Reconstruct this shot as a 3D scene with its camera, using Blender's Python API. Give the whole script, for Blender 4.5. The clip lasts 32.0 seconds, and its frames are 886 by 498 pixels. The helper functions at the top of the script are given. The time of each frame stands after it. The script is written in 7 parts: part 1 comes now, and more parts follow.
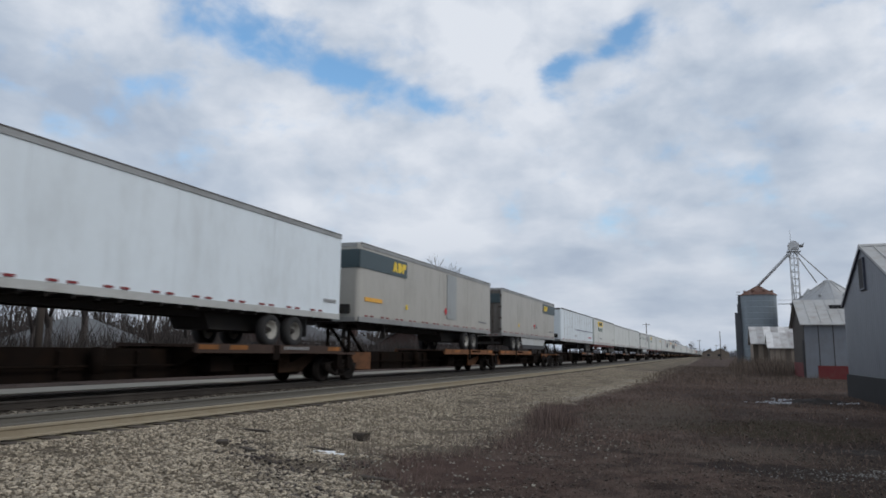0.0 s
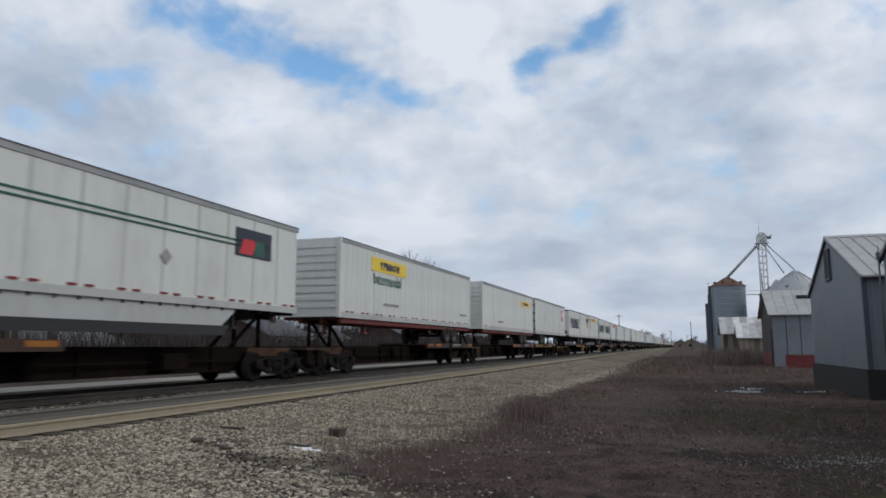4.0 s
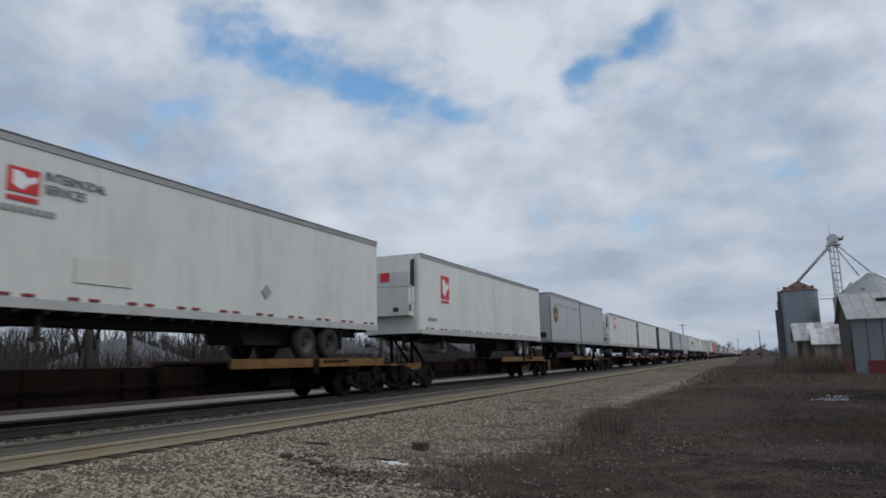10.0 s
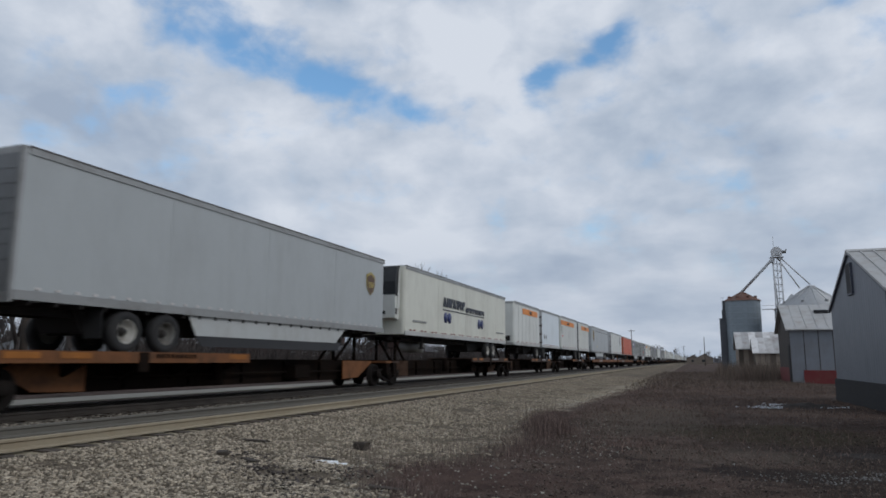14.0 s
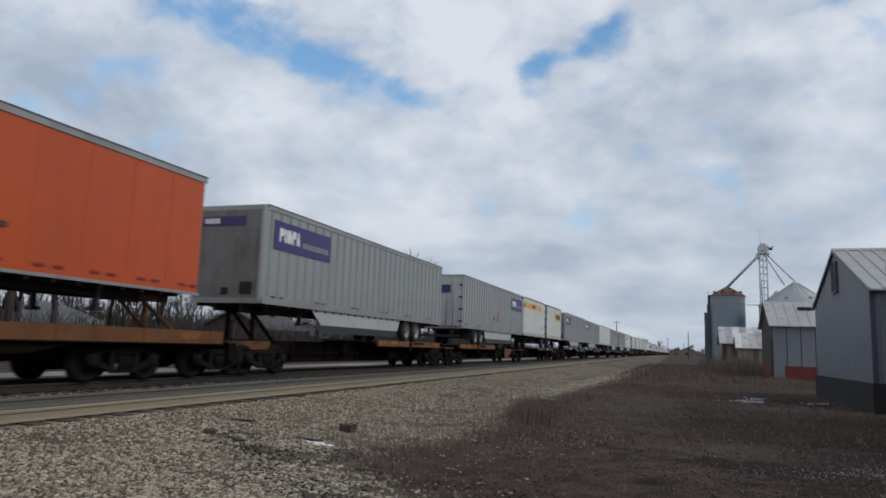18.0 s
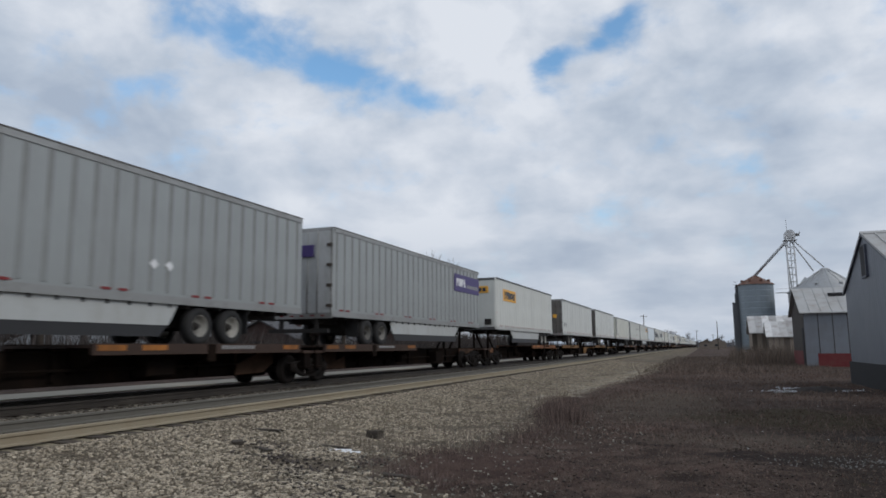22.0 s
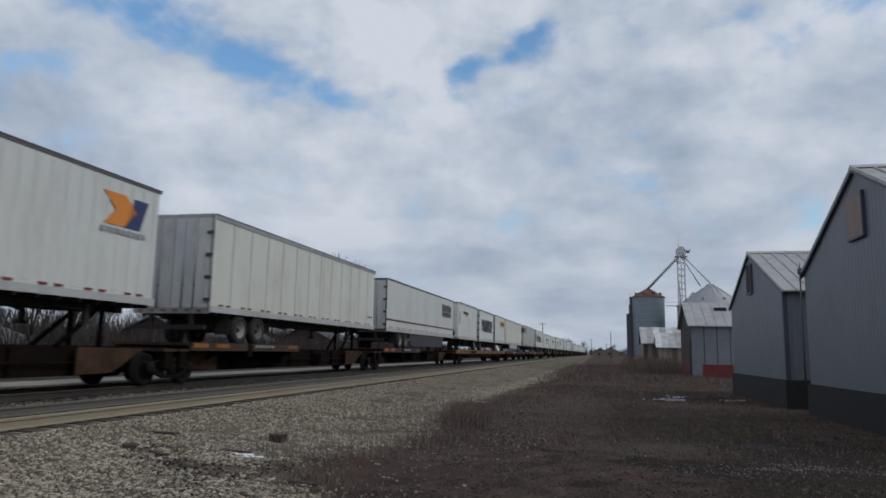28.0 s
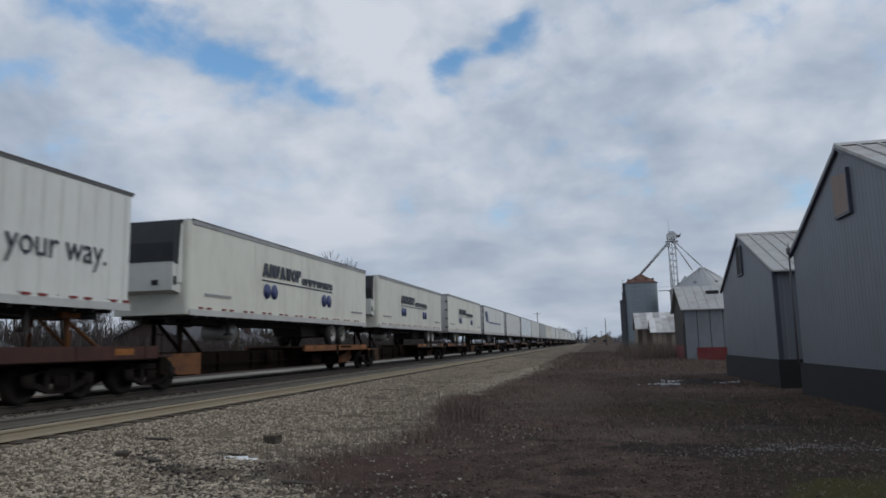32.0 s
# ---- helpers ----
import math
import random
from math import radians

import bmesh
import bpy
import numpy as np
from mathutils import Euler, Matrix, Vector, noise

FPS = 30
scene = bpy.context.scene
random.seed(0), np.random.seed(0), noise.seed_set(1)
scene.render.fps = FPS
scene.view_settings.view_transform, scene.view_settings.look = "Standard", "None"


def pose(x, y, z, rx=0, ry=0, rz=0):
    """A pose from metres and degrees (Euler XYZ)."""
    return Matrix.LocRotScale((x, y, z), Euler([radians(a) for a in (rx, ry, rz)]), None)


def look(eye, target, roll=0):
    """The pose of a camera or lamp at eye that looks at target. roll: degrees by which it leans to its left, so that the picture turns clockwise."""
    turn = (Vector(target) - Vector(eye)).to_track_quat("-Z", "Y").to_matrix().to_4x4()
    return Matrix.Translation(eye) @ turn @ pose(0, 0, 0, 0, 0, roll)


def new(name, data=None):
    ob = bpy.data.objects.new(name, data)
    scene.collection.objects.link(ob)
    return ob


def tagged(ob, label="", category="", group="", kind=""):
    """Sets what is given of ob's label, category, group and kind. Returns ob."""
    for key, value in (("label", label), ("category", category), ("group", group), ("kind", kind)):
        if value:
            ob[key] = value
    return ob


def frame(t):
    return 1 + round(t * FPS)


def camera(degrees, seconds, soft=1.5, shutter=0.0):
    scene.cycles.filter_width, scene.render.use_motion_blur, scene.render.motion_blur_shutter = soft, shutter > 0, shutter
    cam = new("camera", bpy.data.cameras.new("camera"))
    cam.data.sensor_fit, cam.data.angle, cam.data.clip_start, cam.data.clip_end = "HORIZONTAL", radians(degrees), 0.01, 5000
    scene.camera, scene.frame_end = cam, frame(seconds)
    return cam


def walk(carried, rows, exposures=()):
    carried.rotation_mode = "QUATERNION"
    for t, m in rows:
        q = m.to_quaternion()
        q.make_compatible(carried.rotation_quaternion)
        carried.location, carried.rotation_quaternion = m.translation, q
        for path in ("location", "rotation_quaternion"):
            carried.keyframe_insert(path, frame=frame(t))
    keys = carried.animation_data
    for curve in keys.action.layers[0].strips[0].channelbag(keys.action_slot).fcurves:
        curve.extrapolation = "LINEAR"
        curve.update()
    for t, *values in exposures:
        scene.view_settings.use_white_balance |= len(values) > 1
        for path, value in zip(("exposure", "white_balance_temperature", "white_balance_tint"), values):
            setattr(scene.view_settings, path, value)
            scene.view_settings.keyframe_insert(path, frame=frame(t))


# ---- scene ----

# ---------------------------------------------------------------- camera
PATH = [
    (0.0, 0.248, 0.053, 1.516, 20.565, 8.477, -0.696),
    (0.5, 0.237, 0.064, 1.522, 20.107, 7.942, 0.017),
    (1.0, 0.248, 0.075, 1.528, 19.872, 7.436, 0.036),
    (1.5, 0.266, 0.088, 1.537, 18.857, 7.559, -0.089),
    (2.0, 0.257, 0.082, 1.528, 19.554, 7.123, -1.259),
    (2.5, 0.271, 0.112, 1.530, 18.726, 6.289, -0.322),
    (3.0, 0.274, 0.114, 1.530, 18.230, 6.847, -0.225),
    (3.5, 0.252, 0.078, 1.537, 18.609, 7.561, 0.015),
    (5.5, 0.266, -0.126, 1.532, 17.249, 9.817, 1.066),
    (6.0, 0.242, -0.038, 1.537, 17.862, 11.176, 2.477),
    (6.5, 0.236, 0.039, 1.544, 16.244, 11.240, 1.073),
    (7.0, 0.161, 0.010, 1.540, 16.770, 9.729, 0.694),
    (7.5, 0.038, -0.090, 1.548, 15.476, 9.892, -0.247),
    (8.0, -0.008, -0.110, 1.533, 16.040, 8.704, -0.038),
    (8.5, 0.026, -0.048, 1.540, 15.326, 9.896, 1.374),
    (9.0, 0.009, -0.015, 1.525, 15.465, 9.688, 0.576),
    (9.5, -0.023, -0.038, 1.515, 18.379, 9.097, 0.670),
    (10.0, -0.111, -0.062, 1.486, 23.282, 9.256, 1.322),
    (10.5, -0.131, -0.087, 1.485, 25.552, 8.322, 0.878),
    (11.0, -0.118, -0.108, 1.506, 26.626, 9.937, 0.471),
    (11.5, -0.082, -0.130, 1.510, 24.462, 10.487, -0.441),
    (12.0, -0.032, -0.113, 1.520, 21.733, 10.953, -0.319),
    (12.5, -0.013, -0.098, 1.523, 18.865, 10.341, -1.292),
    (13.0, -0.015, -0.081, 1.517, 18.317, 9.920, -0.612),
    (13.5, -0.003, -0.047, 1.506, 18.809, 9.158, -0.347),
    (15.5, -0.011, 0.086, 1.516, 19.996, 9.224, -0.122),
    (16.0, -0.023, -0.019, 1.519, 17.254, 9.917, -0.860),
    (16.5, -0.071, -0.135, 1.504, 16.695, 9.068, -2.237),
    (17.0, -0.067, -0.149, 1.497, 18.310, 7.375, -0.741),
    (17.5, -0.044, -0.083, 1.507, 18.702, 7.510, -0.979),
    (18.0, -0.037, -0.047, 1.505, 18.193, 8.002, -1.874),
    (18.5, -0.055, -0.084, 1.495, 19.785, 7.823, -1.903),
    (19.0, -0.037, -0.101, 1.499, 20.142, 7.521, -1.489),
    (19.5, -0.010, -0.098, 1.498, 19.806, 7.578, -0.699),
    (20.0, -0.011, -0.117, 1.501, 19.867, 7.683, -0.837),
    (20.5, -0.016, -0.128, 1.511, 20.198, 7.626, -0.862),
    (21.0, -0.028, -0.133, 1.502, 20.228, 7.555, -0.541),
    (21.5, -0.029, -0.088, 1.500, 21.483, 7.264, 0.629),
    (22.0, 0.002, 0.012, 1.513, 20.368, 8.140, 0.499),
    (22.5, -0.006, 0.108, 1.502, 19.108, 7.193, 0.405),
    (23.0, 0.025, 0.160, 1.500, 18.173, 6.032, 0.894),
    (23.5, 0.007, 0.203, 1.498, 17.882, 5.771, 1.718),
    (24.0, -0.001, 0.179, 1.534, 15.390, 5.930, 0.143),
    (24.5, -0.098, 0.066, 1.535, 12.215, 7.236, 0.557),
    (25.0, -0.150, -0.029, 1.524, 10.371, 9.421, -1.416),
    (25.5, -0.141, 0.034, 1.530, 12.675, 10.396, -0.394),
    (27.5, -0.166, 0.058, 1.527, 12.759, 8.421, -0.602),
    (28.0, -0.173, 0.068, 1.532, 12.341, 8.406, -0.999),
    (28.5, -0.173, 0.063, 1.520, 13.014, 8.549, -1.246),
    (29.0, -0.164, 0.081, 1.522, 13.324, 8.390, -1.314),
    (29.5, -0.168, 0.152, 1.526, 11.210, 8.140, -0.048),
    (30.0, -0.167, 0.089, 1.522, 13.156, 8.827, 0.112),
    (30.5, -0.143, 0.112, 1.539, 13.266, 8.689, -0.518),
    (31.0, -0.136, 0.132, 1.539, 12.543, 8.736, -0.627),
    (31.5, -0.128, 0.136, 1.530, 12.307, 8.218, 1.647),
    (32.0, -0.111, 0.128, 1.532, 12.022, 7.912, 1.365),
]
EXPOSURES = [(0.0, -0.08, 6430, 10), (3.5, -0.06, 6400, 10), (6.0, -0.18, 6280, 10), (7.0, -0.26, 6280, 10), (10.0, -0.28, 6280, 10), (12.0, -0.14, 6280, 10), (13.5, -0.2, 6280, 10), (16.0, -0.24, 6280, 10), (17.0, -0.26, 6300, 10), (18.5, -0.1, 6430, 10), (25.0, -0.1, 6430, 10), (28.0, -0.32, 6280, 10), (32.0, -0.32, 6280, 10)]
cam = camera(65.15, 32.0, soft=1.7, shutter=0.12)
walk(cam, [(r[0], pose(r[1], r[2], r[3], 90 + r[5], r[6], r[4])) for r in PATH], exposures=EXPOSURES)

# ---------------------------------------------------------------- light
SUN_WAY = Vector((0.80, -0.14, 0.60)).normalized()      # towards the sun
sun = new("sun", bpy.data.lights.new("sun", "SUN"))
sun.data.energy, sun.data.angle, sun.data.color = 1.0, radians(16), (1.0, 0.96, 0.9)
sun.matrix_world = look(SUN_WAY * 80, (0, 0, 0))
scene.view_settings.exposure = 0.0


class Tree:
    """Short hand for wiring nodes."""

    def __init__(self, tree):
        self.t = tree
        tree.nodes.clear()

    def add(self, kind, **values):
        n = self.t.nodes.new(kind)
        for k, v in values.items():
            setattr(n, k, v)
        return n

    def wire(self, a, b):
        self.t.links.new(a, b)

    def put(self, sock, v):
        if hasattr(v, "is_output"):
            self.wire(v, sock)
        else:
            sock.default_value = v

    def math(self, op, a, b=0.0, c=0.0, clamp=False):
        n = self.add("ShaderNodeMath", operation=op, use_clamp=clamp)
        for s, v in zip(n.inputs, (a, b, c)):
            self.put(s, v)
        return n.outputs[0]

    def vec(self, op, a, b=(0, 0, 0)):
        n = self.add("ShaderNodeVectorMath", operation=op)
        self.put(n.inputs[0], a)
        self.put(n.inputs[1], b)
        return n.outputs["Value"] if op in ("DOT_PRODUCT", "LENGTH") else n.outputs[0]

    def noise(self, vec, scale, detail=4.0, rough=0.55, distort=0.0, out="Fac"):
        n = self.add("ShaderNodeTexNoise")
        self.put(n.inputs["Vector"], vec)
        n.inputs["Scale"].default_value, n.inputs["Detail"].default_value = scale, detail
        n.inputs["Roughness"].default_value, n.inputs["Distortion"].default_value = rough, distort
        return n.outputs[out]

    def ramp(self, fac, stops, mode="LINEAR"):
        n = self.add("ShaderNodeValToRGB")
        n.color_ramp.interpolation = mode
        el = n.color_ramp.elements
        while len(el) < len(stops):
            el.new(0.5)
        for e, (p, c) in zip(el, stops):
            e.position, e.color = p, (*c, 1) if not isinstance(c, float) else (c, c, c, 1)
        self.put(n.inputs[0], fac)
        return n.outputs[0]

    def step(self, v, lo, hi, a=0.0, b=1.0):
        n = self.add("ShaderNodeMapRange", interpolation_type="SMOOTHSTEP")
        for s, x in zip(n.inputs, (v, lo, hi, a, b)):
            self.put(s, x)
        return n.outputs[0]

    def mix(self, fac, a, b, mode="MIX"):
        n = self.add("ShaderNodeMix", data_type="RGBA", blend_type=mode)
        self.put(n.inputs["Factor"], fac)
        for s, v in ((n.inputs[6], a), (n.inputs[7], b)):
            self.put(s, (*v, 1) if isinstance(v, tuple) and len(v) == 3 else v)
        return n.outputs[2]


def make_world():
    w = bpy.data.worlds.new("sky")
    scene.world = w
    w.use_nodes = True
    T = Tree(w.node_tree)
    way = T.add("ShaderNodeTexCoord").outputs["Generated"]
    xyz = T.add("ShaderNodeSeparateXYZ")
    T.wire(way, xyz.inputs[0])
    x, y, z = xyz.outputs
    sky = T.add("ShaderNodeTexSky", sky_type="NISHITA", sun_disc=False)
    sky.sun_elevation = math.asin(SUN_WAY.z)
    sky.sun_rotation = math.atan2(SUN_WAY.x, SUN_WAY.y)
    blue = T.mix(1.0, sky.outputs[0], (0.15, 0.19, 0.20), "MULTIPLY")
    # a flat cloud deck seen from below
    h = T.math("ADD", T.math("MAXIMUM", z, 0.0), 0.20)
    u, v = T.math("DIVIDE", x, h), T.math("DIVIDE", y, h)
    comb = T.add("ShaderNodeCombineXYZ")
    T.put(comb.inputs[0], u)
    T.put(comb.inputs[1], v)
    p = comb.outputs[0]
    def shifted(scale, amount):
        w_ = T.vec("SUBTRACT", T.noise(p, scale, 4, 0.6, out="Color"), (0.5, 0.5, 0.5))
        n = T.add("ShaderNodeVectorMath", operation="SCALE")
        T.wire(w_, n.inputs[0])
        n.inputs["Scale"].default_value = amount
        return T.vec("ADD", p, n.outputs[0])
    warped, ragged = shifted(2.6, 0.26), shifted(5.0, 0.22)
    # billows: a rounder set of places, less drawn out towards the horizon
    h2 = T.math("ADD", T.math("MAXIMUM", z, 0.0), 0.58)
    c2 = T.add("ShaderNodeCombineXYZ")
    T.put(c2.inputs[0], T.math("DIVIDE", x, h2))
    T.put(c2.inputs[1], T.math("DIVIDE", y, h2))
    T.put(c2.inputs[2], T.math("MULTIPLY", z, 1.2))
    p = c2.outputs[0]
    puffy = shifted(3.0, 0.16)
    big = T.noise(puffy, 2.1, 3, 0.5)
    fine = T.noise(puffy, 6.0, 5, 0.5)
    streak = T.noise(warped, 1.5, 4, 0.5)
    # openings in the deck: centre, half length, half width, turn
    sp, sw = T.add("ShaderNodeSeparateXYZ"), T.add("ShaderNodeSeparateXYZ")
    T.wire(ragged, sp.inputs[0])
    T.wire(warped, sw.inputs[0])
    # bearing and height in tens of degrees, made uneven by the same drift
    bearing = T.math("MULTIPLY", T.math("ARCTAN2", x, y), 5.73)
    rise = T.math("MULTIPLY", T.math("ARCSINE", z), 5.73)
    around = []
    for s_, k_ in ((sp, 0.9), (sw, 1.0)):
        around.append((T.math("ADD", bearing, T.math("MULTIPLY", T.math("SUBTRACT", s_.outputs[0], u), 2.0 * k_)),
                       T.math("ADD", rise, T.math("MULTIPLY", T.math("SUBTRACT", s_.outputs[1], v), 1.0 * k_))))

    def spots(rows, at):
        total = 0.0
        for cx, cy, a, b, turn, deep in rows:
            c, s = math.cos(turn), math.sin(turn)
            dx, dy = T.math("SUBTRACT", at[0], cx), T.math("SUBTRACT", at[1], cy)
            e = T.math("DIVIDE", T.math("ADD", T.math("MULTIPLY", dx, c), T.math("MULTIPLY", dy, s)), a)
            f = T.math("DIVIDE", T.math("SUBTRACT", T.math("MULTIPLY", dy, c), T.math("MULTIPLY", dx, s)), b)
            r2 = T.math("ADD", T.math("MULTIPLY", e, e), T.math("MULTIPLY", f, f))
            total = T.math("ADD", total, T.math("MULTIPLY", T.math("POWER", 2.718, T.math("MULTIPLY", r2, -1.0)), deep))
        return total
    cq = T.add("ShaderNodeCombineXYZ")
    T.put(cq.inputs[0], bearing)
    T.put(cq.inputs[1], T.math("MULTIPLY", rise, 1.5))
    billow = T.noise(cq.outputs[0], 1.25, 6, 0.52, 0.15)
    wisp = T.noise(T.vec("ADD", cq.outputs[0], (4.3, 1.7, 0.0)), 2.0, 6, 0.55, 0.2)
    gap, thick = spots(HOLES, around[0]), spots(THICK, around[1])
    cover = T.math("ADD", T.math("MULTIPLY", big, 0.5), T.math("MULTIPLY", fine, 0.5))
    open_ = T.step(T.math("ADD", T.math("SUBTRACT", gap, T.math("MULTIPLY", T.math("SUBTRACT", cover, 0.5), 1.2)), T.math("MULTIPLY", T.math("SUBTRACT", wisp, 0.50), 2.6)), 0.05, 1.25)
    high = T.math("ADD", T.math("MULTIPLY", big, 0.35), T.math("ADD", T.math("MULTIPLY", fine, 0.12), T.math("MULTIPLY", billow, 0.53)))
    flat = T.math("ADD", T.math("MULTIPLY", streak, 0.6), T.math("MULTIPLY", billow, 0.4))
    lift = T.step(z, 0.10, 0.32)
    body = T.math("ADD", T.math("MULTIPLY", high, lift), T.math("MULTIPLY", flat, T.math("SUBTRACT", 1.0, lift)))
    body = T.math("ADD", 0.5, T.math("MULTIPLY", T.math("SUBTRACT", body, 0.5), 1.35))
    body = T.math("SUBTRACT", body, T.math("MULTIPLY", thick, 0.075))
    shade = T.ramp(body, [(0.32, (0.41, 0.485, 0.60)), (0.43, (0.525, 0.595, 0.695)), (0.52, (0.64, 0.695, 0.78)), (0.62, (0.775, 0.815, 0.88))])
    # thinner, bluer cloud low over the land
    low = T.step(z, 0.0, 0.22)
    cloud = T.mix(low, (0.49, 0.55, 0.645), shade)
    cloud = T.mix(T.math("MULTIPLY", T.math("SUBTRACT", 1.0, low), 0.55), cloud, shade)
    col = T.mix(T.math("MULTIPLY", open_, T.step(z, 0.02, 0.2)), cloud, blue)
    bg = T.add("ShaderNodeBackground")
    T.wire(col, bg.inputs[0])
    bg.inputs[1].default_value = 1.0
    out = T.add("ShaderNodeOutputWorld")
    T.wire(bg.outputs[0], out.inputs[0])


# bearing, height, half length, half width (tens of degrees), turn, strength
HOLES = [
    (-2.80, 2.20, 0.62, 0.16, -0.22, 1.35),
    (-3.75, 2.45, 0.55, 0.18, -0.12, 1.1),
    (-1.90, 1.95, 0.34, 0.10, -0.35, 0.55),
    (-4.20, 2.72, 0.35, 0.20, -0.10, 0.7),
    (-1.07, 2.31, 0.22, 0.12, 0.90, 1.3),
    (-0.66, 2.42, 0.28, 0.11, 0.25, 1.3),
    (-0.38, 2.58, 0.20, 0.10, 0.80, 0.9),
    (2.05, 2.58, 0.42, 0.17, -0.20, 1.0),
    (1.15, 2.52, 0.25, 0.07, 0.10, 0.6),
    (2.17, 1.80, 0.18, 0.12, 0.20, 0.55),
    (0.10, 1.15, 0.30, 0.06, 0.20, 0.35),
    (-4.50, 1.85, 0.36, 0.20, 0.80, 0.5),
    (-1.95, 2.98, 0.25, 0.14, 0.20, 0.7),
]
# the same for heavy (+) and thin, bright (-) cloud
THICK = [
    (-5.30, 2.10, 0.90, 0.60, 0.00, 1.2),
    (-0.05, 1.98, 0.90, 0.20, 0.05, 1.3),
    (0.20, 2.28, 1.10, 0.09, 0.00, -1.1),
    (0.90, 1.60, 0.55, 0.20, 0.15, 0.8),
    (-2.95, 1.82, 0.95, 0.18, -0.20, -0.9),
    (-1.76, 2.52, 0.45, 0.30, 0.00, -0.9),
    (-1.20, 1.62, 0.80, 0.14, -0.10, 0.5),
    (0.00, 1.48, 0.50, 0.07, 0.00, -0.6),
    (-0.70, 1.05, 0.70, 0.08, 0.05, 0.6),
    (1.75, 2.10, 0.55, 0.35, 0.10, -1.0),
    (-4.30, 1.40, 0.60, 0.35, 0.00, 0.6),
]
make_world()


# ---------------------------------------------------------------- materials
def surface(name, colour, rough=0.6, metal=0.0, vary=0.15, scale=1.5, grime=0.0, grime_colour=(0.10, 0.085, 0.07), grime_scale=0.5,
            streak=0.0, bump=0.0, bump_scale=40.0, islands=0.0, each=0.0, spec=0.4):
    m = bpy.data.materials.new(name)
    m.use_nodes = True
    T = Tree(m.node_tree)
    b = T.add("ShaderNodeBsdfPrincipled")
    out = T.add("ShaderNodeOutputMaterial")
    T.wire(b.outputs[0], out.inputs[0])
    p = T.add("ShaderNodeTexCoord").outputs["Object"]
    n1 = T.noise(p, scale, 5, 0.6)
    n2 = T.noise(p, scale * 9, 4, 0.6)
    f = T.math("ADD", T.math("MULTIPLY", T.math("SUBTRACT", n1, 0.5), 2.2), T.math("MULTIPLY", T.math("SUBTRACT", n2, 0.5), 1.2))
    k = T.math("ADD", 1.0, T.math("MULTIPLY", f, vary))
    if islands:
        r = T.add("ShaderNodeNewGeometry").outputs["Random Per Island"]
        k = T.math("MULTIPLY", k, T.math("ADD", 1.0 - islands, T.math("MULTIPLY", r, 2 * islands)))
    if each:
        r = T.add("ShaderNodeObjectInfo").outputs["Random"]
        k = T.math("MULTIPLY", k, T.math("ADD", 1.0 - each, T.math("MULTIPLY", r, 2 * each)))
    base = T.add("ShaderNodeRGB")
    base.outputs[0].default_value = (*colour, 1)
    scaled = T.add("ShaderNodeVectorMath", operation="SCALE")
    T.wire(base.outputs[0], scaled.inputs[0])
    T.put(scaled.inputs["Scale"], k)
    col = scaled.outputs[0]
    if grime:
        mp = T.add("ShaderNodeMapping")
        T.wire(p, mp.inputs[0])
        mp.inputs["Scale"].default_value = (1, 1, 1 - 0.85 * streak)
        g = T.noise(mp.outputs[0], grime_scale * 4, 6, 0.65)
        g2 = T.noise(p, grime_scale, 3, 0.5)
        gg = T.step(T.math("ADD", T.math("MULTIPLY", g, 0.65), T.math("MULTIPLY", g2, 0.35)), 0.42, 0.72, 0.0, grime)
        col = T.mix(gg, col, grime_colour)
        T.put(b.inputs["Roughness"], T.math("ADD", rough, T.math("MULTIPLY", gg, 0.3), clamp=True))
    else:
        b.inputs["Roughness"].default_value = rough
    T.wire(col, b.inputs["Base Color"])
    b.inputs["Metallic"].default_value = metal
    b.inputs["Specular IOR Level"].default_value = spec
    if bump:
        bn = T.add("ShaderNodeBump")
        bn.inputs["Strength"].default_value = bump
        bn.inputs["Distance"].default_value = 0.02
        T.put(bn.inputs["Height"], T.noise(p, bump_scale, 5, 0.6))
        T.wire(bn.outputs[0], b.inputs["Normal"])
    return m


GRIME = (0.10, 0.09, 0.08)
white = surface("white trailer paint", (0.615, 0.625, 0.59), 0.38, vary=0.06, scale=0.6, grime=0.45, grime_colour=(0.42, 0.42, 0.40), streak=0.8, each=0.05)
cool_white = surface("bluish white paint", (0.70, 0.76, 0.80), 0.36, vary=0.05, scale=0.6, grime=0.3, grime_colour=(0.42, 0.44, 0.44), streak=0.8, each=0.04)
sill_grey = surface("scuffed grey-white sill", (0.46, 0.465, 0.45), 0.5, vary=0.15, scale=2, grime=0.5, grime_colour=(0.2, 0.18, 0.15))
edge_dark = surface("grimy roof edge", (0.09, 0.085, 0.08), 0.6, vary=0.3, scale=3)
seam_grey = surface("grey riveted seam", (0.50, 0.51, 0.49), 0.45, vary=0.12, scale=2, grime=0.4, grime_colour=(0.25, 0.24, 0.22), streak=0.8)
cream = surface("yellowed white paint", (0.61, 0.61, 0.535), 0.42, vary=0.06, scale=0.6, grime=0.4, grime_colour=(0.36, 0.34, 0.30), streak=0.8, each=0.05)
grey_paint = surface("brownish grey trailer paint", (0.40, 0.385, 0.35), 0.42, vary=0.08, scale=0.7, grime=0.35, grime_colour=(0.24, 0.22, 0.19), streak=0.8)
silver = surface("bare aluminium sheet", (0.335, 0.35, 0.345), 0.42, metal=0.35, vary=0.07, scale=0.8, grime=0.35, grime_colour=(0.28, 0.28, 0.28), streak=0.8, each=0.04)
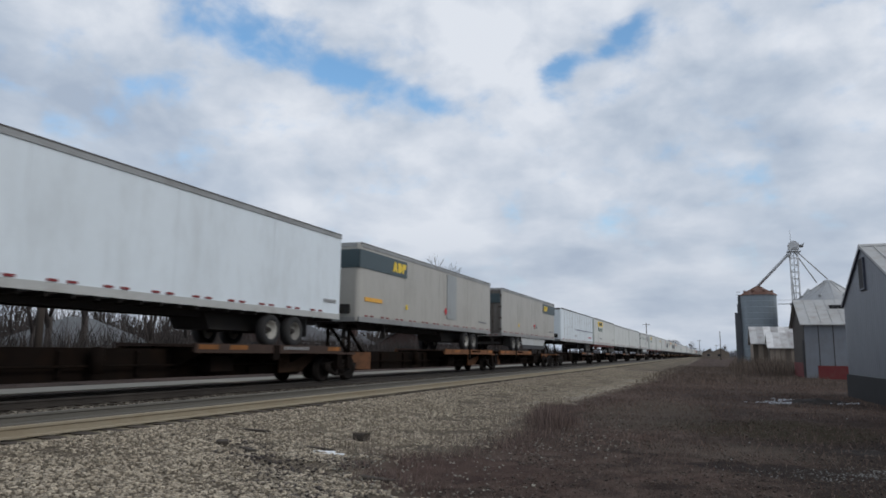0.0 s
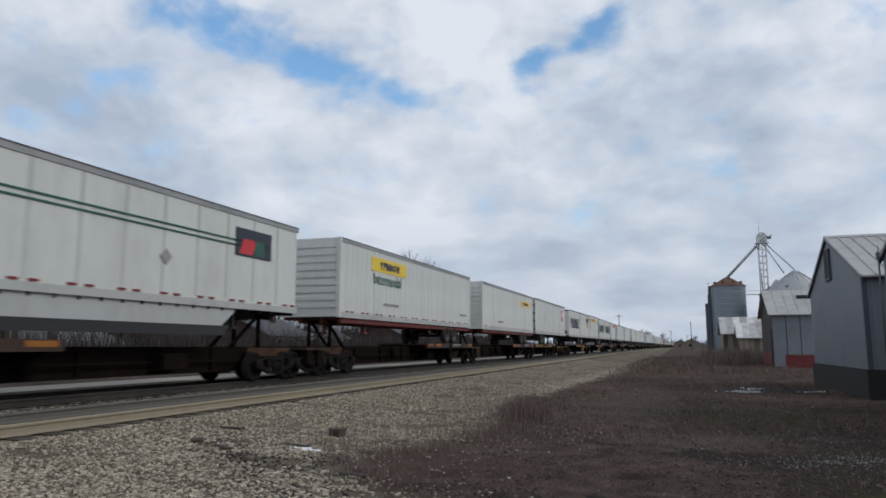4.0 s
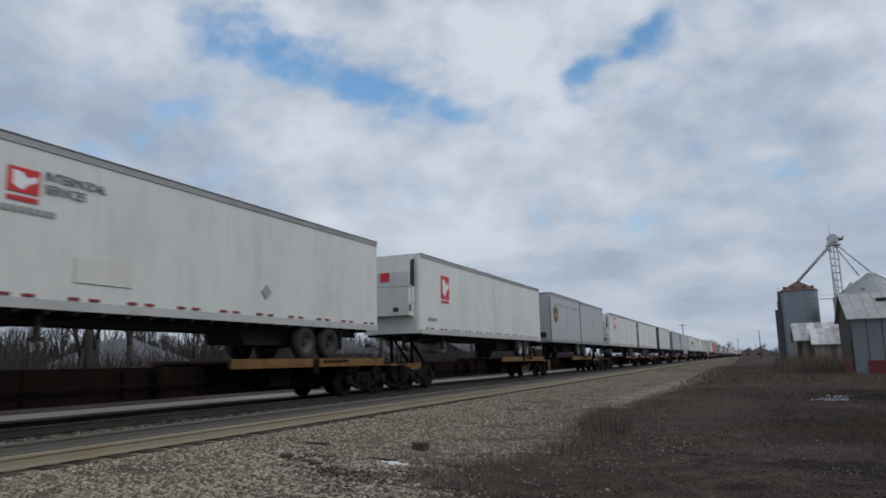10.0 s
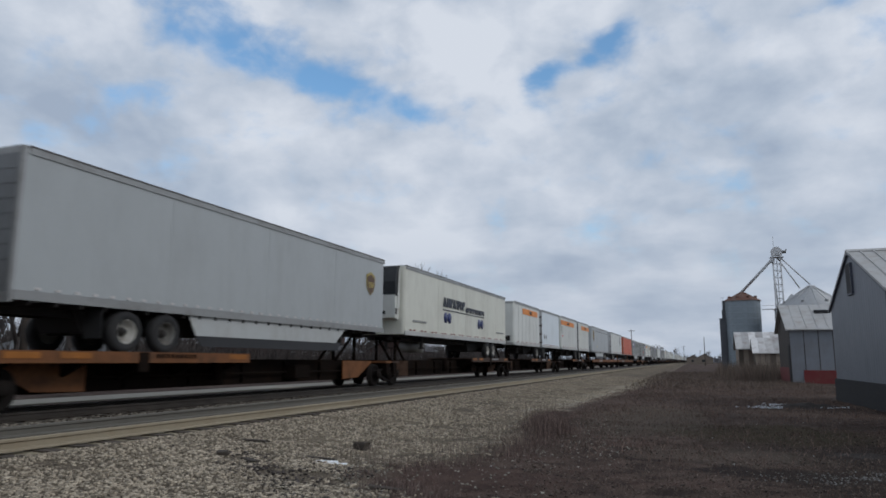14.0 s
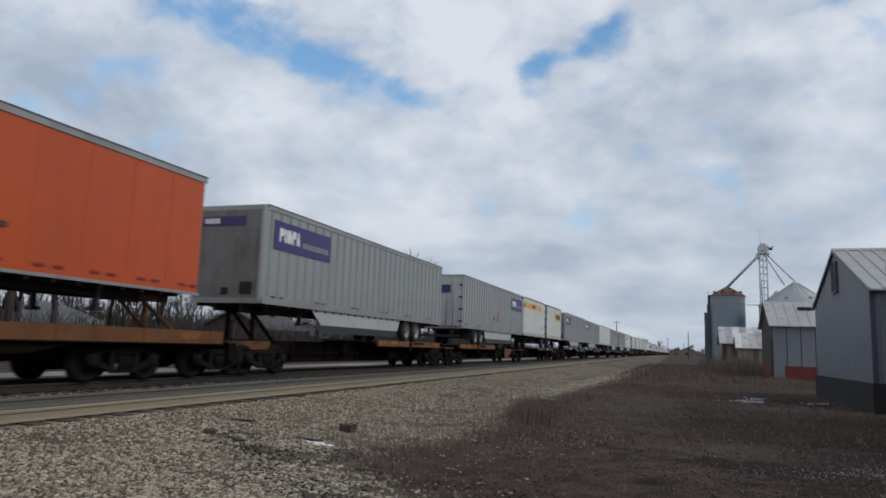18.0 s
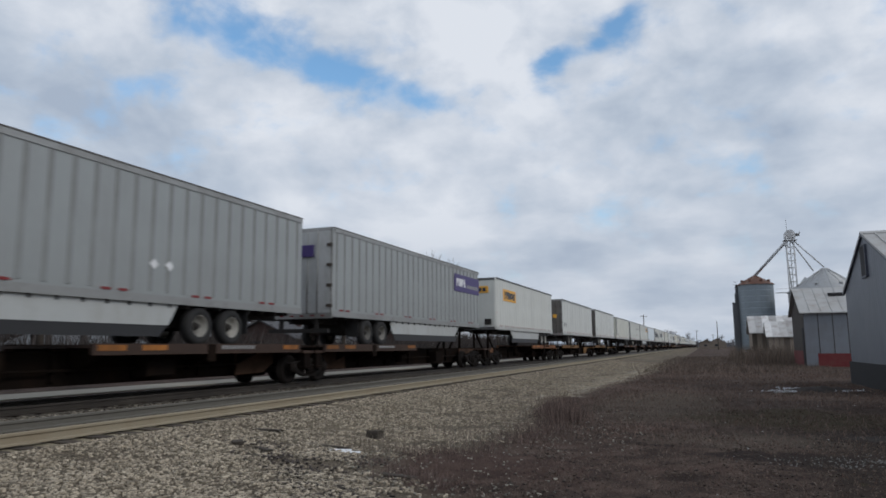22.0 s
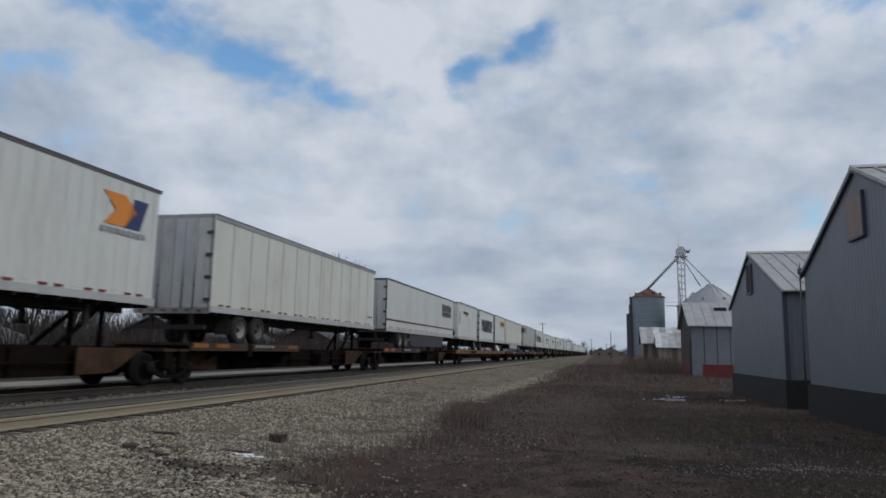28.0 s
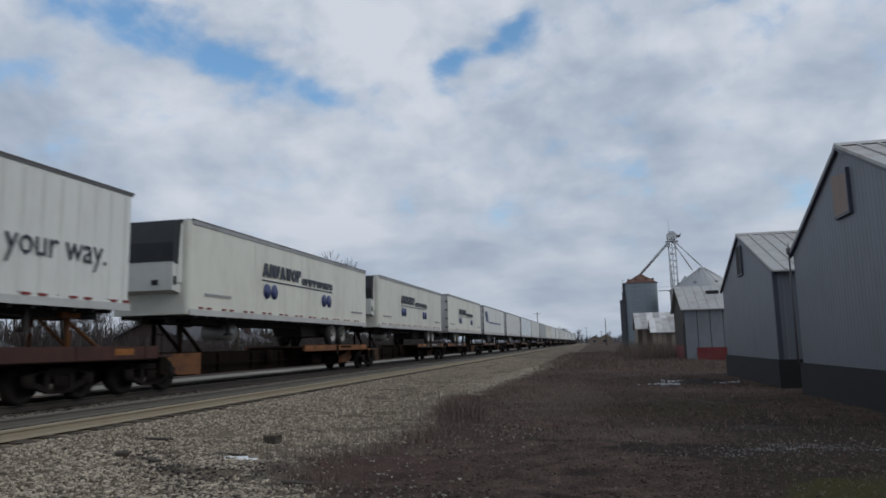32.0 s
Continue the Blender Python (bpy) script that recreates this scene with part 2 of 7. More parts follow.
parcel_grey = surface("smooth grey parcel paint", (0.38, 0.40, 0.405), 0.4, vary=0.05, scale=0.7, grime=0.3, grime_colour=(0.26, 0.26, 0.26), streak=0.8)
orange_paint = surface("orange trailer paint", (0.52, 0.082, 0.017), 0.42, vary=0.08, scale=0.6, grime=0.3, grime_colour=(0.22, 0.07, 0.03), streak=0.8)
roller_grey = surface("dull grey roller door", (0.20, 0.205, 0.21), 0.5, vary=0.1, scale=1, grime=0.5, grime_colour=(0.11, 0.105, 0.10), streak=0.6)
sooty_nose = surface("weathered brownish aluminium nose", (0.21, 0.205, 0.195), 0.55, metal=0.2, vary=0.25, scale=1.1, grime=0.75, grime_colour=(0.075, 0.062, 0.05), streak=0.75)
# posts darker than the silver sheet: the ribs' shade lines as colour
seam_silver = surface("dull aluminium side post", (0.27, 0.278, 0.272), 0.5, metal=0.35, vary=0.15, scale=1.5, grime=0.4, grime_colour=(0.14, 0.135, 0.13), streak=0.8)
shield_gold = surface("dulled gold shield edge", (0.34, 0.27, 0.085), 0.45, vary=0.1)
tape_pale = surface("pale marker dots", (0.55, 0.52, 0.50), 0.4, vary=0.1)
door_grey = surface("dirty door sheet", (0.52, 0.53, 0.53), 0.5, vary=0.1, scale=1.2, grime=0.5, grime_colour=(0.17, 0.15, 0.13), streak=0.7, each=0.12)
rail_trim = surface("dull aluminium trim", (0.34, 0.34, 0.33), 0.45, metal=0.5, vary=0.12, scale=2, grime=0.4, grime_colour=GRIME)
dark_trim = surface("dark roof trim", (0.10, 0.10, 0.10), 0.5, vary=0.15, scale=2)
roof_skin = surface("trailer roof sheet", (0.55, 0.56, 0.56), 0.5, vary=0.08, scale=1, grime=0.4, grime_colour=(0.3, 0.29, 0.27))
under = surface("road-grimed chassis steel", (0.02, 0.018, 0.017), 0.75, vary=0.3, scale=3, grime=0.4, grime_colour=(0.05, 0.04, 0.033))
chassis_red = surface("dull red chassis paint", (0.14, 0.022, 0.018), 0.6, vary=0.2, scale=2, grime=0.4)
# rubber and its grime kept extra dark: the trailer's shadow is in the colour
rubber = surface("tyre rubber", (0.022, 0.022, 0.023), 0.85, vary=0.25, scale=4, grime=0.4, grime_colour=(0.045, 0.04, 0.036))
rim_steel = surface("dusty dark steel rim", (0.085, 0.08, 0.072), 0.6, vary=0.25, scale=5, grime=0.6, grime_colour=(0.035, 0.03, 0.026), each=0.5)
rim_white = surface("white painted rim", (0.27, 0.26, 0.235), 0.5, vary=0.2, scale=5, grime=0.6, grime_colour=(0.10, 0.08, 0.065), each=0.6)
skirt_paint = surface("grey-white side skirt", (0.44, 0.455, 0.45), 0.45, vary=0.06, scale=1, grime=0.4, grime_colour=(0.3, 0.28, 0.25), streak=0.5)
skirt_dark = surface("black side skirt", (0.03, 0.03, 0.032), 0.5, vary=0.1, scale=1)
tape_red = surface("red reflective tape", (0.21, 0.028, 0.03), 0.4, vary=0.1)
ink = surface("dark navy lettering", (0.028, 0.032, 0.045), 0.45, vary=0.1)
ink_blue = surface("blue lettering", (0.026, 0.038, 0.12), 0.45, vary=0.1)
ink_green = surface("dark green lettering", (0.02, 0.10, 0.07), 0.45, vary=0.1)
ink_grey = surface("faded grey lettering", (0.30, 0.30, 0.30), 0.5, vary=0.1)
ink_red = surface("red lettering", (0.55, 0.035, 0.04), 0.45, vary=0.1)
sign_orange = surface("orange band", (0.72, 0.24, 0.03), 0.45, vary=0.1, grime=0.2)
sign_amber = surface("amber band", (0.78, 0.40, 0.05), 0.45, vary=0.1, grime=0.2)
sign_yellow = surface("yellow label", (0.78, 0.55, 0.04), 0.45, vary=0.08)
sign_purple = surface("purple label", (0.055, 0.035, 0.15), 0.45, vary=0.08)
sign_slate = surface("dark slate band", (0.05, 0.075, 0.085), 0.45, vary=0.08)
sign_maroon = surface("maroon stripe", (0.11, 0.02, 0.03), 0.45)
sign_brown = surface("brown shield", (0.09, 0.045, 0.02), 0.45)
sign_white = surface("white lettering", (0.75, 0.75, 0.76), 0.45)
black_grille = surface("black grille", (0.015, 0.015, 0.016), 0.6)
car_rust = surface("rusty brown car steel", (0.045, 0.025, 0.017), 0.75, vary=0.3, scale=1.2, grime=0.5, grime_colour=(0.04, 0.03, 0.025), each=0.15)
car_orange = surface("faded orange brown car paint", (0.17, 0.066, 0.021), 0.7, vary=0.35, scale=1.0, grime=0.75, grime_colour=(0.035, 0.024, 0.018), each=0.12)
car_yellow = surface("faded yellow car paint", (0.18, 0.09, 0.024), 0.7, vary=0.35, scale=1.0, grime=0.85, grime_colour=(0.05, 0.03, 0.02), each=0.12)
sill_worn = surface("worn brown sill plate", (0.062, 0.036, 0.023), 0.8, vary=0.35, scale=1.2, grime=0.7, grime_colour=(0.016, 0.011, 0.009), each=0.3, spec=0.1)
# near-black base also holds the shade under the trailers, beyond the steel's brown
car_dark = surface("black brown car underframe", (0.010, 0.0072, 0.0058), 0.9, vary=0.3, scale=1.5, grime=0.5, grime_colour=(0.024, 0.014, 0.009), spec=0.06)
amber_patch = surface("amber reflector patch", (0.30, 0.11, 0.018), 0.6, vary=0.3, grime=0.6, grime_colour=(0.05, 0.03, 0.02), each=0.4)
truck_steel = surface("grimed truck casting", (0.012, 0.010, 0.009), 0.85, vary=0.3, scale=3, grime=0.5, grime_colour=(0.028, 0.021, 0.017), spec=0.12)
wheel_steel = surface("rail wheel steel", (0.013, 0.011, 0.010), 0.85, vary=0.25, scale=4, spec=0.1)
door_brown = surface("weathered brown door sheet", (0.14, 0.13, 0.12), 0.6, vary=0.2, scale=1.5, grime=0.7, grime_colour=(0.05, 0.038, 0.03), streak=0.7, each=0.15)
hinge_dark = surface("rusty door hardware", (0.07, 0.055, 0.045), 0.6, vary=0.25, scale=6)
shroud_black = surface("black cooling shroud", (0.018, 0.020, 0.023), 0.5, vary=0.2, scale=2, grime=0.3, grime_colour=(0.06, 0.06, 0.06))
car_maroon = surface("dull maroon car paint", (0.058, 0.022, 0.016), 0.75, vary=0.35, scale=1.0, grime=0.6, grime_colour=(0.022, 0.016, 0.013), streak=0.3, each=0.12)


# ---------------------------------------------------------------- mesh tools
class Mesh:
    """Collects boxes, bars, drums and prisms, and makes one mesh of them."""

    def __init__(self):
        self.v, self.f, self.smooth = [], [], set()

    def box(self, x0, x1, y0, y1, z0, z1, c=0.0):
        n = len(self.v)
        if c <= 0:
            self.v += [(x, y, z) for z in (z0, z1) for x, y in ((x0, y0), (x1, y0), (x1, y1), (x0, y1))]
            self.f += [[n + i for i in q] for q in ((3, 2, 1, 0), (4, 5, 6, 7), (0, 1, 5, 4), (1, 2, 6, 5), (2, 3, 7, 6), (3, 0, 4, 7))]
            return self
        return self.prism([(x0 + c, z0), (x1 - c, z0), (x1, z0 + c), (x1, z1 - c), (x1 - c, z1), (x0 + c, z1), (x0, z1 - c), (x0, z0 + c)], "y", y0, y1)

    def prism(self, outline, axis, a, b):
        """An outline in the two other axes (counter-clockwise seen from the + end of z or x), drawn out along axis from a to b."""
        n, k = len(self.v), len(outline)
        for t in (a, b):
            for p, q in outline:
                self.v.append({"x": (t, p, q), "y": (p, t, q), "z": (p, q, t)}[axis])
        flip = axis == "y"
        cap0, cap1 = list(range(n, n + k)), list(range(n + k, n + 2 * k))
        self.f += [cap0 if flip else cap0[::-1], cap1[::-1] if flip else cap1]
        for i in range(k):
            j = (i + 1) % k
            q = [n + i, n + j, n + k + j, n + k + i]
            self.f.append(q[::-1] if flip else q)
        return self

    def bar(self, p, q, r, sides=6, r2=None):
        p, q = Vector(p), Vector(q)
        d = (q - p).normalized()
        s = d.orthogonal().normalized()
        u = d.cross(s)
        r2 = r if r2 is None else r2
        n = len(self.v)
        for c, rr in ((p, r), (q, r2)):
            for i in range(sides):
                a = 2 * math.pi * i / sides
                self.v.append(tuple(c + (s * math.cos(a) + u * math.sin(a)) * rr))
        for i in range(sides):
            j = (i + 1) % sides
            self.smooth.add(len(self.f))
            self.f.append([n + i, n + j, n + sides + j, n + sides + i])
        self.f += [list(range(n, n + sides))[::-1], list(range(n + sides, n + 2 * sides))]
        return self

    def lathe(self, centre, profile, axis="x", sides=20):
        """A profile of (along, radius) turned round an axis."""
        n, k = len(self.v), len(profile)
        cx, cy, cz = centre
        for i in range(sides):
            a = 2 * math.pi * i / sides
            c, s = math.cos(a), math.sin(a)
            for t, r in profile:
                self.v.append((cx + t, cy + r * c, cz + r * s) if axis == "x" else (cx + r * c, cy + r * s, cz + t))
        for i in range(sides):
            j = (i + 1) % sides
            for m in range(k - 1):
                self.smooth.add(len(self.f))
                q = [n + i * k + m, n + j * k + m, n + j * k + m + 1, n + i * k + m + 1]
                self.f.append(q)
        return self

    def quad(self, a, b, c, d):
        n = len(self.v)
        self.v += [a, b, c, d]
        self.f.append([n, n + 1, n + 2, n + 3])
        return self

    def data(self, name, material, fix=True):
        me = bpy.data.meshes.new(name)
        me.from_pydata(self.v, [], self.f)
        if fix:
            bm = bmesh.new()
            bm.from_mesh(me)
            bmesh.ops.recalc_face_normals(bm, faces=bm.faces)
            bm.to_mesh(me)
            bm.free()
        for i in self.smooth:
            me.polygons[i].use_smooth = True
        me.materials.append(material)
        return me


KEPT = {}


def part(name, mesh, material, parent, label="", at=None, key=None):
    """Links a mesh as one object under a thing or a part."""
    if isinstance(mesh, Mesh):
        me = mesh.data(name, material)
        if key:
            KEPT[key] = me
    else:
        me = mesh
    ob = new(name, me)
    ob.parent = parent
    if at is not None:
        ob.matrix_local = at if isinstance(at, Matrix) else Matrix.Translation(at)
    if label:
        tagged(ob, label=label)
    return ob


def shared(key, build, name, material, parent, at=None, label=""):
    """Like part(), but alike parts share one mesh."""
    if key not in KEPT:
        KEPT[key] = build().data(name, material)
    return part(name, KEPT[key], material, parent, label, at)


def thing(name, mesh, material, label, category, group="", kind="", at=None):
    ob = new(name, mesh.data(name, material) if isinstance(mesh, Mesh) else mesh)
    if at is not None:
        ob.matrix_world = at if isinstance(at, Matrix) else Matrix.Translation(at)
    return tagged(ob, label, category, group, kind)


def words(body, size, material, parent, at, name="lettering", squeeze=1.0, label=""):
    """Flat letters, a few millimetres thick, from the built-in font."""
    cu = bpy.data.curves.new(name, "FONT")
    cu.body, cu.size, cu.extrude = body, size, 0.004
    cu.align_x, cu.align_y = "LEFT", "BOTTOM"
    cu.resolution_u = 2
    tmp = bpy.data.objects.new(name, cu)
    scene.collection.objects.link(tmp)
    me = bpy.data.meshes.new_from_object(tmp)
    bpy.data.objects.remove(tmp)
    me.transform(Matrix.Diagonal((squeeze, 1, 1, 1)))
    me.materials.clear()
    me.materials.append(material)
    return part(name, me, material, parent, label, at)


# ---------------------------------------------------------------- the train
RAIL_Z = 0.50
TRAIN_X = -12.90
SPEED = 30.94
TURN = 0.5                       # the main track drifts slightly towards the other one
SLANT = math.tan(radians(TURN))
HALF = 1.29
TOP, FLOOR, DECK = 5.05, 2.09, 1.14
MOVERS = []


def side_quad(M, y0, y1, z0, z1, off=0.018, x=HALF):
    M.box(x - 0.004, x + off, y0, y1, z0, z1)
    return M


def end_quad(M, x0, x1, z0, z1, off=0.012):
    M.box(x0, x1, -off, 0.01, z0, z1)
    return M


def blocks(M, y0, y1, z0, z1, count, gap=0.22, slope=0.0, x=HALF):
    """A row of plain letter-sized blocks."""
    w = (y1 - y0) / count
    for i in range(count):
        a = y0 + i * w
        M.box(x - 0.004, x + 0.012, a + w * gap / 2, a + w * (1 - gap / 2), z0 + slope * i, z1 + slope * i)
    return M


def wheel(parent, y, side, rim=rim_white):
    def tyre():
        return Mesh().lathe((0, 0, 0), [(-0.13, 0.26), (-0.14, 0.37), (-0.12, 0.44), (-0.05, 0.46), (0.05, 0.46), (0.12, 0.44), (0.14, 0.37), (0.13, 0.26), (-0.13, 0.26)], "x", 24)

    def disc():
        m = Mesh().lathe((0, 0, 0), [(-0.02, 0.08), (-0.03, 0.18), (0.03, 0.222), (0.12, 0.25), (0.135, 0.27), (-0.1, 0.27), (-0.1, 0.08)], "x", 22)
        for i in range(8):
            a = i * math.pi / 4
            m.box(-0.03, 0.0, 0.16 * math.cos(a) - 0.014, 0.16 * math.cos(a) + 0.014, 0.16 * math.sin(a) - 0.014, 0.16 * math.sin(a) + 0.014)
        return m
    def hub():
        return Mesh().lathe((0, 0, 0), [(0.09, 0.001), (0.085, 0.06), (0.02, 0.085), (-0.05, 0.13), (-0.06, 0.08)], "x", 14)
    t = shared("tyre", tyre, "tyre", rubber, parent, (side * 1.12, y, DECK + 0.46))
    shared(("rim", rim.name, side), lambda: disc() if side > 0 else mirror(disc()), "rim", rim, t)
    shared(("hub", side), lambda: hub() if side > 0 else mirror(hub()), "hub", under, t)
    return t


def mirror(m):
    m.v = [(-x, y, z) for x, y, z in m.v]
    return m


def axles(L, lead, rear):
    """Places of the axles from the leading end; rear is how far the last one stands from the tail."""
    ds = [rear] if L < 11 else [rear, rear + 1.22]
    return ds if lead == "doors" else [L - d for d in reversed(ds)]


def trailer(name, s0, s1, lead, paint, skin, marks=(), skirt=None, chassis=under, rim=rim_white, label="", category="trailer", trim=rail_trim, rear=2.9):
    """A road trailer riding on a rail car. y runs from its leading end, z from the rail top."""
    L = s1 - s0
    pup = L < 11
    root = new(name)
    root.matrix_world = Matrix.Translation((TRAIN_X, s0, RAIL_Z))
    tagged(root, label, category, "trailers of the train")
    MOVERS.append((root, s0))
    nose = lead != "doors"
    # body with rounded front corners
    r = 0.16 if nose else 0.03
    a, b = (r, 0.03) if nose else (0.03, 0.16)
    H = HALF - 0.012
    out = []
    for cx, cy, rr, q in ((H - a, a, a, -90), (H - b, L - b, b, 0), (-H + b, L - b, b, 90), (-H + a, a, a, 180)):
        for k in range(4 if rr > 0.1 else 2):
            ang = radians(q + 90 * k / (3 if rr > 0.1 else 1))
            out.append((cx + rr * math.cos(ang), cy + rr * math.sin(ang)))
    body = Mesh().prism(out, "z", FLOOR + 0.02, TOP - 0.06)
    lo, hi = FLOOR + 0.24, TOP - 0.17
    posts = []
    if skin == "rib":
        n = round((L - 0.5) / (0.44 if pup else 0.54))
        posts = [0.3 + (L - 0.6) * i / n for i in range(n + 1)]
        shape = [(-0.005, -0.07), (0.024, -0.035), (0.024, 0.035), (-0.005, 0.07)]
    elif skin == "plate":
        n = round(L / 1.22)
        posts = [L * i / n for i in range(1, n)]
        shape = [(-0.006, -0.045), (0.007, -0.045), (0.007, 0.045), (-0.006, 0.045)]
    elif skin == "corrugated":
        n = round((L - 0.4) / 0.42)
        posts = [0.25 + (L - 0.5) * i / n for i in range(n + 1)]
        shape = [(-0.005, -0.14), (0.009, -0.08), (0.009, 0.08), (-0.005, 0.14)]
    else:
        posts = [L * i / 4 for i in range(1, 4)]
        shape = [(-0.003, -0.02), (0.003, -0.02), (0.003, 0.02), (-0.003, 0.02)]
    seam = seam_grey if skin == "plate" and paint in (white, cool_white, cream) else seam_silver if paint is silver else paint
    key = ("post", skin if posts else "", round(hi, 2), seam.name)
    if key not in KEPT:
        KEPT[key] = Mesh().prism([(H + p, q) for p, q in shape], "z", lo, hi).data("side_post", seam)
    if skin != "level":
        far = Mesh()
        for y in posts:
            part("side_post", KEPT[key], seam, root, at=(0, y, 0))
            far.prism([(-H - p, y + q) for p, q in shape], "z", lo, hi)
        tagged(part("far_side_posts", far, paint, root), kind="stuff")
    else:
        for s in (1, -1):
            for i in range(1, 16):
                z = lo + (hi - lo) * i / 16
                part("level_rib", Mesh().box(s * H - 0.012, s * H + 0.012, 0.2, L - 0.15, z - 0.02, z + 0.02), paint, root)
    if skin == "corrugated":
        for f in (0.19, 0.81):
            part("lift_post", Mesh().box(H - 0.03, H + 0.018, L * f - 0.12, L * f + 0.12, FLOOR + 0.03, TOP - 0.02), paint, root)
    part("body", body, paint, root)
    part("roof", Mesh().box(-H + 0.02, H - 0.02, 0.06, L - 0.05, TOP - 0.06, TOP, 0.02), roof_skin, root)
    # rails along the edges
    for s, nm in ((1, ""), (-1, "")):
        part("top_rail", Mesh().box(s * HALF - 0.02, s * HALF + 0.012, 0.12, L - 0.04, TOP - (0.09 if trim is dark_trim else 0.16), TOP - 0.015), trim, root)
        if s > 0:
            part("bottom_rail", Mesh().box(HALF - 0.03, HALF + 0.012, 0.04, L - 0.03, FLOOR - 0.01, FLOOR + (0.06 if paint is orange_paint else 0.17)), sill_grey if paint in (white, cool_white, cream) else trim, root)
            part("roof_edge", Mesh().box(HALF - 0.03, HALF + 0.02, 0.1, L - 0.03, TOP - 0.03, TOP + 0.004), edge_dark, root)
    # reflective tape
    tape = Mesh()
    dots_only = paint is parcel_grey
    y = 0.5
    while y < L - 0.6:
        for k in (0, 0.45):
            tape.box(HALF + 0.004, HALF + 0.016, y + k, y + k + (0.1 if dots_only else 0.24), FLOOR + 0.19, FLOOR + 0.245)
        y += 0.9 if dots_only else 2.7 if paint is silver else 1.35
    tagged(part("marker_tape", tape, tape_pale if dots_only else tape_red, root), kind="stuff")
    # leading end
    if lead == "doors":
        worn = any(w in label for w in ("brown", "dirty", "dark doors", "rusty", "weathered"))
        leaf = orange_paint if paint is orange_paint else door_brown if worn else door_grey
        if paint is parcel_grey:
            door = part("roller_door", Mesh().box(-H + 0.06, H - 0.06, -0.02, 0.03, FLOOR + 0.12, TOP - 0.14), roller_grey, root)
            for k in range(9):
                z = FLOOR + 0.14 + (TOP - FLOOR - 0.3) * k / 9
                part("door_slat", Mesh().box(-H + 0.07, H - 0.07, -0.032, -0.015, z, z + (TOP - FLOOR - 0.3) / 9 - 0.015), roller_grey, door)
            part("handle", Mesh().box(-0.12, 0.12, -0.06, -0.03, FLOOR + 0.3, FLOOR + 0.36), hinge_dark, door)
        else:
            for x0 in (-H + 0.06, 0.015):
                door = part("door", Mesh().box(x0, x0 + H - 0.075, -0.05, 0.03, FLOOR + 0.12, TOP - 0.14), leaf, root)
                for k in (0.3, 0.62):
                    xx = x0 + (H - 0.075) * k
                    shared(("rod", round(TOP, 2), leaf.name), lambda: Mesh().bar((0, -0.085, FLOOR + 0.08), (0, -0.085, TOP - 0.1), 0.022).box(-0.04, 0.04, -0.1, -0.05, FLOOR + 0.75, FLOOR + 0.83), "lock_rod", rail_trim if not worn else hinge_dark, door, (xx, 0, 0))
                if x0 > 0:
                    for k in range(4):
                        shared("hinge", lambda: Mesh().box(-0.12, 0.09, -0.075, -0.03, 0, 0.11), "hinge", hinge_dark, door, (x0 + H - 0.075, 0, FLOOR + 0.3 + k * 0.68))
        part("door_frame", Mesh().box(-H - 0.005, H + 0.005, -0.03, 0.05, TOP - 0.15, TOP - 0.01).box(-H - 0.005, H + 0.005, -0.03, 0.05, FLOOR - 0.06, FLOOR + 0.13)
             .box(H - 0.06, H + 0.006, -0.03, 0.05, FLOOR, TOP - 0.05).box(-H - 0.006, -H + 0.06, -0.03, 0.05, FLOOR, TOP - 0.05), trim, root)
        part("tail_light", Mesh().lathe((0, 0, 0), [(-0.05, 0.001), (-0.05, 0.05), (0, 0.05)], "z", 8), tape_red, root, at=pose(0.95, -0.04, FLOOR + 0.02, 90, 0, 0))
        part("bumper_guard", Mesh().box(-1.15, 1.15, -0.02, 0.1, DECK + 0.42, DECK + 0.55).box(-0.75, -0.63, 0, 0.1, DECK + 0.5, FLOOR).box(0.63, 0.75, 0, 0.1, DECK + 0.5, FLOOR), rail_trim if "bright door rods" in label else under, root)
        t2 = Mesh()
        for i in range(6):
            t2.box(-1.1 + i * 0.4, -0.96 + i * 0.4, -0.075, -0.03, FLOOR + 0.01, FLOOR + 0.05)
        tagged(part("tail_tape", t2, tape_red, root), kind="stuff")
    elif lead == "reefer":
        unit = part("cooling_unit", Mesh().prism([(0.02, FLOOR + 0.62), (-0.40, FLOOR + 0.70), (-0.42, TOP - 0.95), (-0.30, TOP - 0.1), (0.02, TOP - 0.06)], "x", -1.0, 1.0), white, root)
        part("unit_shroud", Mesh().prism([(0.03, TOP - 1.45), (-0.43, TOP - 1.30), (-0.44, TOP - 0.75), (-0.31, TOP - 0.09), (0.03, TOP - 0.03)], "x", -1.03, 1.03), shroud_black if paint is cream else white, unit, "dark shroud of the cooling unit" if paint is cream else "")
        if paint is not cream:
            part("unit_grille", Mesh().prism([(-0.02, TOP - 1.3), (-0.36, TOP - 1.25), (-0.30, TOP - 0.3), (-0.02, TOP - 0.2)], "x", 1.0, 1.055), black_grille, unit, "black side grille")
        part("side_cover", Mesh().prism([(0.02, TOP - 1.9), (-0.24, TOP - 1.9), (-0.10, TOP - 0.2), (0.02, TOP - 0.1)], "x", 1.0, 1.045), white, unit)
        part("control_box", Mesh().box(0.99, 1.03, -0.36, -0.26, FLOOR + 0.85, FLOOR + 1.1), black_grille, unit)
        part("gauge", Mesh().box(0.35, 0.55, -0.44, -0.40, FLOOR + 0.85, FLOOR + 1.0), black_grille, unit)
        part("fuel_tank", Mesh().lathe((-0.55, 3.9, FLOOR - 0.45), [(0, 0.001), (0, 0.27), (1.1, 0.27), (1.1, 0.001)], "x", 14), rail_trim, root)
    elif lead == "container":
        m = Mesh()
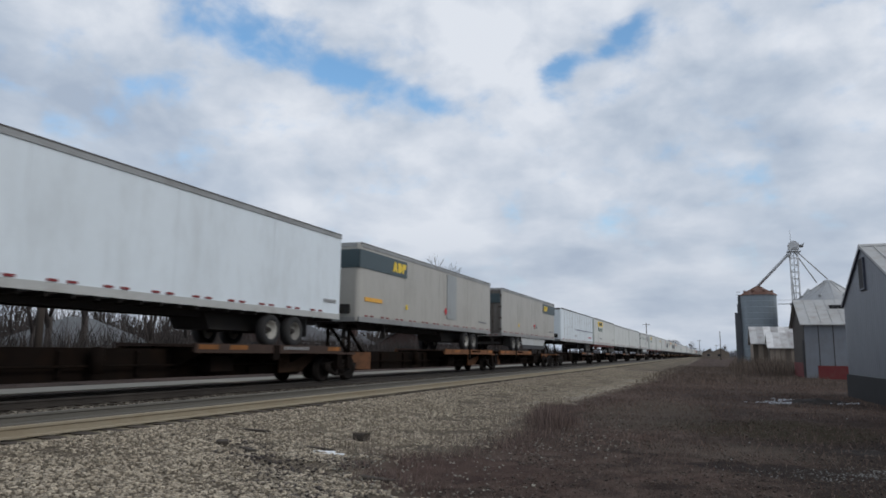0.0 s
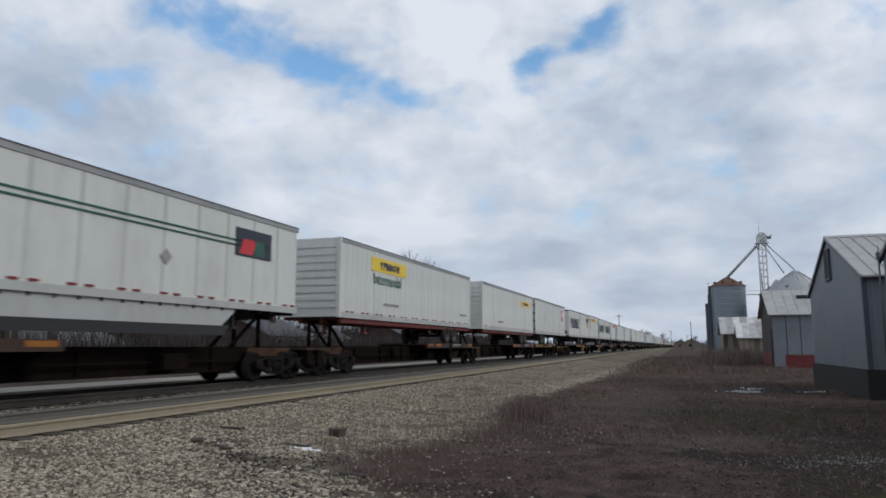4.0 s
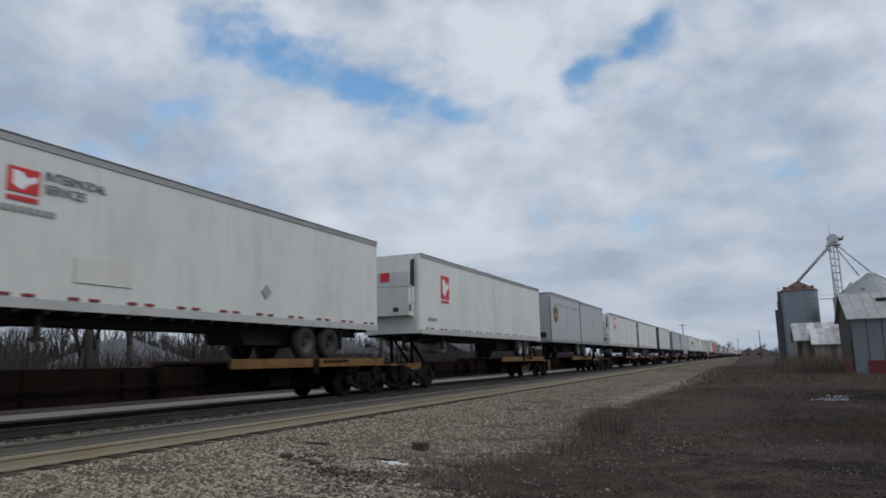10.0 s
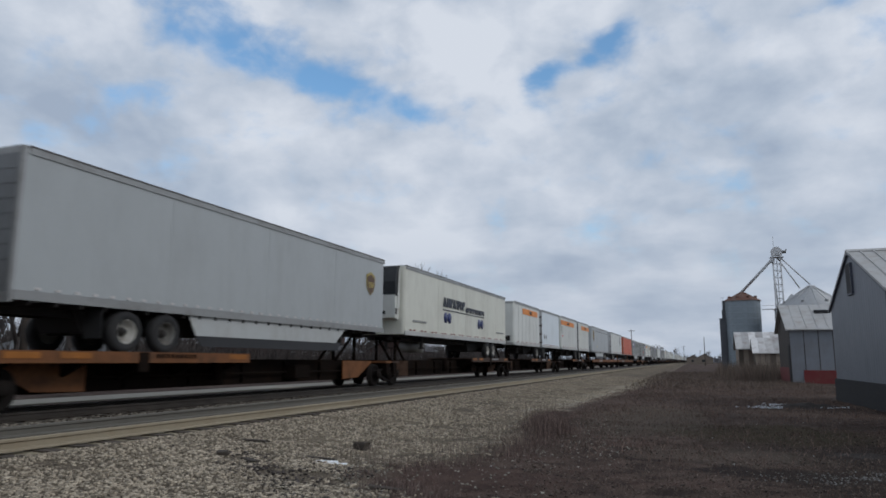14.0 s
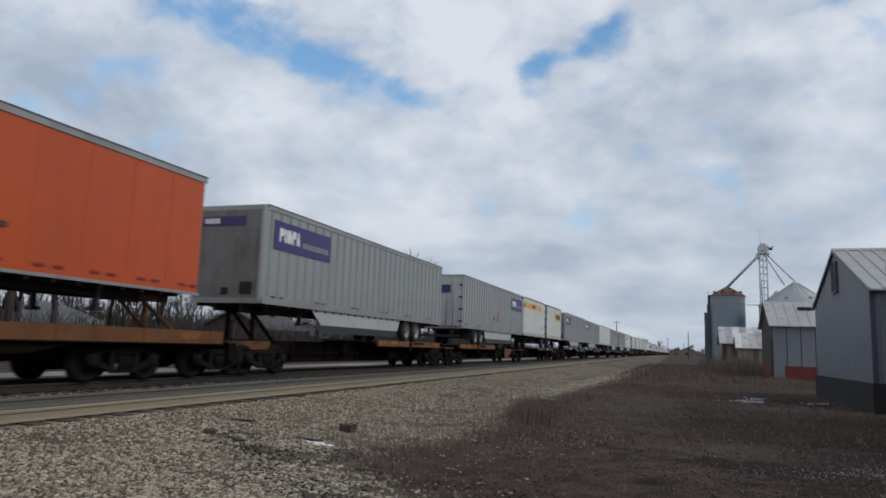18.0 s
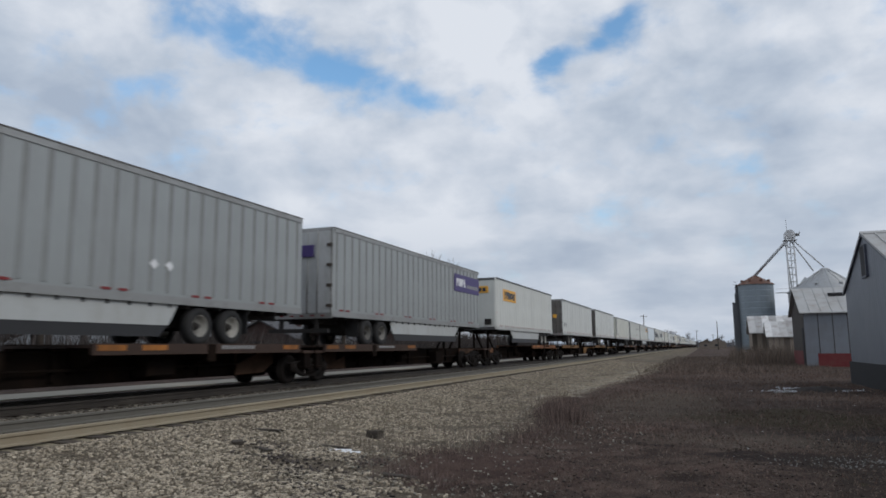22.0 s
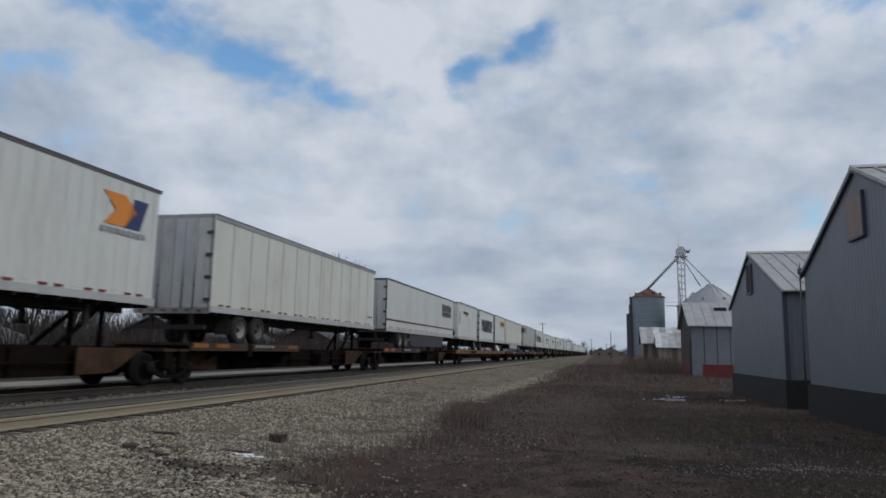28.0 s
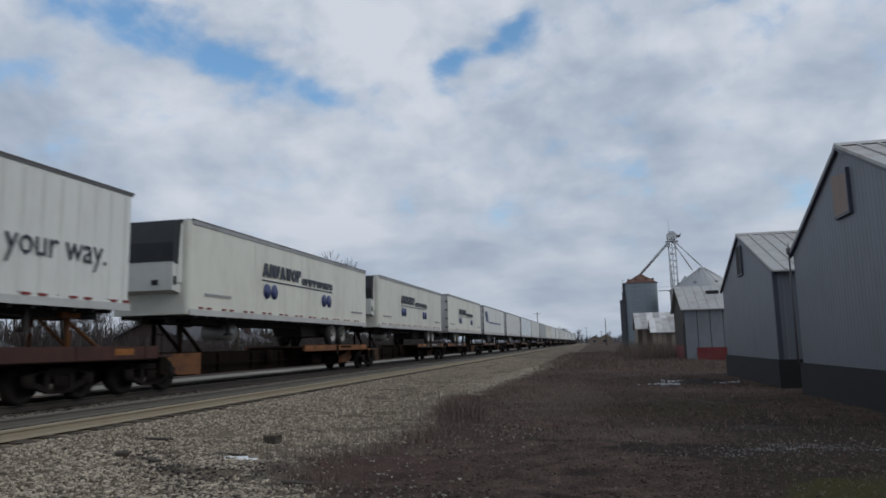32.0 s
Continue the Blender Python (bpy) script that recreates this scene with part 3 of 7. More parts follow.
        for i in range(9):
            z = FLOOR + 0.35 + i * 0.28
            m.box(-H + 0.15, H - 0.15, -0.03, 0.01, z, z + 0.14)
        part("end_ribs", m, paint, root)
        for ya, yb in ((-0.02, 0.14), (L - 0.12, L + 0.01)):
            part("corner_post", Mesh().box(H - 0.12, H + 0.03, ya, yb, FLOOR, TOP), paint, root)
    else:
        if paint is silver:
            part("nose_panel", Mesh().box(-H + 0.15, H - 0.15, -0.008, 0.02, FLOOR + 0.14, TOP - 0.15), sooty_nose, root, "weathered brownish nose sheet")
        part("nose_rail", Mesh().box(-H + 0.1, H - 0.1, -0.012, 0.05, TOP - 0.16, TOP - 0.02), trim, root)
        part("nose_sill", Mesh().box(-H + 0.1, H - 0.1, -0.012, 0.05, FLOOR - 0.01, FLOOR + 0.15), trim, root)
        part("document_box", Mesh().box(0.55, 0.95, -0.06, 0.02, FLOOR + 0.28, FLOOR + 0.62, 0.02), under, root)
        part("air_socket", Mesh().box(-0.1, 0.12, -0.05, 0.02, FLOOR + 0.25, FLOOR + 0.45), under, root)
    # frame under the floor
    fr = Mesh().box(-0.5, -0.38, 0.2, L - 0.2, FLOOR - 0.22, FLOOR).box(0.38, 0.5, 0.2, L - 0.2, FLOOR - 0.22, FLOOR)
    y = 0.4
    while y < L - 0.2:
        fr.box(-HALF + 0.04, HALF - 0.04, y, y + 0.06, FLOOR - 0.09, FLOOR + 0.01)
        y += 0.6
    part("frame", fr, chassis, root)
    if chassis is chassis_red:
        part("chassis_rail", Mesh().box(1.1, 1.22, 0.3, L - 0.1, FLOOR - 0.2, FLOOR - 0.02), chassis, root)
    # axles: under the tail, which leads when the doors lead
    ys = axles(L, lead, rear)
    bogie = Mesh()
    for y in ys:
        bogie.bar((-1.1, y, DECK + 0.46), (1.1, y, DECK + 0.46), 0.07, 8)
        bogie.box(0.42, 0.56, y - 0.5, y + 0.5, DECK + 0.55, FLOOR - 0.1).box(-0.56, -0.42, y - 0.5, y + 0.5, DECK + 0.55, FLOOR - 0.1)
        for s in (1, -1):
            wheel(root, y, s, rim)
    part("bogie", bogie, under, root)
    q0, q1 = (ys[0] - 0.9, ys[-1] + 2.2) if lead == "doors" else (ys[0] - 2.2, ys[-1] + 0.9)
    q0, q1 = max(q0, 0.1), min(q1, L - 0.1)
    if chassis is not chassis_red:
        part("slider_box", Mesh().prism([(q0, FLOOR - 0.05), (q0 + 0.3, DECK + 0.42), (q1 - 0.3, DECK + 0.42), (q1, FLOOR - 0.05)], "x", -0.62, 0.62), under, root)
    flap = ys[-1] + 0.68 if lead != "doors" else ys[0] - 0.68
    flap = min(max(flap, 0.25), L - 0.25)
    part("mud_flap", Mesh().box(0.75, 1.22, flap - 0.01, flap + 0.015, DECK + 0.3, FLOOR - 0.05), rubber, root)
    # landing gear and the hitch end
    g = L - 2.9 if lead == "doors" else 2.9
    if pup:
        g = L - 2.0 if lead == "doors" else 2.0
    leg = Mesh()
    for s in (1, -1):
        leg.box(s * 0.9 - 0.06, s * 0.9 + 0.06, g - 0.06, g + 0.06, DECK + 0.45, FLOOR)
        leg.box(s * 0.9 - 0.1, s * 0.9 + 0.1, g - 0.12, g + 0.12, DECK + 0.38, DECK + 0.46)
        leg.bar((s * 0.9, g, DECK + 0.7), (s * 0.5, g + (1.2 if lead != "doors" else -1.2), FLOOR - 0.1), 0.03)
    leg.bar((-0.9, g, DECK + 0.8), (0.9, g, DECK + 0.8), 0.03)
    part("landing_gear", leg, chassis, root)
    k = L - 0.9 if lead == "doors" else 0.9
    part("kingpin_plate", Mesh().box(-0.6, 0.6, k - 0.6, k + 0.6, FLOOR - 0.07, FLOOR), under, root)
    if skirt is not None:
        y0, y1 = (ys[-1] + 0.75, L - 3.1) if lead == "doors" else (3.1, ys[0] - 0.75)
        m = Mesh().prism([(y0, FLOOR), (y0 + (0.3 if lead == "doors" else 0.7), FLOOR - 0.5), (y1 - (0.7 if lead == "doors" else 0.3), FLOOR - 0.5), (y1, FLOOR)], "x", 1.2, 1.225)
        part("side_skirt", m, skirt, root)
        part("skirt_edge", Mesh().prism([(y0 + 0.32, FLOOR - 0.49), (y0 + 0.55, FLOOR - 0.76), (y1 - 0.55, FLOOR - 0.76), (y1 - 0.32, FLOOR - 0.49)], "x", 1.195, 1.215), skirt_dark, root)
    for mk in marks:
        mk(root, L, lead)
    return root


# ---- markings on the trailers: plain shapes in their colours
def patch(y0, y1, z0, z1, material, name="sign_panel", back=False):
    """A flat panel on the side; y as a share of the length, z in metres above the rail."""
    def f(root, L, lead):
        part(name, side_quad(Mesh(), y0 * L, y1 * L, z0, z1), material, root)
    return f


def on_end(x0, x1, z0, z1, material, name="end_panel"):
    def f(root, L, lead):
        off = 0.46 if lead == "reefer" else 0.115 if lead == "doors" else 0.02
        part(name, end_quad(Mesh(), x0, x1, z0, z1, off), material, root)
    return f


def row(y0, y1, z0, z1, count, material, gap=0.22, name="letter_row"):
    def f(root, L, lead):
        tagged(part(name, blocks(Mesh(), y0 * L, y1 * L, z0, z1, count, gap, x=HALF + 0.017), material, root), kind="stuff")
    return f


def glyph(kind, w, h):
    """One plain shape: slab, ring, wedge, twin wedge or notch, w wide and h high."""
    t = 0.26 * w
    if kind == "slab":
        return [[(0, 0), (w * 0.38, 0), (w * 0.38, h), (0, h)], [(w * 0.38, h * 0.42), (w, h * 0.5), (w, h), (w * 0.38, h)]]
    if kind == "half":
        return [[(0, 0), (w * 0.6, 0), (w, h * 0.3), (w, h * 0.7), (w * 0.6, h), (0, h)]]
    if kind == "wedge":
        return [[(0, 0), (w * 0.34, 0), (w * 0.66, h), (w * 0.32, h)], [(w * 0.66, 0), (w, 0), (w * 0.66, h), (w * 0.4, h * 0.8)], [(w * 0.25, h * 0.18), (w * 0.75, h * 0.18), (w * 0.7, h * 0.38), (w * 0.3, h * 0.38)]]
    if kind == "twin":
        return [[(0, h), (w * 0.2, 0), (w * 0.4, 0), (w * 0.2, h)], [(w * 0.2, 0), (w * 0.4, 0), (w * 0.6, h), (w * 0.42, h)], [(w * 0.42, h), (w * 0.62, 0), (w * 0.8, 0), (w * 0.6, h)], [(w * 0.62, 0), (w * 0.8, 0), (w, h), (w * 0.82, h)]]
    return [[(0, h), (w * 0.36, h * 0.36), (w * 0.36, 0), (w * 0.64, 0), (w * 0.64, h * 0.36), (w, h), (w * 0.72, h), (w * 0.5, h * 0.62), (w * 0.28, h)]]


def shapes(y0, y1, plan, material):
    """A row of big plain shapes; plan holds kind, width share, bottom and top for each."""
    def f(root, L, lead):
        total = sum(p[1] for p in plan)
        y, k = y0 * L, (y1 - y0) * L / total
        for kind, share, za, zb in plan:
            w, h = share * k * 0.92, zb - za
            m = Mesh()
            if kind == "ring":
                n = 18
                for x_ in (HALF + 0.008, HALF + 0.03):
                    for r, r2 in ((1, 1), (0.36, 0.42)):
                        m.v += [(x_, y + w / 2 + w / 2 * r * math.cos(2 * math.pi * i / n), za + h / 2 + h / 2 * r2 * math.sin(2 * math.pi * i / n)) for i in range(n)]
                for i in range(n):
                    q = (i + 1) % n
                    m.f += [[2 * n + i, 2 * n + q, 3 * n + q, 3 * n + i], [i, n + i, n + q, q], [i, q, 2 * n + q, 2 * n + i], [n + q, n + i, 3 * n + i, 3 * n + q]]
            else:
                for o in glyph(kind, w, h):
                    m.prism([(y + p, za + q) for p, q in o], "x", HALF + 0.008, HALF + 0.03)
            part("sign_shape", m, material, root)
            y += share * k
    return f


def end_row(x0, x1, z0, z1, count, material, name="end_letter_row"):
    def f(root, L, lead):
        m, w = Mesh(), (x1 - x0) / count
        off = 0.13 if lead == "doors" else 0.03
        for i in range(count):
            m.box(x0 + i * w, x0 + (i + 0.78) * w, -off, 0.0, z0, z1)
        tagged(part(name, m, material, root), kind="stuff")
    return f


def text(body, y, z, size, material, squeeze=1.0):
    def f(root, L, lead):
        words(body, size, material, root, pose(HALF + 0.022, y * L, z, 90, 0, 90), squeeze=squeeze)
    return f


def diamond(y, z, r, material, name="placard", wide=1.0):
    def f(root, L, lead):
        c = y * L
        part(name, Mesh().prism([(c - r * wide, z), (c, z - r), (c + r * wide, z), (c, z + r)], "x", HALF - 0.004, HALF + 0.023), material, root)
    return f


def shield(y, z, w, h):
    def f(root, L, lead):
        c = y * L
        o = [(c - w, z + h * 0.7), (c - w, z - h * 0.1), (c - w * 0.7, z - h * 0.6), (c, z - h), (c + w * 0.7, z - h * 0.6), (c + w, z - h * 0.1), (c + w, z + h * 0.7), (c, z + h)]
        sh = part("shield", Mesh().prism(o, "x", HALF - 0.004, HALF + 0.014), shield_gold, root)
        o2 = [(c + (p - c) * 0.84, z + (q - z) * 0.86 - 0.04) for p, q in o]
        part("shield_field", Mesh().prism(o2, "x", HALF + 0.010, HALF + 0.022), sign_brown, sh)
        part("shield_letters", blocks(Mesh(), c - w * 0.6, c + w * 0.6, z - h * 0.35, z + h * 0.12, 3, 0.3, x=HALF + 0.018), shield_gold, sh)
    return f


def discs(y, z, r, material):
    def f(root, L, lead):
        m = Mesh()
        for k in (-1, 1):
            m.lathe((HALF, y * L + k * r * 1.05, z), [(0.016, 0.001), (0.016, r), (0.0, r)], "x", 18)
        part("logo_discs", m, material, root)
    return f


def sheared(y0, y1, z0, z1, material, lean=0.3, name="logo_wing"):
    def f(root, L, lead):
        part(name, Mesh().prism([(y0 * L, z0), (y1 * L, z0), (y1 * L + lean, z1), (y0 * L + lean, z1)], "x", HALF - 0.004, HALF + 0.021), material, root)
    return f


def red_logo(y, z=4.1, w=0.42, h=0.5):
    def f(root, L, lead):
        c = y * L
        side_ = part("logo_panel", side_quad(Mesh(), c - w, c + w, z - h, z + h), ink_red, root)
        o = [(c - w * 0.75, z + h * 0.7), (c - w * 0.7, z - h * 0.5), (c - w * 0.1, z - h * 0.8), (c + w * 0.3, z - h * 0.3), (c + w * 0.8, z), (c + w * 0.8, z + h * 0.5), (c + w * 0.2, z + h * 0.2), (c - w * 0.2, z + h * 0.65)]
        part("logo_shape", Mesh().prism(o, "x", HALF + 0.012, HALF + 0.026), sign_white, side_)
        part("logo_line", blocks(Mesh(), c - w, c + w, z - h - 0.16, z - h - 0.07, 8), ink_red, side_)
    return f


def end_logo(x0, x1, z0, z1):
    """A red square with a plain white shape and a bar under it."""
    def f(root, L, lead):
        w, h = x1 - x0, z1 - z0
        p = part("end_panel", end_quad(Mesh(), x0, x1, z0, z1, 0.12), ink_red, root)
        o = [(0.15, 0.85), (0.2, 0.25), (0.5, 0.12), (0.62, 0.4), (0.88, 0.5), (0.85, 0.75), (0.55, 0.62), (0.4, 0.85)]
        part("logo_shape", Mesh().prism([(x0 + a * w, z0 + b * h) for a, b in o], "y", -0.135, -0.11), sign_white, p)
        part("logo_line", Mesh().box(x0, x1, -0.12, 0.0, z0 - 0.14, z0 - 0.06), ink_red, p)
    return f


def alliance_marks():
    big = [(k, w, 3.62, 4.10) for k, w in (("wedge", 1), ("half", 0.6), ("half", 0.6), ("slab", 0.4), ("wedge", 1), ("twin", 1.0), ("ring", 0.9), ("slab", 0.7))]
    small = [(k, w, 3.56, 3.84) for k, w in (("ring", 0.8), ("slab", 0.8), ("half", 0.3), ("slab", 0.8), ("slab", 0.8), ("ring", 0.8), ("slab", 0.5), ("ring", 0.8), ("half", 0.6), ("slab", 0.6), ("ring", 0.7))]
    return [shapes(0.285, 0.49, big, ink), shapes(0.497, 0.705, small, ink), patch(0.285, 0.705, 3.46, 3.50, ink, "underline"),
            discs(0.326, 3.1, 0.27, ink_blue), discs(0.663, 3.06, 0.27, ink_blue), row(0.05, 0.15, 2.68, 2.76, 9, ink_grey, 0.3, "number_strip"), row(0.86, 0.96, 2.68, 2.76, 12, ink_grey, 0.3, "web_bars")]


def numbers(y0=0.86, y1=0.95, z=2.62):
    return row(y0, y1, z, z + 0.1, 8, ink_grey, 0.3, "number_strip")


def big_word(y0=0.09, y1=0.90, z0=3.2, z1=4.2):
    return shapes(y0, y1, [(k, w, z0, z1) for k, w in (("slab", 0.85), ("ring", 1.1), ("wedge", 1.05), ("half", 0.95), ("twin", 1.4), ("wedge", 1.05), ("notch", 1.0))], ink)


def round_word(y0=0.11, y1=0.68, z0=3.05, z1=4.35):
    m = z0 + (z1 - z0) * 0.72
    return shapes(y0, y1, [("slab", 1.1, z0, z1), ("ring", 1.05, z0, m), ("ring", 1.05, z0, m), ("ring", 1.05, z0, z1), ("twin", 1.4, z0, m), ("ring", 1.0, z0, m), ("notch", 1.0, z0 - 0.35, m)], ink)


def LETTERS(z0, z1):
    return [(k, w, z0, z1) for k, w in (("notch", 0.9), ("slab", 0.8), ("half", 0.9), ("half", 0.9), ("ring", 1.0), ("twin", 1.2))]


def amber_band(y0, y1, first=sign_amber):
    """A painted band with a boxed word in the middle."""
    a = y1 - y0
    return [patch(y0, y0 + a * 0.40, 4.33, 4.74, first, "band"), patch(y0 + a * 0.42, y0 + a * 0.60, 4.33, 4.74, sign_orange, "band_box"),
            shapes(y0 + a * 0.44, y0 + a * 0.59, LETTERS(4.42, 4.65), ink), patch(y0 + a * 0.62, y1, 4.33, 4.74, first, "band_end")]


def amber_sign(y0, y1, z0=3.98, z1=4.62):
    return [patch(y0, y1, z0, z1, sign_amber, "sign_panel"), shapes(y0 + (y1 - y0) * 0.08, y1 - (y1 - y0) * 0.07, LETTERS(z0 + 0.14, z1 - 0.14), ink)]


def purple_sign(y0, y1, z0=3.9, z1=4.66):
    w = y1 - y0
    return [patch(y0, y1, z0, z1, sign_purple, "sign_panel"), shapes(y0 + w * 0.07, y0 + w * 0.42, [(k, q, z0 + 0.26, z1 - 0.2) for k, q in (("slab", 0.8), ("ring", 0.7), ("half", 0.8), ("slab", 0.8), ("wedge", 0.8))], sign_white), row(y0 + w * 0.46, y1 - w * 0.05, z0 + 0.24, z0 + 0.42, 9, ink_grey, 0.35, "sign_small_letters")]


def slate_band(y0, y1, block):
    return [patch(y0, y1, 4.05, 4.72, sign_slate, "band"), shapes(block, block + 0.08, [("wedge", 1, 4.2, 4.6), ("half", 0.9, 4.2, 4.6), ("slab", 0.8, 4.2, 4.6)], sign_yellow), diamond(0.55, 2.95, 0.17, ink_red), diamond(0.585, 2.95, 0.15, ink_grey), patch(0.26, 0.27, 2.75, 2.95, sign_yellow, "yellow_tag"), numbers()]


def dots():
    """Rows of small patched spots."""
    def f(root, L, lead):
        m = Mesh()
        for i in range(9):
            for z in (3.2, 4.0):
                m.lathe((HALF, L * (0.08 + i * 0.1), z + (i % 3) * 0.12), [(0.016, 0.001), (0.016, 0.055), (0, 0.06)], "x", 8)
        part("patch_spots", m, ink_grey, root)
    return f


container_marks = [patch(0.166, 0.39, 4.09, 4.66, sign_yellow, "sign_panel"), shapes(0.215, 0.345, LETTERS(4.2, 4.52), ink), row(0.24, 0.34, 2.72, 2.82, 8, ink_grey, 0.3, "number_strip"), row(0.88, 0.95, 2.72, 2.82, 6, ink_grey, 0.3, "number_strip")]
container_word = text("Intermodal", 0.177, 3.43, 0.68, ink_green, 0.98)

LONG = "white box trailer with smooth sides riding on a rail car"
PLATE = "white plate-sided box trailer with vertical seams on a rail car"
RIBBED = "ribbed white box trailer on a rail car"
PUP = "short white pup trailer with a single axle on a rail car"
REEFER = "white refrigerated trailer with a cooling unit on its nose"
GREY_RIB = "ribbed grey aluminium trailer with a purple sign panel"
PARCEL = "smooth grey parcel trailer with a brown and yellow shield"
BOX = "white corrugated intermodal container on a red road chassis"

# start and end in metres behind the zero point at 0 s
CONSIST, TOPS = [], []
# trailers whose sliding axles stand elsewhere than usual: rearmost axle from the tail
SLID = {1: 2.64, 4: 2.28, 5: 3.2, 6: 3.32, 7: 2.29, 12: 0.96, 13: 1.13, 15: 0.7, 18: 3.1, 19: 2.15, 20: 2.65, 25: 3.56, 26: 3.62, 34: 0.7, 36: 1.75, 38: 3.34, 39: 2.98, 42: 3.53, 43: 3.27, 45: 3.25, 46: 2.64, 47: 2.48, 49: 2.13, 57: 1.96, 61: 0.7, 63: 3.2, 65: 3.28}


def ride(s0, s1, lead, paint, skin, marks, skirt, label, car, top):
    """Couple one trailer to the end of the train; top is its roof over the rail."""
    CONSIST.append((s0, s1, lead, paint, skin, marks, skirt, label, car))
    TOPS.append(top)


ride(-12.83, 3.71, "nose", white, "plate", [], None, LONG, "s", 5.08)
ride(5.22, 21.08, "nose", cool_white, "smooth", [numbers(0.93,0.98)], None, LONG, "s", 5.01)
ride(22.41, 38.45, "nose", grey_paint, "smooth", slate_band(0.0, 0.262, 0.175)+[on_end(-1.27,1.27,4.05,4.72,sign_slate), end_row(-0.7,0.2,4.18,4.6,3,sign_yellow), patch(0.03,0.12,2.85,3.0,sign_amber,"small_sign"), patch(0.56,0.64,2.6,4.75,silver,"repair_panel")], None, "brownish grey trailer with a dark slate band at its nose", "so", 4.98)
ride(40.76, 55.96, "doors", grey_paint, "smooth", slate_band(0.727, 1.0, 0.745)+[on_end(-1.2,1.2,4.05,4.6,sign_slate), end_row(-0.9,0.3,4.15,4.5,3,sign_yellow)], skirt_paint, "brownish grey trailer with dirty doors and a white side skirt", "so", 4.96)
ride(58.77, 75.14, "nose", cool_white, "plate", [patch(0.40,1.0,3.22,3.28,ink_blue,"stripe"), dots(), numbers(0.36,0.43), row(0.82,0.92,2.62,2.72,8,ink_red,.3,"red_bars"), on_end(-0.15,0.15,3.6,3.9,ink_grey)], None, "bluish white trailer with patched spots and a blue stripe", "s", 4.90)
ride(76.18, 92.42, "container", white, "corrugated", container_marks+[container_word], None, BOX, "s", 4.94)
ride(93.20, 109.34, "reefer", white, "smooth", [numbers(0.1,0.14)], None, REEFER, "s", 4.86)
ride(110.50, 126.08, "nose", white, "smooth", [diamond(0.63,3.3,0.22,ink_grey), numbers(0.79,0.87), on_end(-0.2,0.2,3.9,4.1,sign_orange)], None, LONG, "s", 4.93)
ride(127.48, 143.72, "doors", white, "plate", [patch(0.02,0.9,4.0,4.04,ink_green,"stripe"), patch(0.02,0.9,3.86,3.9,ink_green,"stripe"), patch(0.79,0.90,3.6,4.4,ink,"logo_panel"), sheared(0.80,0.84,3.66,4.1,ink_red,0.2), sheared(0.85,0.88,3.66,4.1,ink_green,-0.1), on_end(-1.2,-0.1,3.7,4.5,ink_green), on_end(-1.2,-0.1,3.7,3.9,ink_red), diamond(0.62,3.2,0.2,ink_grey)], skirt_paint, "white plate-sided trailer with two green stripes and a skirt", "s", 4.88)
ride(146.65, 163.19, "container", white, "corrugated", container_marks+[container_word], None, BOX, "s", 5.05)
ride(165.83, 181.27, "container", white, "corrugated", [patch(0.72,0.92,4.1,4.5,sign_yellow,"sign_panel"), shapes(.76,.88,LETTERS(4.2,4.4),ink), numbers(0.25,0.34)], None, BOX, "s", 5.08)
ride(182.30, 198.06, "doors", white, "plate", [red_logo(0.88,4.2,0.46,0.48), numbers(0.88,0.96)], None, "white trailer with a red logo panel and worn doors", "sy", 5.11)
ride(201.30, 209.32, "nose", white, "rib", [big_word(0.10,0.89,3.06,4.18), end_row(-0.85,0.75,4.3,4.58,7,ink), end_row(-0.1,0.5,4.12,4.22,7,ink_red), patch(0.02,0.05,3.2,4.2,ink_grey,"vent_strip"), on_end(-0.9,-0.6,2.8,3.0,sign_orange)], None, "ribbed white pup trailer with a row of big dark letters", "p1y", 5.04)
ride(209.51, 218.04, "doors", white, "rib", [row(0.64,0.88,4.0,4.54,3,ink_blue,0.15,"logo_letters"), sheared(0.64,0.86,3.78,3.92,sign_orange,0.3), sheared(0.66,0.80,3.62,3.76,sign_orange,0.3), text("FREIGHT",0.74,3.35,0.24,ink,1.0)], None, "ribbed white pup trailer with a blue and orange logo", "p1y", 5.07)
ride(219.02, 228.17, "nose", white, "plate", amber_band(0.0,0.74)+[patch(0.03,0.05,3.5,4.2,ink_grey,"vent_strip"), patch(0.02,0.06,3.25,3.4,ink_red,"red_tag")], None, "white pup trailer with a yellow band under its roof", "p2y", 5.12)
ride(228.93, 236.65, "doors", white, "rib", [big_word(0.085,0.91,3.12,4.2)], None, "ribbed white pup trailer with a row of big dark letters", "p2y", 5.05)
ride(237.14, 245.74, "nose", white, "rib", [big_word(0.134,0.916,3.1,4.26), patch(0.04,0.07,3.2,4.2,ink_grey,"vent_strip")], None, "ribbed white pup trailer with a row of big dark letters", "p3y", 5.06)
ride(246.64, 255.15, "doors", white, "plate", amber_band(0.42,1.0,sign_orange)+[diamond(0.12,2.95,0.1,ink_red)], None, "white pup trailer with an orange band under its roof", "p3y", 4.99)
ride(258.70, 273.92, "nose", white, "plate", [end_row(-0.8,0.9,4.45,4.72,7,ink), end_row(-0.1,0.7,4.3,4.38,7,ink_red), patch(0.0,0.015,3.0,4.7,dark_trim,"corner_guard"), numbers(0.02,0.05,3.0)], None, PLATE, "so", 5.01)
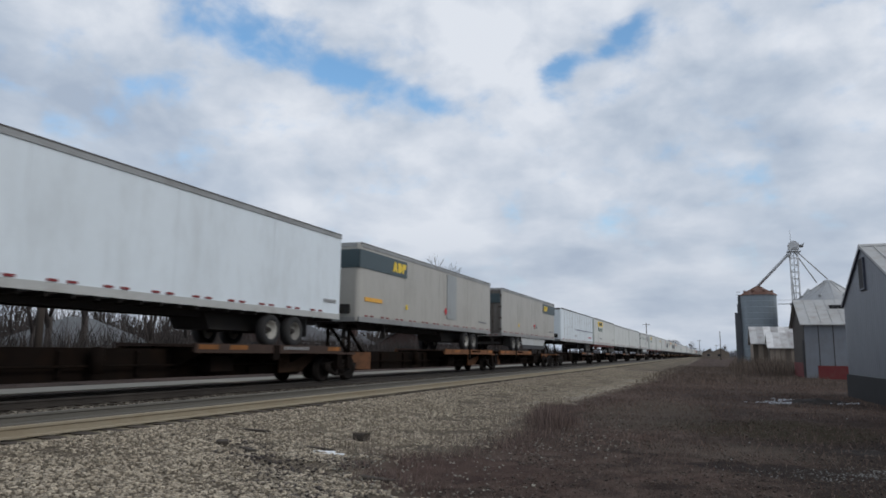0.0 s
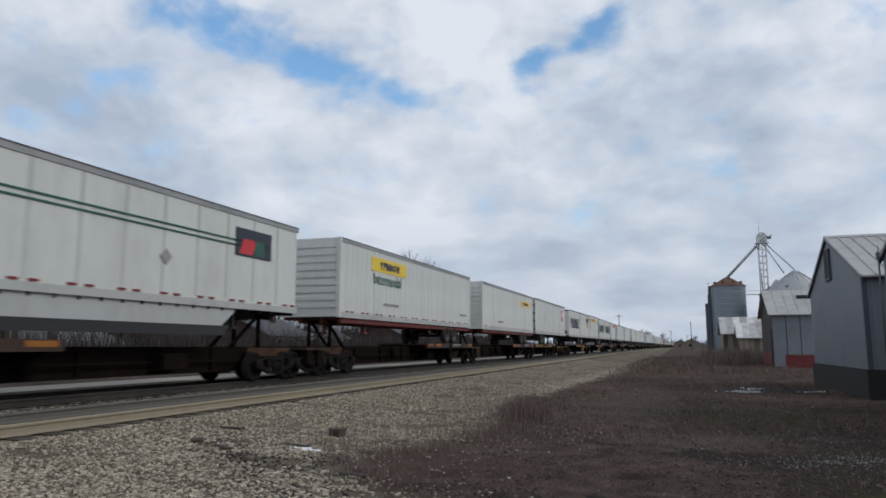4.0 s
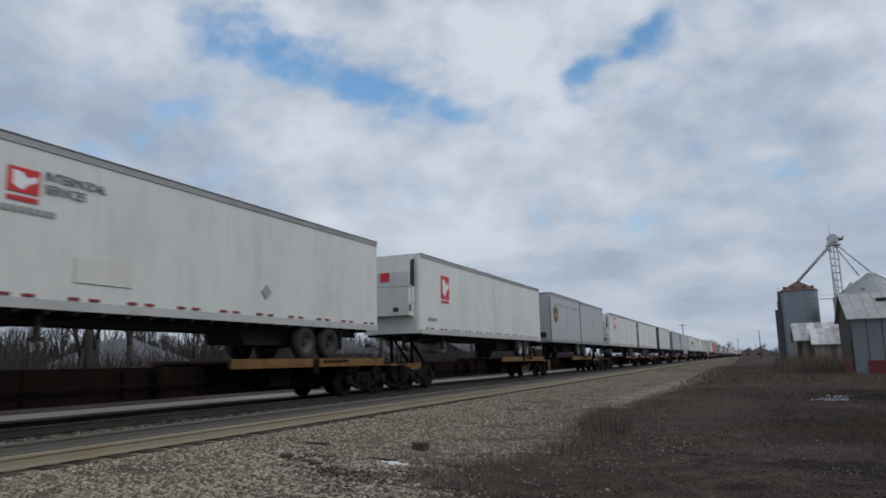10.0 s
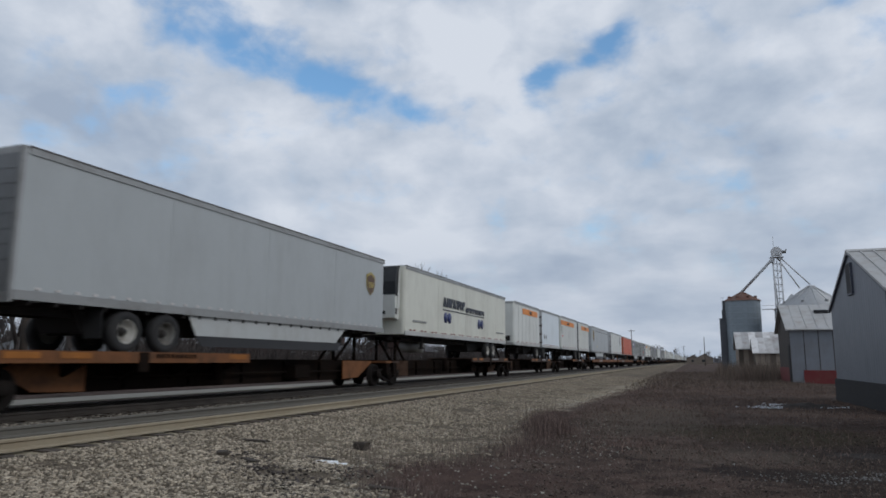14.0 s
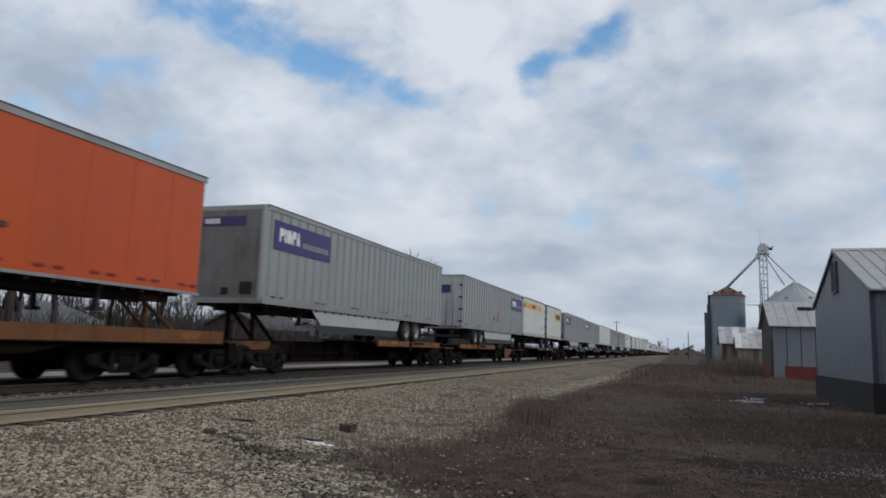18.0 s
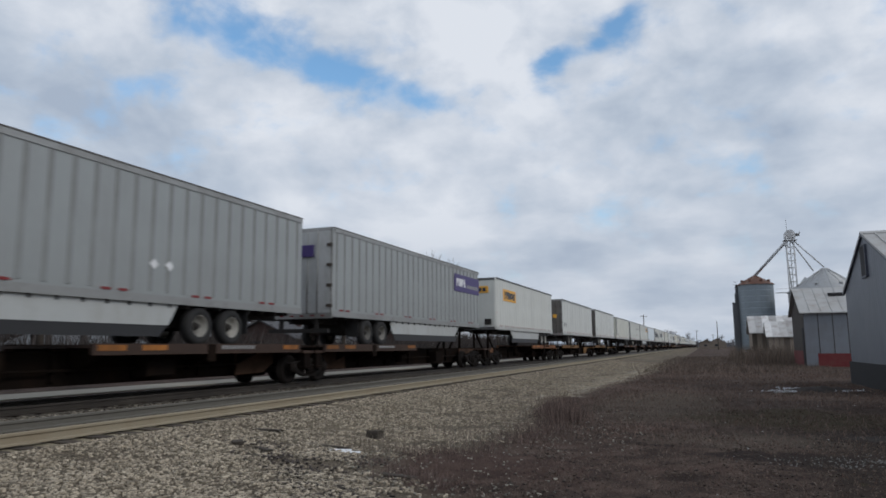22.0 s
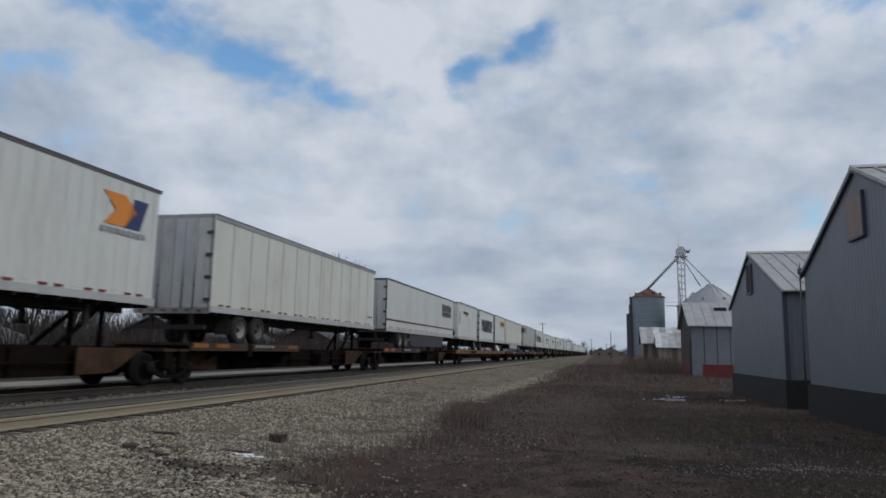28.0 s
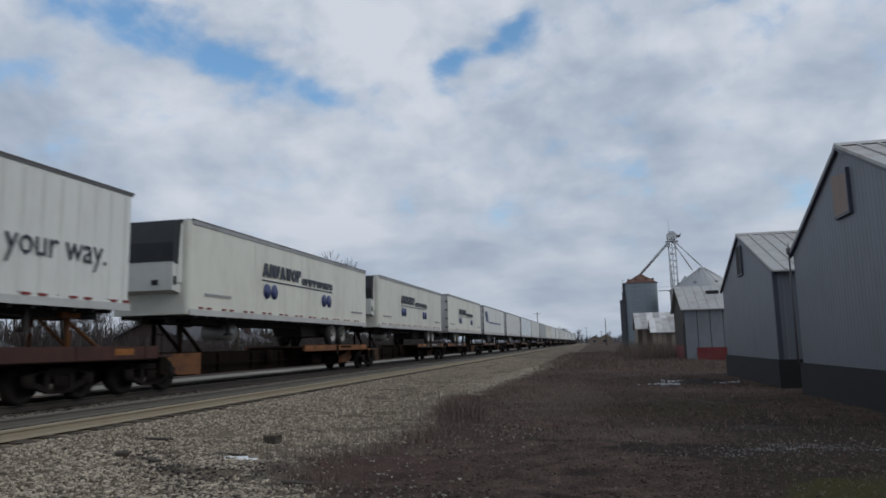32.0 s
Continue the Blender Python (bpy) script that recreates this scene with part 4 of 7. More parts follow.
ride(276.52, 292.70, "nose", white, "plate", [end_row(-0.8,0.9,4.45,4.72,7,ink), end_row(-0.1,0.7,4.3,4.38,7,ink_red), patch(0.0,0.015,3.0,4.7,dark_trim,"corner_guard"), patch(0.55,0.58,2.7,2.82,sign_yellow,"yellow_tag"), diamond(0.93,2.9,0.2,ink_grey)], None, PLATE, "so", 5.01)
ride(296.68, 312.45, "doors", white, "smooth", [red_logo(0.95), end_logo(-0.95,-0.25,3.75,4.55), on_end(0.55,0.8,3.4,3.8,sign_amber)], None, "white trailer with red logo panels and bright door rods", "so", 5.08)
ride(315.19, 330.15, "nose", white, "smooth", [text("INTERMODAL",0.172,4.36,0.25,ink,0.85), text("SERVICES",0.172,4.12,0.25,ink,0.85), red_logo(0.146,4.32,0.3,0.22), diamond(0.60,2.9,0.2,ink_grey), patch(0.22,0.31,2.62,3.1,cream,"repair_panel"), numbers(0.11,0.19,3.75), on_end(-1.1,-0.7,4.2,4.6,ink_red), end_row(-0.6,0.5,4.45,4.6,9,ink), end_row(-0.6,0.3,4.22,4.36,8,ink)], None, "white trailer with a small red logo and dark lettering", "sy", 5.12)
ride(333.50, 350.20, "reefer", white, "smooth", [red_logo(0.145,4.04,0.4,0.48), on_end(-0.2,0.2,4.1,4.45,ink_red), numbers(0.04,0.09), end_row(-0.7,0.7,3.85,3.95,9,ink)], None, REEFER, "sy", 5.20)
ride(352.69, 361.06, "nose", parcel_grey, "smooth", [shield(0.155,3.9,0.56,0.58), patch(0.0,0.03,2.3,4.95,grey_paint,"corner_guard"), patch(0.12,0.98,4.55,4.6,grey_paint,"moulding"), end_row(-0.8,0.2,4.5,4.62,5,ink_grey)], None, PARCEL, "p4y", 5.26)
ride(361.24, 369.96, "doors", parcel_grey, "smooth", [patch(0.02,0.07,2.62,2.72,sign_yellow,"yellow_tag"), patch(0.93,0.97,2.62,2.72,sign_yellow,"yellow_tag"), patch(0.90,0.98,4.5,4.62,ink_grey,"number_strip")], None, "short smooth grey parcel trailer with doors leading", "p4y", 5.21)
ride(373.12, 388.83, "reefer", white, "smooth", [red_logo(0.158,4.26,0.42,0.5), on_end(-0.2,0.2,4.1,4.45,ink_red)], None, REEFER, "so", 5.03)
ride(390.47, 406.58, "doors", white, "smooth", [numbers(0.86,0.93), patch(0.6,0.66,2.72,2.85,ink_grey,"small_bars")], None, "white trailer with worn hinged doors", "sy", 5.03)
ride(409.58, 423.50, "doors", white, "smooth", [numbers(0.86,0.95), diamond(0.3,3.0,0.12,ink_grey), diamond(0.5,3.0,0.12,ink_grey)], None, "white trailer with rusty streaked doors", "so", 5.08)
ride(427.25, 441.09, "doors", parcel_grey, "smooth", [shield(0.88,3.9,0.42,0.5), patch(0.0,1.0,4.6,4.64,dark_trim,"moulding"), patch(0.22,0.24,2.72,2.85,sign_yellow,"yellow_tag")], None, "grey parcel trailer with a roll-up door and a shield", "sy", 5.03)
ride(442.36, 458.48, "doors", parcel_grey, "smooth", [shield(0.92,3.9,0.36,0.45)], skirt_paint, "grey parcel trailer with a side skirt and a shield", "so", 4.98)
ride(460.58, 477.36, "reefer", cream, "smooth", alliance_marks(), None, REEFER, "s", 5.08)
ride(479.80, 487.89, "nose", white, "plate", amber_band(0.3,0.9,sign_orange), None, "white pup trailer with an orange band under its roof", "p5", 5.08)
ride(488.76, 496.39, "doors", cool_white, "smooth", [diamond(0.12,2.95,0.2,ink_grey), diamond(0.22,2.95,0.2,ink_grey)], None, PUP, "p5", 5.09)
ride(497.39, 506.52, "nose", white, "plate", amber_band(0.0,0.78,sign_orange)+[patch(0.03,0.05,3.5,4.2,ink_grey,"vent_strip"), patch(0.02,0.10,3.25,3.35,ink_red,"red_tag")], None, "white pup trailer with an orange band under its roof", "p6", 5.13)
ride(507.31, 514.89, "doors", white, "rib", amber_band(0.285,1.0,sign_orange), None, "ribbed white pup trailer with an amber band", "p6", 5.11)
ride(517.64, 533.36, "nose", parcel_grey, "smooth", [shield(0.09,4.0,0.56,0.68), patch(0.03,0.98,4.62,4.68,dark_trim,"moulding"), end_row(-0.6,0.1,4.6,4.7,6,ink), patch(0.25,0.26,2.72,2.85,sign_yellow,"yellow_tag")], skirt_paint, PARCEL, "fA", 5.13)
ride(537.25, 552.70, "doors", white, "plate", [diamond(0.793,4.17,0.58,ink,"logo_diamond",1.45), row(0.765,0.82,4.08,4.26,6,sign_white,.3,"logo_letters"), patch(0.765,0.82,3.42,3.5,ink,"number_strip"), on_end(0.45,0.75,3.3,3.65,sign_brown)], None, "white plate-sided trailer with a blue diamond logo", "fA", 5.17)
ride(555.53, 571.70, "doors", orange_paint, "plate", [end_row(-1.0,0.2,4.4,4.62,5,sign_brown), patch(0.62,0.66,2.9,3.0,sign_brown,"scrape")], None, "orange plate-sided trailer with dirty doors", "fA", 5.15)
ride(574.46, 590.69, "nose", silver, "rib", purple_sign(0.03,0.25,3.76,4.65)+[on_end(-0.95,0.6,4.42,4.7,sign_purple), end_row(-0.85,-0.3,4.48,4.64,4,sign_white)], skirt_paint, GREY_RIB, "so", 5.05)
ride(594.35, 610.08, "doors", silver, "rib", purple_sign(0.766,0.99,3.8,4.68)+[on_end(-1.1,0.6,4.1,4.5,sign_purple), end_row(-1.0,-0.3,4.2,4.4,4,sign_white), diamond(0.46,2.95,0.16,ink_red), diamond(0.52,2.95,0.16,ink_red), diamond(0.52,3.3,0.12,ink_red)], skirt_paint, GREY_RIB, "so", 5.09)
ride(611.08, 619.70, "nose", white, "rib", amber_band(0.0,0.8)+[diamond(0.82,2.9,0.14,ink_red), numbers(.02,.05)], None, "ribbed white pup trailer with an amber band", "p7", 5.13)
ride(620.71, 629.01, "doors", white, "rib", amber_sign(0.527,0.915,3.88,4.61), None, "ribbed white pup trailer with an amber sign panel", "p7", 5.12)
ride(632.02, 648.04, "nose", silver, "rib", purple_sign(0.013,0.236,3.81,4.65)+[on_end(-0.95,0.6,4.42,4.7,sign_purple), end_row(-0.85,-0.3,4.48,4.64,4,sign_white)], skirt_paint, GREY_RIB, "s", 5.06)
ride(648.79, 665.04, "nose", silver, "rib", purple_sign(0.018,0.242,3.81,4.65)+[on_end(-0.95,0.6,4.42,4.7,sign_purple)], skirt_paint, GREY_RIB, "s", 5.00)
ride(666.05, 682.15, "nose", white, "plate", [on_end(-0.9,0.7,4.2,4.65,sign_orange), end_row(-0.8,0.6,4.3,4.55,6,ink), patch(0.0,0.02,3.3,3.4,ink_red,"red_tag"), numbers(0.02,0.05,2.9)], None, "white plate-sided trailer with an orange sign on its nose", "s", 5.05)
ride(682.98, 699.13, "nose", silver, "rib", purple_sign(0.018,0.242,3.81,4.65)+[on_end(-0.95,0.6,4.42,4.7,sign_purple), diamond(0.62,2.95,0.12,sign_white), diamond(0.65,2.95,0.12,sign_white)], skirt_paint, GREY_RIB, "s", 5.05)
ride(700.98, 716.83, "doors", silver, "rib", purple_sign(0.752,0.997,3.82,4.68)+[on_end(-1.1,0.6,4.1,4.5,sign_purple)], skirt_paint, GREY_RIB, "s", 5.10)
ride(720.20, 735.70, "nose", white, "rib", amber_sign(0.089,0.28,3.85,4.57)+[on_end(-1.0,0.8,4.25,4.65,sign_amber), end_row(-0.9,0.7,4.34,4.56,6,ink), diamond(0.01,3.1,0.01,ink_red)], skirt_paint, "ribbed white trailer with an amber sign panel and a skirt", "so", 5.16)
ride(739.90, 756.01, "doors", white, "plate", [on_end(0.5,0.8,3.5,3.8,sign_amber), diamond(0.05,2.95,0.22,ink_grey), diamond(0.10,2.95,0.22,ink_grey), numbers(0.95,0.98)], None, "white plate-sided trailer with weathered brown doors", "sy", 5.10)
ride(758.46, 774.17, "doors", white, "plate", [on_end(-1.05,-0.5,4.35,4.5,ink_red), on_end(0.1,0.9,4.35,4.5,ink_red), numbers(0.95,0.98), patch(0.055,0.082,2.9,3.04,ink_grey,"small_bars")], None, "dirty white trailer with dark doors and a red stripe", "sy", 5.13)
ride(776.87, 792.52, "nose", cream, "plate", [patch(0.0,0.02,2.6,4.9,dark_trim,"corner_guard"), numbers(0.04,0.12), end_row(-0.6,0.4,4.1,4.25,8,ink_grey)], None, "yellowed white trailer with a dark front corner", "s", 4.99)
ride(794.50, 810.31, "doors", white, "rib", [row(0.585,0.83,3.86,4.02,11,ink_grey,0.4,"letter_row"), diamond(0.61,2.95,0.15,ink_red), diamond(0.67,2.95,0.15,ink_grey), on_end(0.6,0.9,2.9,3.15,ink_red)], None, "ribbed white trailer with a row of dark letters", "s", 4.97)
ride(811.19, 827.37, "doors", white, "rib", amber_sign(0.74,0.94,3.85,4.55), skirt_paint, "ribbed white trailer with an amber sign panel and a skirt", "s", 4.95)
ride(828.81, 845.39, "doors", cool_white, "smooth", [numbers()], None, LONG, "s", 4.97)
ride(847.30, 862.08, "doors", white, "rib", [round_word(0.075,0.655,3.05,4.42), text("your way.",0.755,2.95,0.88,ink,0.86)], None, "ribbed white trailer with a row of big dark letters", "s", 5.08)
ride(865.24, 873.18, "nose", white, "rib", [big_word(), end_row(-0.85,0.75,4.3,4.58,7,ink), end_row(-0.1,0.5,4.12,4.22,7,ink_red), patch(0.02,0.05,3.2,4.2,ink_grey,"vent_strip")], None, "ribbed white pup trailer with a row of big dark letters", "p8", 4.99)
ride(874.08, 882.54, "doors", white, "rib", [sheared(0.79,0.885,4.3,4.7,sign_orange,-0.45), sheared(0.745,0.83,3.92,4.31,sign_orange,0.4), sheared(0.835,0.90,3.92,4.68,ink_blue,0.28), row(0.73,0.93,3.72,3.84,9,ink_grey,.3,"small_letter_row")], None, "ribbed white pup trailer with an orange and blue logo", "p8", 5.14)
ride(885.17, 900.62, "doors", cream, "plate", [numbers(0.93,0.97)], None, "white plate-sided trailer with plain grey doors", "s", 5.08)
ride(902.69, 920.22, "doors", white, "level", [patch(0.0,1.0,2.68,2.77,sign_maroon,"stripe"), patch(0.77,0.94,3.64,4.4,ink,"logo_panel"), patch(0.77,0.94,3.56,3.6,sign_maroon,"logo_line"), patch(0.77,0.94,4.44,4.48,sign_maroon,"logo_line"), patch(0.775,0.935,3.9,3.96,sign_white,"logo_stroke"), diamond(0.855,4.02,0.2,ink_red), on_end(-1.1,0.3,4.1,4.6,ink), on_end(-1.1,0.3,4.0,4.05,sign_maroon)], skirt_dark, "white trailer with level ribs and a maroon stripe", "s", 4.98)
ride(922.30, 930.70, "nose", white, "plate", [row(0.22,0.48,4.2,4.42,7,ink,.25), row(0.34,0.46,4.08,4.15,7,ink_red,.3,"small_letter_row"), end_row(-0.9,0.6,4.3,4.55,7,ink), patch(0.03,0.06,3.3,4.3,ink_grey,"vent_strip")], None, PUP, "fB", 5.10)
ride(932.09, 940.93, "doors", white, "smooth", [big_word(0.14,0.905,3.02,4.22), end_row(-0.8,0.2,4.3,4.5,5,ink)], None, "white pup trailer with a row of big dark letters", "fB", 5.10)
ride(941.96, 949.61, "doors", white, "rib", amber_sign(0.527,0.922,3.88,4.61)+[on_end(-1.1,-0.3,4.2,4.5,sign_orange)], None, "ribbed white pup trailer with an amber sign panel", "fB", 5.09)
ride(951.23, 967.48, "nose", cream, "rib", [on_end(-1.0,0.6,4.2,4.6,sign_orange), end_row(-0.9,0.5,4.28,4.52,6,ink), patch(0.0,0.02,3.2,3.35,ink_red,"red_tag")], skirt_paint, "ribbed yellowed trailer with a white side skirt", "fB", 5.08)
ride(971.04, 986.50, "nose", grey_paint, "smooth", slate_band(0.0,0.255,0.165)+[on_end(-1.27,1.27,4.05,4.72,sign_slate), end_row(-0.9,0.1,4.18,4.6,3,sign_yellow), patch(0.05,0.15,2.85,3.0,sign_amber,"small_sign"), on_end(0.5,0.85,2.9,3.2,sign_amber), on_end(-0.9,0.0,3.6,3.75,sign_amber)], None, "brownish grey trailer with a dark slate band at its nose", "fB", 5.13)
ride(989.66, 1005.76, "doors", white, "rib", [round_word(0.075,0.655,3.05,4.42), text("your way.",0.755,2.95,0.88,ink,0.86), end_row(-1.1,0.8,4.2,4.45,7,ink)], None, "ribbed white trailer with a row of big dark letters", "fB", 5.10)
ride(1008.33, 1024.17, "reefer", cream, "smooth", alliance_marks(), None, REEFER, "so", 4.92)
ride(1026.30, 1041.75, "reefer", cream, "smooth", alliance_marks(), None, REEFER, "s", 4.93)
ride(1044.09, 1060.03, "doors", cream, "smooth", alliance_marks(), None, "yellowed white trailer with blue lettering and discs", "s", 5.08)
ride(1061.98, 1077.99, "doors", white, "smooth", [sheared(0.2,0.75,3.3,3.45,ink_blue,0.5), sheared(0.1,0.2,3.4,4.5,ink_blue,-0.8)], None, "white trailer with a sweeping blue line", "s", 5.08)
ride(1080.21, 1096.13, "doors", white, "plate", [numbers()], None, PLATE, "s", 5.08)
ride(1098.17, 1114.09, "doors", cool_white, "plate", [numbers()], None, PLATE, "s", 5.08)
ride(1116.14, 1132.05, "nose", white, "plate", [numbers()], None, PLATE, "s", 5.08)
ride(1134.10, 1150.01, "doors", silver, "smooth", [numbers()], None, LONG, "s", 5.08)
ride(1152.06, 1167.98, "nose", cream, "rib", [numbers()], None, RIBBED, "s", 5.08)
ride(1170.02, 1185.94, "reefer", white, "smooth", [numbers()], None, REEFER, "s", 5.08)
ride(1187.98, 1203.90, "doors", white, "smooth", [numbers()], None, LONG, "s", 5.08)
ride(1205.95, 1221.86, "doors", white, "rib", [numbers()], None, RIBBED, "s", 5.08)
ride(1223.91, 1239.82, "nose", white, "plate", [numbers()], None, PLATE, "s", 5.08)
ride(1241.87, 1257.79, "doors", white, "smooth", [numbers()], None, LONG, "s", 5.08)
ride(1259.83, 1275.75, "nose", white, "rib", [numbers()], None, RIBBED, "s", 5.08)
ride(1277.79, 1293.71, "nose", cool_white, "rib", [numbers()], None, RIBBED, "s", 5.08)
ride(1295.75, 1311.67, "doors", cream, "plate", [numbers()], None, PLATE, "s", 5.08)
ride(1313.72, 1329.63, "doors", white, "plate", [numbers()], None, PLATE, "s", 5.08)
ride(1331.68, 1347.60, "reefer", white, "plate", [numbers()], None, REEFER, "s", 5.08)
ride(1349.64, 1365.56, "nose", silver, "rib", [numbers()], None, RIBBED, "s", 5.08)


# ---- rail cars
def truck(parent, y):
    """A two-axle truck: two side frames, a bolster and four wheels."""
    def frame_mesh():
        m = Mesh()
        for s in (1, -1):
            x = s * 0.98
            o = [(-1.05, 0.42), (-0.62, 0.30), (-0.3, 0.18), (0.3, 0.18), (0.62, 0.30), (1.05, 0.42), (1.08, 0.60), (0.55, 0.66), (0.28, 0.74), (-0.28, 0.74), (-0.55, 0.66), (-1.08, 0.60)]
            m.prism(o[:2] + [(-0.62, 0.42), (-0.95, 0.5)] + o[10:], "x", x - 0.07, x + 0.07)
            m.prism([(0.62, 0.30), (1.05, 0.42), (1.08, 0.60), (0.55, 0.66), (0.95, 0.5), (0.62, 0.42)], "x", x - 0.07, x + 0.07)
            m.prism([(-0.62, 0.30), (-0.3, 0.18), (0.3, 0.18), (0.62, 0.30), (0.62, 0.42), (0.3, 0.28), (-0.3, 0.28), (-0.62, 0.42)], "x", x - 0.07, x + 0.07)
            m.prism([(-0.55, 0.66), (-0.28, 0.60), (0.28, 0.60), (0.55, 0.66), (0.28, 0.74), (-0.28, 0.74)], "x", x - 0.07, x + 0.07)
            for k in (-0.36, 0.36):
                m.box(x - 0.06, x + 0.06, k - 0.07, k + 0.07, 0.26, 0.64)
            for yy in (-0.88, 0.88):
                m.lathe((x, yy, 0.45), [(0.09, 0.001), (0.09, 0.14), (-0.06, 0.14)], "x", 12)
            for k in (-0.14, 0, 0.14):
                m.bar((x + s * 0.06, k, 0.24), (x + s * 0.06, k, 0.56), 0.05, 8)
        m.box(-1.0, 1.0, -0.2, 0.2, 0.5, 0.72)
        return m

    def axle_mesh():
        m = Mesh().bar((-0.9, 0, 0), (0.9, 0, 0), 0.08, 8)
        for s in (1, -1):
            pr = [(0.07, 0.001), (0.07, 0.10), (0.02, 0.14), (0.01, 0.30), (0.06, 0.35), (0.07, 0.42), (-0.06, 0.425), (-0.07, 0.455), (-0.095, 0.455), (-0.095, 0.001)]
            m.lathe((s * 0.79, 0, 0), [(s * a, r) for a, r in pr], "x", 22)
        return m
    t = shared("truck_frame", frame_mesh, "truck_frame", truck_steel, parent, (0, y, 0))
    for yy in (-0.88, 0.88):
        shared("wheelset", axle_mesh, "wheelset", wheel_steel, t, (0, yy, 0.425))
    return t


def spine_car(s0, s1, riders, paint, first, last):
    """One platform of an articulated spine car: a box girder, wheel tray, hitch stand and a truck at its joint."""
    L = s1 - s0
    root = new("spine_car")
    root.matrix_world = Matrix.Translation((TRAIN_X, s0, RAIL_Z))
    tone = "faded yellow" if paint is car_yellow else "orange-brown" if paint is car_orange else "rusty dark brown"
    tagged(root, f"{tone} articulated spine car carrying road trailers", "rail car", "rail cars of the train")
    MOVERS.append((root, s0))
    # sill, ribs, pipe and boxes take car_dark, with underside shade in its colour
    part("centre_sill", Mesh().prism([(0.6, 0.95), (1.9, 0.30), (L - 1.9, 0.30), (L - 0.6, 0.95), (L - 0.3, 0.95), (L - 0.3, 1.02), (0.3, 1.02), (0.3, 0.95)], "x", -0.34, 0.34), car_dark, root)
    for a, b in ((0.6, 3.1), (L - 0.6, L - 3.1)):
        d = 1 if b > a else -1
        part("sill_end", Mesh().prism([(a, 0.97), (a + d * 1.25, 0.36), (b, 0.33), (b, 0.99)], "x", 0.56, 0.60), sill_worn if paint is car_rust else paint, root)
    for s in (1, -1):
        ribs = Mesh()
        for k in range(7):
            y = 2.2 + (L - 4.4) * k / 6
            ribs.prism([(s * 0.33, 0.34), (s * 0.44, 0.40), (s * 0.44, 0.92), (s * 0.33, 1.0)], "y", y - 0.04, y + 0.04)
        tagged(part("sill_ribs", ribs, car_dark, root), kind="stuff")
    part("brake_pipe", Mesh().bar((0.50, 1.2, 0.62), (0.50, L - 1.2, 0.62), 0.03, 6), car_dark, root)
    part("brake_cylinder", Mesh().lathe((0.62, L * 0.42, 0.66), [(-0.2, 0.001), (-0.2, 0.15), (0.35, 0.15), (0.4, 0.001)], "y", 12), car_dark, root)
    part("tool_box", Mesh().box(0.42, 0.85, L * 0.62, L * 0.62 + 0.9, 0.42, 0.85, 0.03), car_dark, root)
    ys, hitch = [], []
    for a, b, lead, rear in riders:
        n = b - a
        ys += [a - s0 + y for y in axles(n, lead, rear)]
        hitch.append(a - s0 + (n - 0.9 if lead == "doors" else 0.9))
    y0, y1 = max(min(ys) - 2.2, 0.7), min(max(ys) + 2.2, L - 0.7)
    if y1 - y0 < 6:
        y0, y1 = max(y0 - 1, 0.5), min(y1 + 1, L - 0.5)
    part("wheel_tray", Mesh().box(-1.3, 1.3, y0, y1, DECK - 0.06, DECK), car_rust, root)
    for s in (1, -1):
        sill = part("tray_sill", Mesh().prism([(s * 1.32, DECK - 0.21), (s * 1.32, DECK + 0.03), (s * 1.22, DECK + 0.03), (s * 1.22, DECK - 0.18)], "y", y0, y1), paint, root)
        yc = y0 + (y1 - y0) * 0.45
        if s < 0:
            continue
        part("sill_post", Mesh().box(s * 1.30, s * 1.335, yc, yc + 0.3, DECK - 0.4, DECK + 0.02), car_dark, sill)
        tagged(part("number_strip", blocks(Mesh(), yc + 0.5, yc + 1.9, DECK - 0.1, DECK - 0.01, 9, 0.4, x=s * 1.326), ink_grey if paint is car_rust else car_dark, sill), kind="stuff")
        for ya in (y0 + 0.1, y0 + 1.3, y1 - 0.9):
            part("reflector_patch", Mesh().box(s * 1.318, s * 1.328, ya, ya + 0.75, DECK - 0.12, DECK + 0.0), amber_patch if paint is not car_yellow else car_yellow, sill)
    for k in range(5):
        y = y0 + 0.3 + (y1 - y0 - 0.6) * k / 4
        for s in (1, -1):
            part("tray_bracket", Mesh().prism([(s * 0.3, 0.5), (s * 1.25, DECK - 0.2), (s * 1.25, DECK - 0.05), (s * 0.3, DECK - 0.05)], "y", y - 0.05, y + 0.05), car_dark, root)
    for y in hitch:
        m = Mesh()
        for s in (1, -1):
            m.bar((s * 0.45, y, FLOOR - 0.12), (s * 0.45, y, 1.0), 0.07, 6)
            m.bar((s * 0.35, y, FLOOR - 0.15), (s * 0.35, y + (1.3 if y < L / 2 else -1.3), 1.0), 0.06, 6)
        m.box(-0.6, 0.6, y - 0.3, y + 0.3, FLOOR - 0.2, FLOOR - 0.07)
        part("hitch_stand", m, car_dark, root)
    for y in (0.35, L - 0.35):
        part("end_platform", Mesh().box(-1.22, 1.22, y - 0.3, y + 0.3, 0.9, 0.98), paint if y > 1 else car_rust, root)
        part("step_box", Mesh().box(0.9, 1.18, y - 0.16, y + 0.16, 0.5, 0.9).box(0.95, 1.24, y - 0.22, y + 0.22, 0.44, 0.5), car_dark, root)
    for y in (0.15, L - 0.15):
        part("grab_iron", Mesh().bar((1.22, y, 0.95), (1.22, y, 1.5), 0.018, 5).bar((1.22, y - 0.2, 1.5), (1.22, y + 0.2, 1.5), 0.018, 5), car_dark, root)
    truck(root, 0.0)
    if first:
        truck(root, 2.3)
